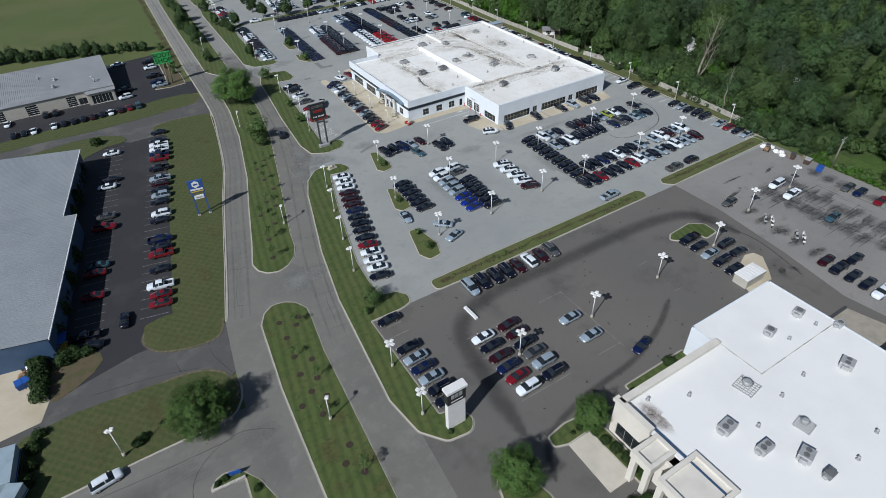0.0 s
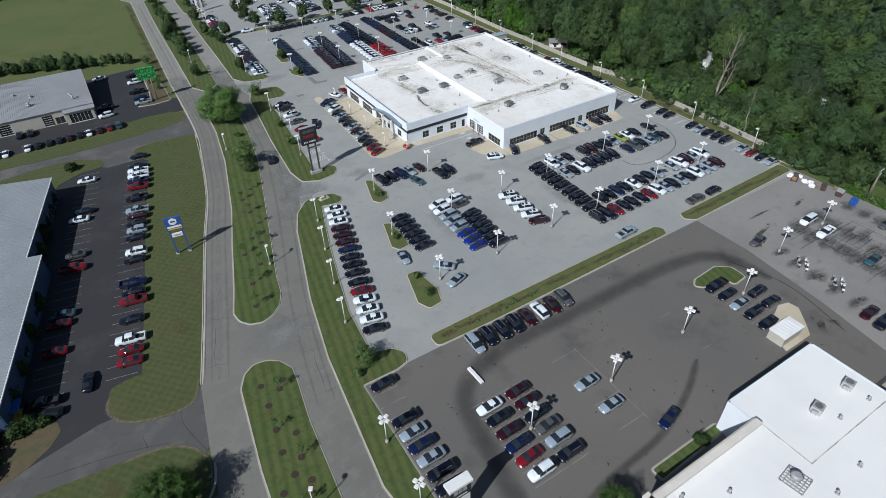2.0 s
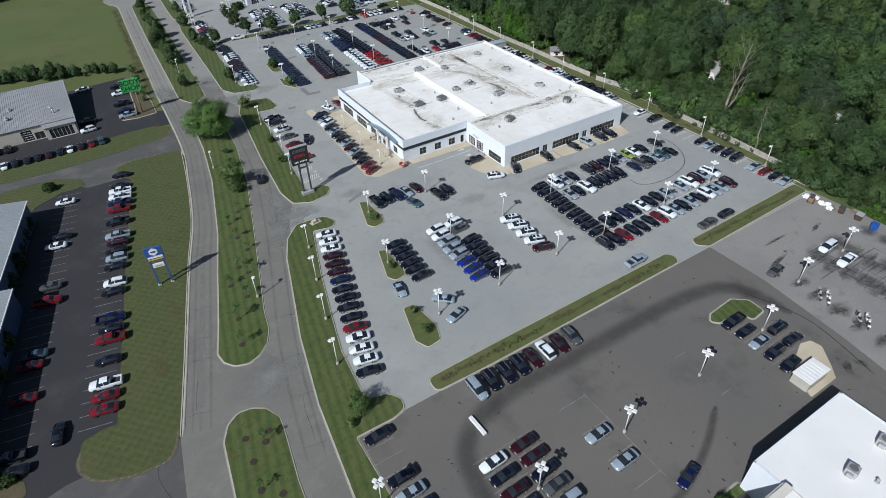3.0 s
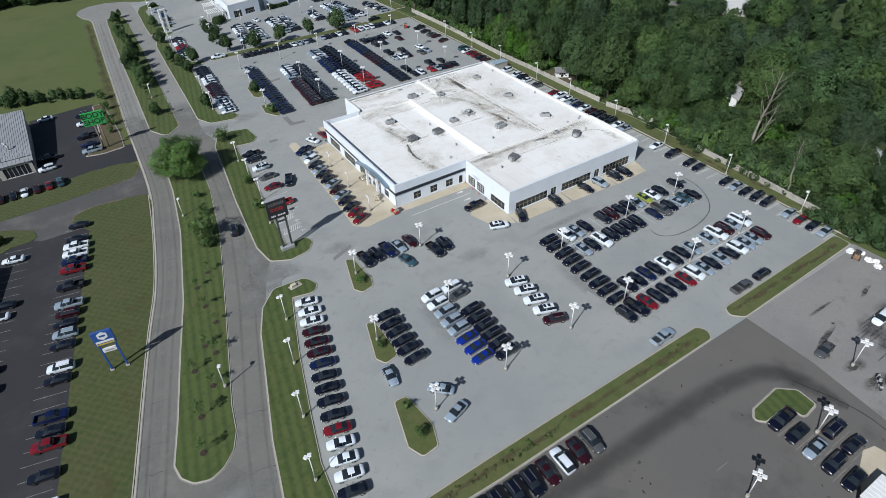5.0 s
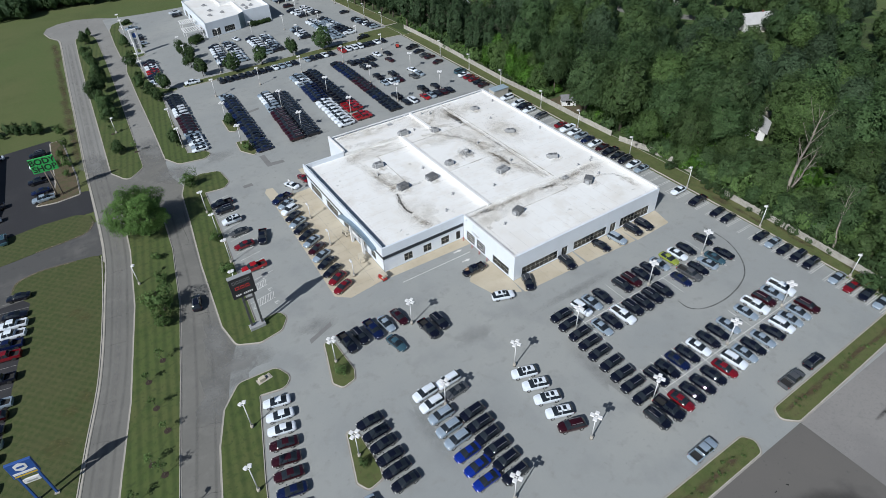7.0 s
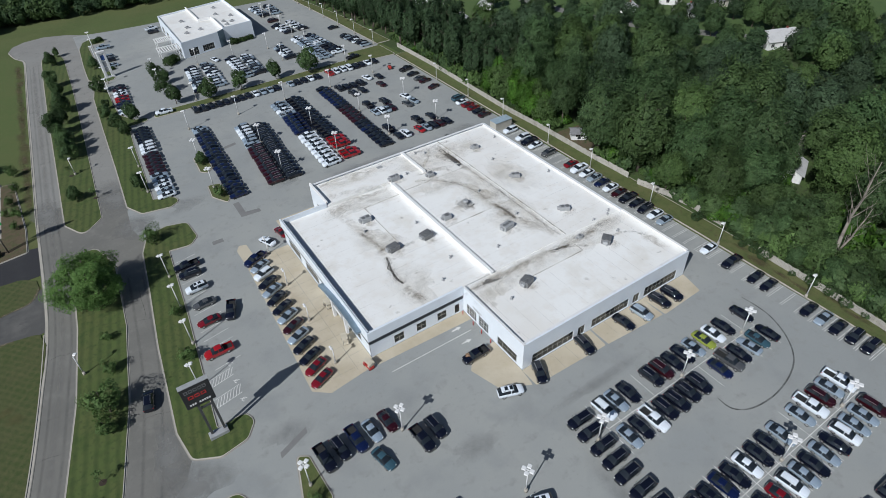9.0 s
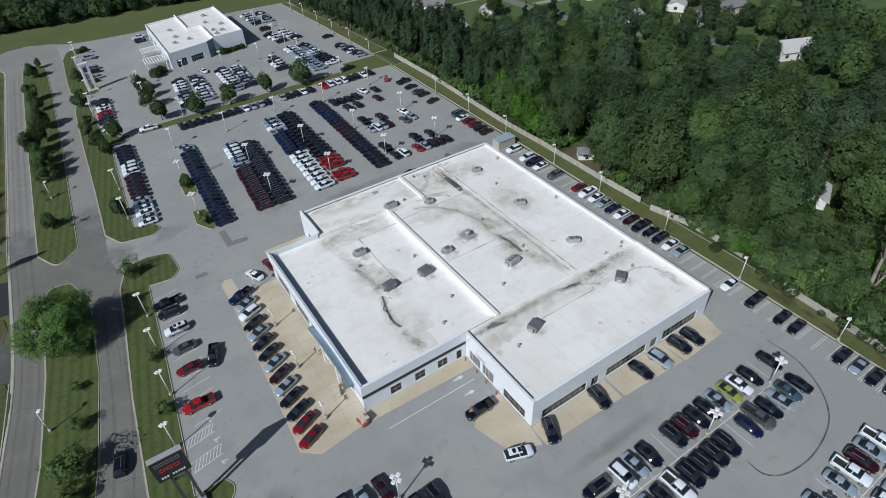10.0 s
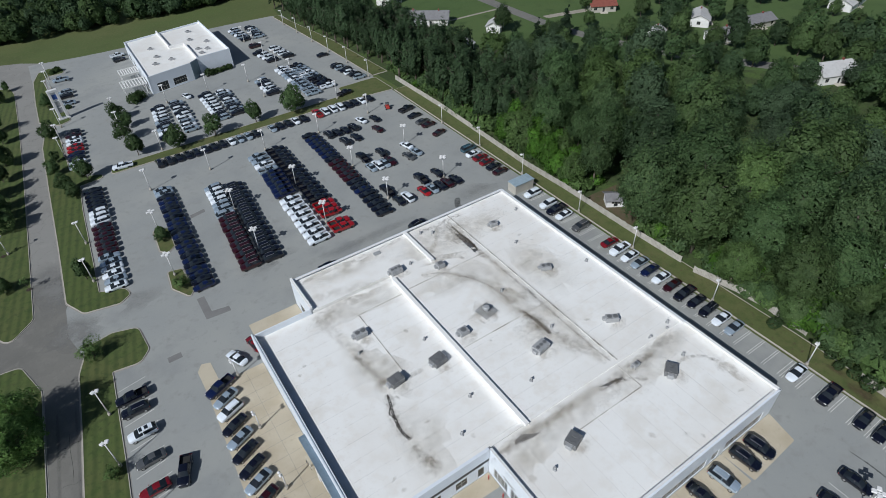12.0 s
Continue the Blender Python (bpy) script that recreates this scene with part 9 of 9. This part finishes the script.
# oil-blackened parking rows of the old lot, with a criss-cross of tyre streaks
for k in range(24):
    if k < 18:
        x, y, rx = (141.4, 148.4)[k % 2] + rnd.uniform(-1, 1), 34.5 + 3.5 * (k // 2) + rnd.uniform(-.6, .6), rnd.uniform(3.6, 4.6)
    else:
        x, y, rx = 158.6 + rnd.uniform(-.8, .8), 41 + 4 * (k - 18), rnd.uniform(2.4, 3.2)
    blotch(x, y, 0.0004 * k - 0.002, rx, rnd.uniform(2.0, 3.0), rnd.uniform(-8, 8), OILBAND, "oil_stain", wear, 500 + k)
for k, (x, y, rx, ry, rot) in enumerate(((129.4, 59.4, 2.8, 1.6, 0), (128.2, 55.2, 3.2, 1.8, 6), (127.8, 50.6, 3.2, 1.9, 10), (127.4, 46, 3.2, 1.7, 0), (126.8, 41.2, 3, 1.6, 0), (131, 66, 5, 0.7, 14), (127.5, 64, 2, 0.8, 30), (138, 71, 4, 0.5, 0), (136, 67.4, 0.5, 0.4, 0), (150.6, 68.8, 3, 0.5, 10))):
    blotch(x, y, 0.0115 + 0.0001 * k, rx, ry, rot, OIL, "oil_stain", wear, 40 + k)
for k in range(64):
    if k < 40:
        x, y, l, w = rnd.uniform(138, 150), 34 + 0.78 * k + rnd.uniform(-.3, .3), rnd.uniform(4, 11), rnd.uniform(0.3, 0.8)
        q = [(x - l / 2, y), (x, y + rnd.uniform(-.2, .2)), (x + l / 2, y + rnd.uniform(-.3, .3))]
    else:
        x, y, l, w = 137.5 + rnd.uniform(0, 24), rnd.uniform(38, 62), rnd.uniform(3, 12), rnd.uniform(0.2, 0.5)
        q = [(x, y - l / 2), (x + rnd.uniform(-.2, .2), y), (x + rnd.uniform(-.5, .5), y + l / 2)]
    ribbon("tyre_streak", spline(q, 8), w, 0.0125 + 0.0002 * k, STREAK, wear)
for k, (x, y, rx, ry, rot) in enumerate(((118, 216, 14, 2.4, 0), (96, 222, 8, 3, 5), (152, 216, 6, 4, 0), (70, 227, 7, 3, 20), (66, 146, 5, 3, 20), (90, 125, 6, 2, 10), (117, 123, 12, 1.6, 2), (72, 112, 2, 10, 0), (104, 106, 2, 12, 0))):
    blotch(x, y, 0.004, rx, ry, rot, WEARSPOT, "stain", wear, 90 + k)
# bare earth and dry patches in the planted strips and lawns
for k in range(34):
    if k < 14:
        x, y, rx, ry = 53 + k * 4.3 + rnd.uniform(-1, 1), 79.7 + rnd.uniform(-.25, .25), rnd.uniform(2.2, 3.6), rnd.uniform(0.6, 0.9)
    elif k < 24:
        x, y, rx, ry = 125 + (k - 14) * 3.8 + rnd.uniform(-1, 1), 80.4 + rnd.uniform(-.25, .25), rnd.uniform(2.0, 3.4), rnd.uniform(0.6, 0.9)
    else:
        x, y, rx, ry = 168.5 + rnd.uniform(-1, 1.4), 84 + (k - 24) * 5.2, rnd.uniform(0.8, 1.5), rnd.uniform(2, 4)
    blotch(x, y, 0.139 + 0.0006 * k, rx, ry, 0, DIRT, "bare_earth", wear, 300 + k)
for k in range(40):
    f = rnd.random()
    if k < 18:
        i = int(f * 8)
        x, y = WL[5 + i][0] - 1.6 - rnd.random() * 4, WL[5 + i][1] + rnd.uniform(-6, 6)
        if y > 193:
            continue
    elif k < 28:
        x, y = rnd.uniform(-22, -2), rnd.uniform(73, 83)
    else:
        x, y = 15 + rnd.uniform(-1.5, 5), rnd.uniform(30, 86)
    blotch(x, y, 0.139 + 0.0006 * k, rnd.uniform(1, 2.6), rnd.uniform(1, 3.4), rnd.uniform(0, 90), DRYGRASS, "dry_patch", wear, 400 + k)
surface("dry_islet", rounded([(-23, 90.5), (-18.6, 92.4), (-15.4, 94.6), (-13.5, 97.1), (-13.8, 99.3), (-16, 102), (-22, 104)], 1.2), 0.02, BED, "brown dry grass islet beside a driveway", "lawn")
# dirt strip between the boulevard and the meadow
for k in range(14):
    blotch(33.6 + k * 0.37 + rnd.uniform(-.4, .4), 256 + k * 8.5, -0.004, 1.7, 6.5, 0, DIRT, "bare_earth", wear, 500 + k)
for x, y, r in ((180, 108, 6), (187, 124, 5), (176, 104, 4), (174, 55, 9), (174, 70, 5)):
    blotch(x, y, -0.004, r, r, 0, GRASSPATCH, "clearing", wear, int(x + y))

# ---- small vehicles, bins and clutter ----
def wheel_at(parent, x, y, r, w=0.16):
    bm = bmesh.new()
    add_tube(bm, (x, y - w / 2, r), (x, y + w / 2, r), r, seg=12)
    add_tube(bm, (x, y - w / 2 - 0.01, r), (x, y + w / 2 + 0.01, r), r * 0.55, seg=8, slot=1)
    part("wheel", bm, (RUBBER, RIM), parent)


def golf_cart(x, y, rot, body, words):
    g = empty("golf_cart", pose(x, y, 0.03, 0, 0, rot), label=words, category="golf cart", group="golf carts by the showroom")
    bm = box(-1.15, 1.1, -0.55, 0.55, 0.28, 0.5, 0.05)
    add_box(bm, 0.55, 1.15, -0.5, 0.5, 0.45, 0.85, 0.1)
    add_box(bm, -1.1, -0.35, -0.55, 0.55, 0.45, 0.75, 0.08)
    part("body", bm, body, g)
    bm = box(-0.85, -0.2, -0.5, 0.5, 0.75, 0.9, 0.05)
    add_box(bm, -0.95, -0.8, -0.5, 0.5, 0.8, 1.3, 0.05)
    part("seat", bm, TAN, g)
    part("roof", box(-1.05, 0.75, -0.6, 0.6, 1.78, 1.86, 0.04), TAN, g)
    for px, py in ((-1.0, -0.52), (-1.0, 0.52), (0.68, -0.52), (0.68, 0.52)):
        part("post", tube((px, py, 0.5), (px * 0.95, py, 1.8), 0.025, seg=6), GREYMETAL, g)
    for px, py in ((-0.75, -0.5), (-0.75, 0.5), (0.75, -0.5), (0.75, 0.5)):
        wheel_at(g, px, py, 0.23)
    return g


golf_cart(83.4, 150.2, 100, REDSTEEL, "red golf cart with a beige roof")
golf_cart(82.5, 158.5, 80, TAN, "beige golf cart beside the showroom entrance")
golf_cart(83.9, 169.6, 95, TAN, "beige golf cart on a tan apron")


def dumpster(x, y, rot, body, lid, words, w=1.9, d=1.3, h=1.3):
    o = empty("dumpster", pose(x, y, 0.0, 0, 0, rot), label=words, category="dumpster", group="dumpsters")
    bm = bmesh.new()
    lo = [bm.verts.new((sx * w * 0.46, sy * d * 0.42, 0.08)) for sx, sy in ((-1, -1), (1, -1), (1, 1), (-1, 1))]
    hi = [bm.verts.new((sx * w * 0.5, sy * d * 0.5, h + (0.2 if sy > 0 else 0))) for sx, sy in ((-1, -1), (1, -1), (1, 1), (-1, 1))]
    bm.faces.new(lo[::-1])
    for i in range(4):
        j = (i + 1) % 4
        bm.faces.new((lo[i], lo[j], hi[j], hi[i]))
    for i in range(5):
        add_box(bm, -w * 0.45 + i * w * 0.22, -w * 0.45 + i * w * 0.22 + 0.06, -d * 0.5, -d * 0.44, 0.3, h - 0.05)
    part("body", bm, body, o)
    for s in (-1, 1):
        bm = box(-w * 0.245, w * 0.245, -d * 0.52, d * 0.52, 0, 0.06, 0.02)
        l = part("lid", bm, lid, o)
        l.matrix_local = pose(s * w * 0.25, 0, h + 0.1, math.degrees(math.atan2(0.2, d)), 0, 0)
    for s in (-1, 1):
        part("fork_pocket", box(s * w * 0.5, s * (w * 0.5 + 0.12), -0.3, 0.3, 0.6, 0.8), body, o)
    return o


dumpster(160.9, 68.8, 20, BROWNSTEEL, DARKMETAL, "brown steel dumpster with a dark lid by a wood")
dumpster(161.6, 65, 12, BROWNSTEEL, GREYMETAL, "brown steel dumpster with grey lids by a wood", 2.2, 1.6, 1.3)
dumpster(160.6, 60.9, 15, BLUESTEEL, BLUESTEEL, "blue steel dumpster beside a grass edge", 2.2, 1.5, 1.2)
dumpster(-26.6, 98.2, 10, BLUESTEEL, BLUESTEEL, "blue steel dumpster on a tan apron", 2.4, 1.6, 1.3)


def heap(x, y, r, h, mat, words, seed):
    bm = bmesh.new()
    g = bmesh.ops.create_icosphere(bm, subdivisions=3, radius=1.0)
    for v in g["verts"]:
        k = 1 + 0.55 * noise.noise(v.co * 2.1 + Vector((seed * 3.1, 0, 0))) + 0.25 * noise.noise(v.co * 5.0 + Vector((seed, 7, 0)))
        v.co = Vector((v.co.x * r * k, v.co.y * r * k, max(-0.05, v.co.z * h * 0.8 * k)))
    ob = tagged(part("rubbish_mound", bm, mat), label=words, category="rubbish", group="rubbish piles")
    ob.matrix_world = pose(x, y, 0.02)
    return ob


for i, (x, y, r) in enumerate(((160.6, 77.4, 1.3), (160.7, 73.5, 1.2), (160.1, 71.3, 1.1), (161.6, 72.4, 0.9), (162, 75.6, 0.8))):
    heap(x, y, r * 0.72, 0.8, BAG, "white plastic-wrapped pile beside the lot", i)
heap(161.8, 70.4, 0.9, 0.8, WOOD, "pile of brown scrap wood", 11)
heap(-25.4, 102.4, 0.9, 0.8, BAG, "white bags of waste on a tan apron", 12)
heap(-26.6, 101, 1.0, 0.8, RUST, "brown scrap heap on a tan apron", 13)
heap(163.6, 67, 1.0, 0.8, WOOD, "pile of brown scrap wood", 14)


def work_machine(x, y, rot, paint, words):
    o = empty("work_machine", pose(x, y, 0.0, 0, 0, rot), label=words, category="work machine")
    bm = box(-1.2, 0.9, -0.6, 0.6, 0.4, 1.1, 0.08)
    add_box(bm, -1.2, -0.5, -0.55, 0.55, 1.0, 1.4, 0.1)
    part("body", bm, paint, o)
    part("canopy", box(-0.6, 0.5, -0.6, 0.6, 1.95, 2.03, 0.03), DARKMETAL, o)
    for px, py in ((-0.5, -0.5), (-0.5, 0.5), (0.4, -0.5), (0.4, 0.5)):
        part("post", tube((px, py, 1.0), (px, py, 1.97), 0.03, seg=6), DARKMETAL, o)
    part("seat", box(-0.45, 0.0, -0.3, 0.3, 1.05, 1.3, 0.06), SIGNBLACK, o)
    part("bucket", box(1.2, 1.7, -0.75, 0.75, 0.1, 0.55, 0.08), DARKMETAL, o)
    for s in (-0.5, 0.5):
        part("arm", tube((0.5, s, 0.9), (1.4, s, 0.35), 0.06, seg=6), paint, o)
    for px, py, r in ((-0.7, -0.65, 0.5), (-0.7, 0.65, 0.5), (0.7, -0.6, 0.36), (0.7, 0.6, 0.36)):
        wheel_at(o, px, py, r, 0.26)
    return o


work_machine(159.3, 75.6, 20, RUST, "rusty brown work machine at the edge of a lot")
work_machine(157, 272, 70, REDSTEEL, "small red tractor with a front bucket")


def lift(x, y, rot):
    o = empty("trailer_lift", pose(x, y, 0, 0, 0, rot), label="yellow trailer lift with a blue platform", category="lift")
    part("chassis", box(-1.6, 1.4, -0.7, 0.7, 0.45, 0.8, 0.04), YELLOWSTEEL, o)
    part("platform", box(-0.4, 2.8, -0.9, 0.9, 2.0, 2.2, 0.03), BLUESTEEL, o)
    for s in (-0.6, 0.6):
        part("strut", tube((-1.2, s, 0.7), (1.6, s, 2.05), 0.07, seg=6), YELLOWSTEEL, o)
        part("strut", tube((1.2, s, 0.7), (-0.2, s, 2.05), 0.07, seg=6), YELLOWSTEEL, o)
    for px, py in ((-1.0, -0.8), (-1.0, 0.8), (0.9, -0.8), (0.9, 0.8)):
        wheel_at(o, px, py, 0.35, 0.22)
    return o


lift(-19.6, 104.2, 80)


def motorcycle(x, y, rot, paint, words):
    o = empty("motorcycle", pose(x, y, 0, 0, 0, rot), label=words, category="motorcycle", group="motorcycles on the old lot")
    bm = box(-0.35, 0.35, -0.13, 0.13, 0.45, 0.8, 0.06)
    add_box(bm, 0.3, 0.75, -0.2, 0.2, 0.7, 1.15, 0.08)
    add_box(bm, -0.95, -0.5, -0.28, 0.28, 0.6, 0.95, 0.08)
    part("fairing", bm, paint, o)
    part("seat", box(-0.65, 0.1, -0.15, 0.15, 0.78, 0.9, 0.05), SIGNBLACK, o)
    part("engine", box(-0.25, 0.3, -0.22, 0.22, 0.2, 0.5, 0.05), GREYMETAL, o)
    part("handlebar", tube((0.45, -0.42, 1.05), (0.45, 0.42, 1.05), 0.025, seg=6), GREYMETAL, o)
    part("windshield", box(0.6, 0.66, -0.25, 0.25, 1.1, 1.5, 0.02), GREYMETAL, o)
    for px in (-0.78, 0.82):
        wheel_at(o, px, 0, 0.32, 0.15)
    return o


for cx, cy in ((128.6, 53.9), (128.6, 46.0)):
    for i in range(5):
        motorcycle(cx - 0.9 + 0.75 * (i % 3), cy - 1.2 + 1.1 * i * 0.55, 28 + i * 4, (SIGNWHITE, SIGNBLACK, SIGNWHITE, GREYMETAL, SIGNBLACK)[i], ("white", "black", "white", "grey", "black")[i] + " touring motorcycle parked in a cluster")

heap(101.6, 140.3, 0.7, 0.7, RUST, "brown scrap load in a pickup bed", 21).matrix_world = pose(99.9, 140.7, 0.85)
# utility pole at the edge of the old lot
up = empty("utility_pole", pose(165.2, 60, -0.1), label="grey wooden utility pole with a brace and crossarm", category="utility pole")
part("pole", tube((0, 0, 0), (0.1, 0, 9.0), 0.13, 0.09, 10), DEADWOOD, up)
part("brace_pole", tube((1.0, 0.7, 0), (0.3, 0.2, 7.6), 0.1, 0.08, 10), DEADWOOD, up)
part("crossarm", box(-1.1, 1.3, -0.07, 0.07, 8.5, 8.66), DEADWOOD, up)
part("transformer", tube((0.35, 0.1, 7.0), (0.35, 0.1, 7.9), 0.22, seg=10), GREYMETAL, up)
for x in (-0.95, -0.4, 0.6, 1.15):
    part("insulator", tube((x, 0, 8.66), (x, 0, 8.85), 0.05, seg=6), SIGNWHITE, up)

# pad-mounted cabinet at the tip of the verge
ub = empty("utility_cabinet", pose(51.9, 138.5, 0.13, 0, 0, 10), label="pale green utility cabinet on a concrete pad in grass", category="utility cabinet")
part("pad", box(-1.4, 1.4, -0.7, 0.7, -0.1, 0.08, 0.02), CONCRETE, ub)
part("cabinet", box(-1.0, 0.2, -0.4, 0.4, 0.08, 0.75, 0.03), TAN, ub)
part("hatch", box(0.35, 1.1, -0.4, 0.4, 0.08, 0.22, 0.02), CONCRETE, ub)

# red bollards beside the service doors
for i, (x, y) in enumerate(((105.7, 151), (105.7, 147.4), (105.7, 144.6), (105.7, 141.6))):
    b = tagged(part("bollard", tube((x, y, 0.0), (x, y, 1.05), 0.1, 0.1, 10), REDSTEEL), label="red steel bollard beside a service door", category="bollard", group="red bollards")

# pale trailers behind the hedge
for x, y, rot, words in ((-29.2, 79, -8, "long white trailer with a pale blue roof"), (-29.6, 71.4, -30, "white trailer with a pale blue roof")):
    t = empty("box_trailer", pose(x, y, 0.13, 0, 0, rot), label=words, category="trailer", group="trailers")
    part("body", box(-1.25, 1.25, -3.6, 3.6, 0.6, 2.5, 0.06), PALEBLUE, t)
    part("roof", box(-1.3, 1.3, -3.65, 3.65, 2.5, 2.6, 0.04), PALEBLUE, t)
    part("trim", box(1.25, 1.3, -3.5, 3.5, 0.9, 1.1), BLUESTEEL, t)
    part("hitch", tube((0, -3.6, 0.55), (0, -4.8, 0.5), 0.06, seg=6), DARKMETAL, t)
    for px, py in ((-1.1, -0.5), (1.1, -0.5), (-1.1, 0.5), (1.1, 0.5)):
        bm = bmesh.new()
        add_tube(bm, (px - 0.12, py, 0.4), (px + 0.12, py, 0.4), 0.4, seg=12)
        part("wheel", bm, RUBBER, t)

# low stone wall and blue board on the small island
sw = empty("stone_wall", pose(-3.0, 58.2, 0.1, 0, 0, -3), label="low pale stone wall around a planted island", category="wall")
for i in range(9):
    part("stone", box(i * 0.58, i * 0.58 + 0.55, -0.2, 0.2, 0, 0.4 + 0.03 * (i % 3), 0.04), STONE, sw)
bb = empty("low_sign", pose(0.95, 59.1, 0.12, 0, 0, -12), label="low blue board on two short posts", category="sign")
part("sign_board", box(-0.9, 0.9, -0.08, 0.08, 0.3, 1.2, 0.03), BLUESTEEL, bb)
for s in (-0.6, 0.6):
    part("post", tube((s, 0.0, -0.05), (s, 0.0, 0.35), 0.06, seg=8), GREYMETAL, bb)

# old planks on the grass behind the yard
for i in range(4):
    p = tagged(part("plank", box(-1.1, 1.1, -0.2, 0.2, 0, 0.12, 0.02), BAG), label="pale board lying on back yard grass", category="plank", group="planks in the yard")
    p.matrix_world = pose(178.6 + i * 0.9, 183.4 - 0.5 * i, -0.01, 0, 0, 30 + 9 * i)
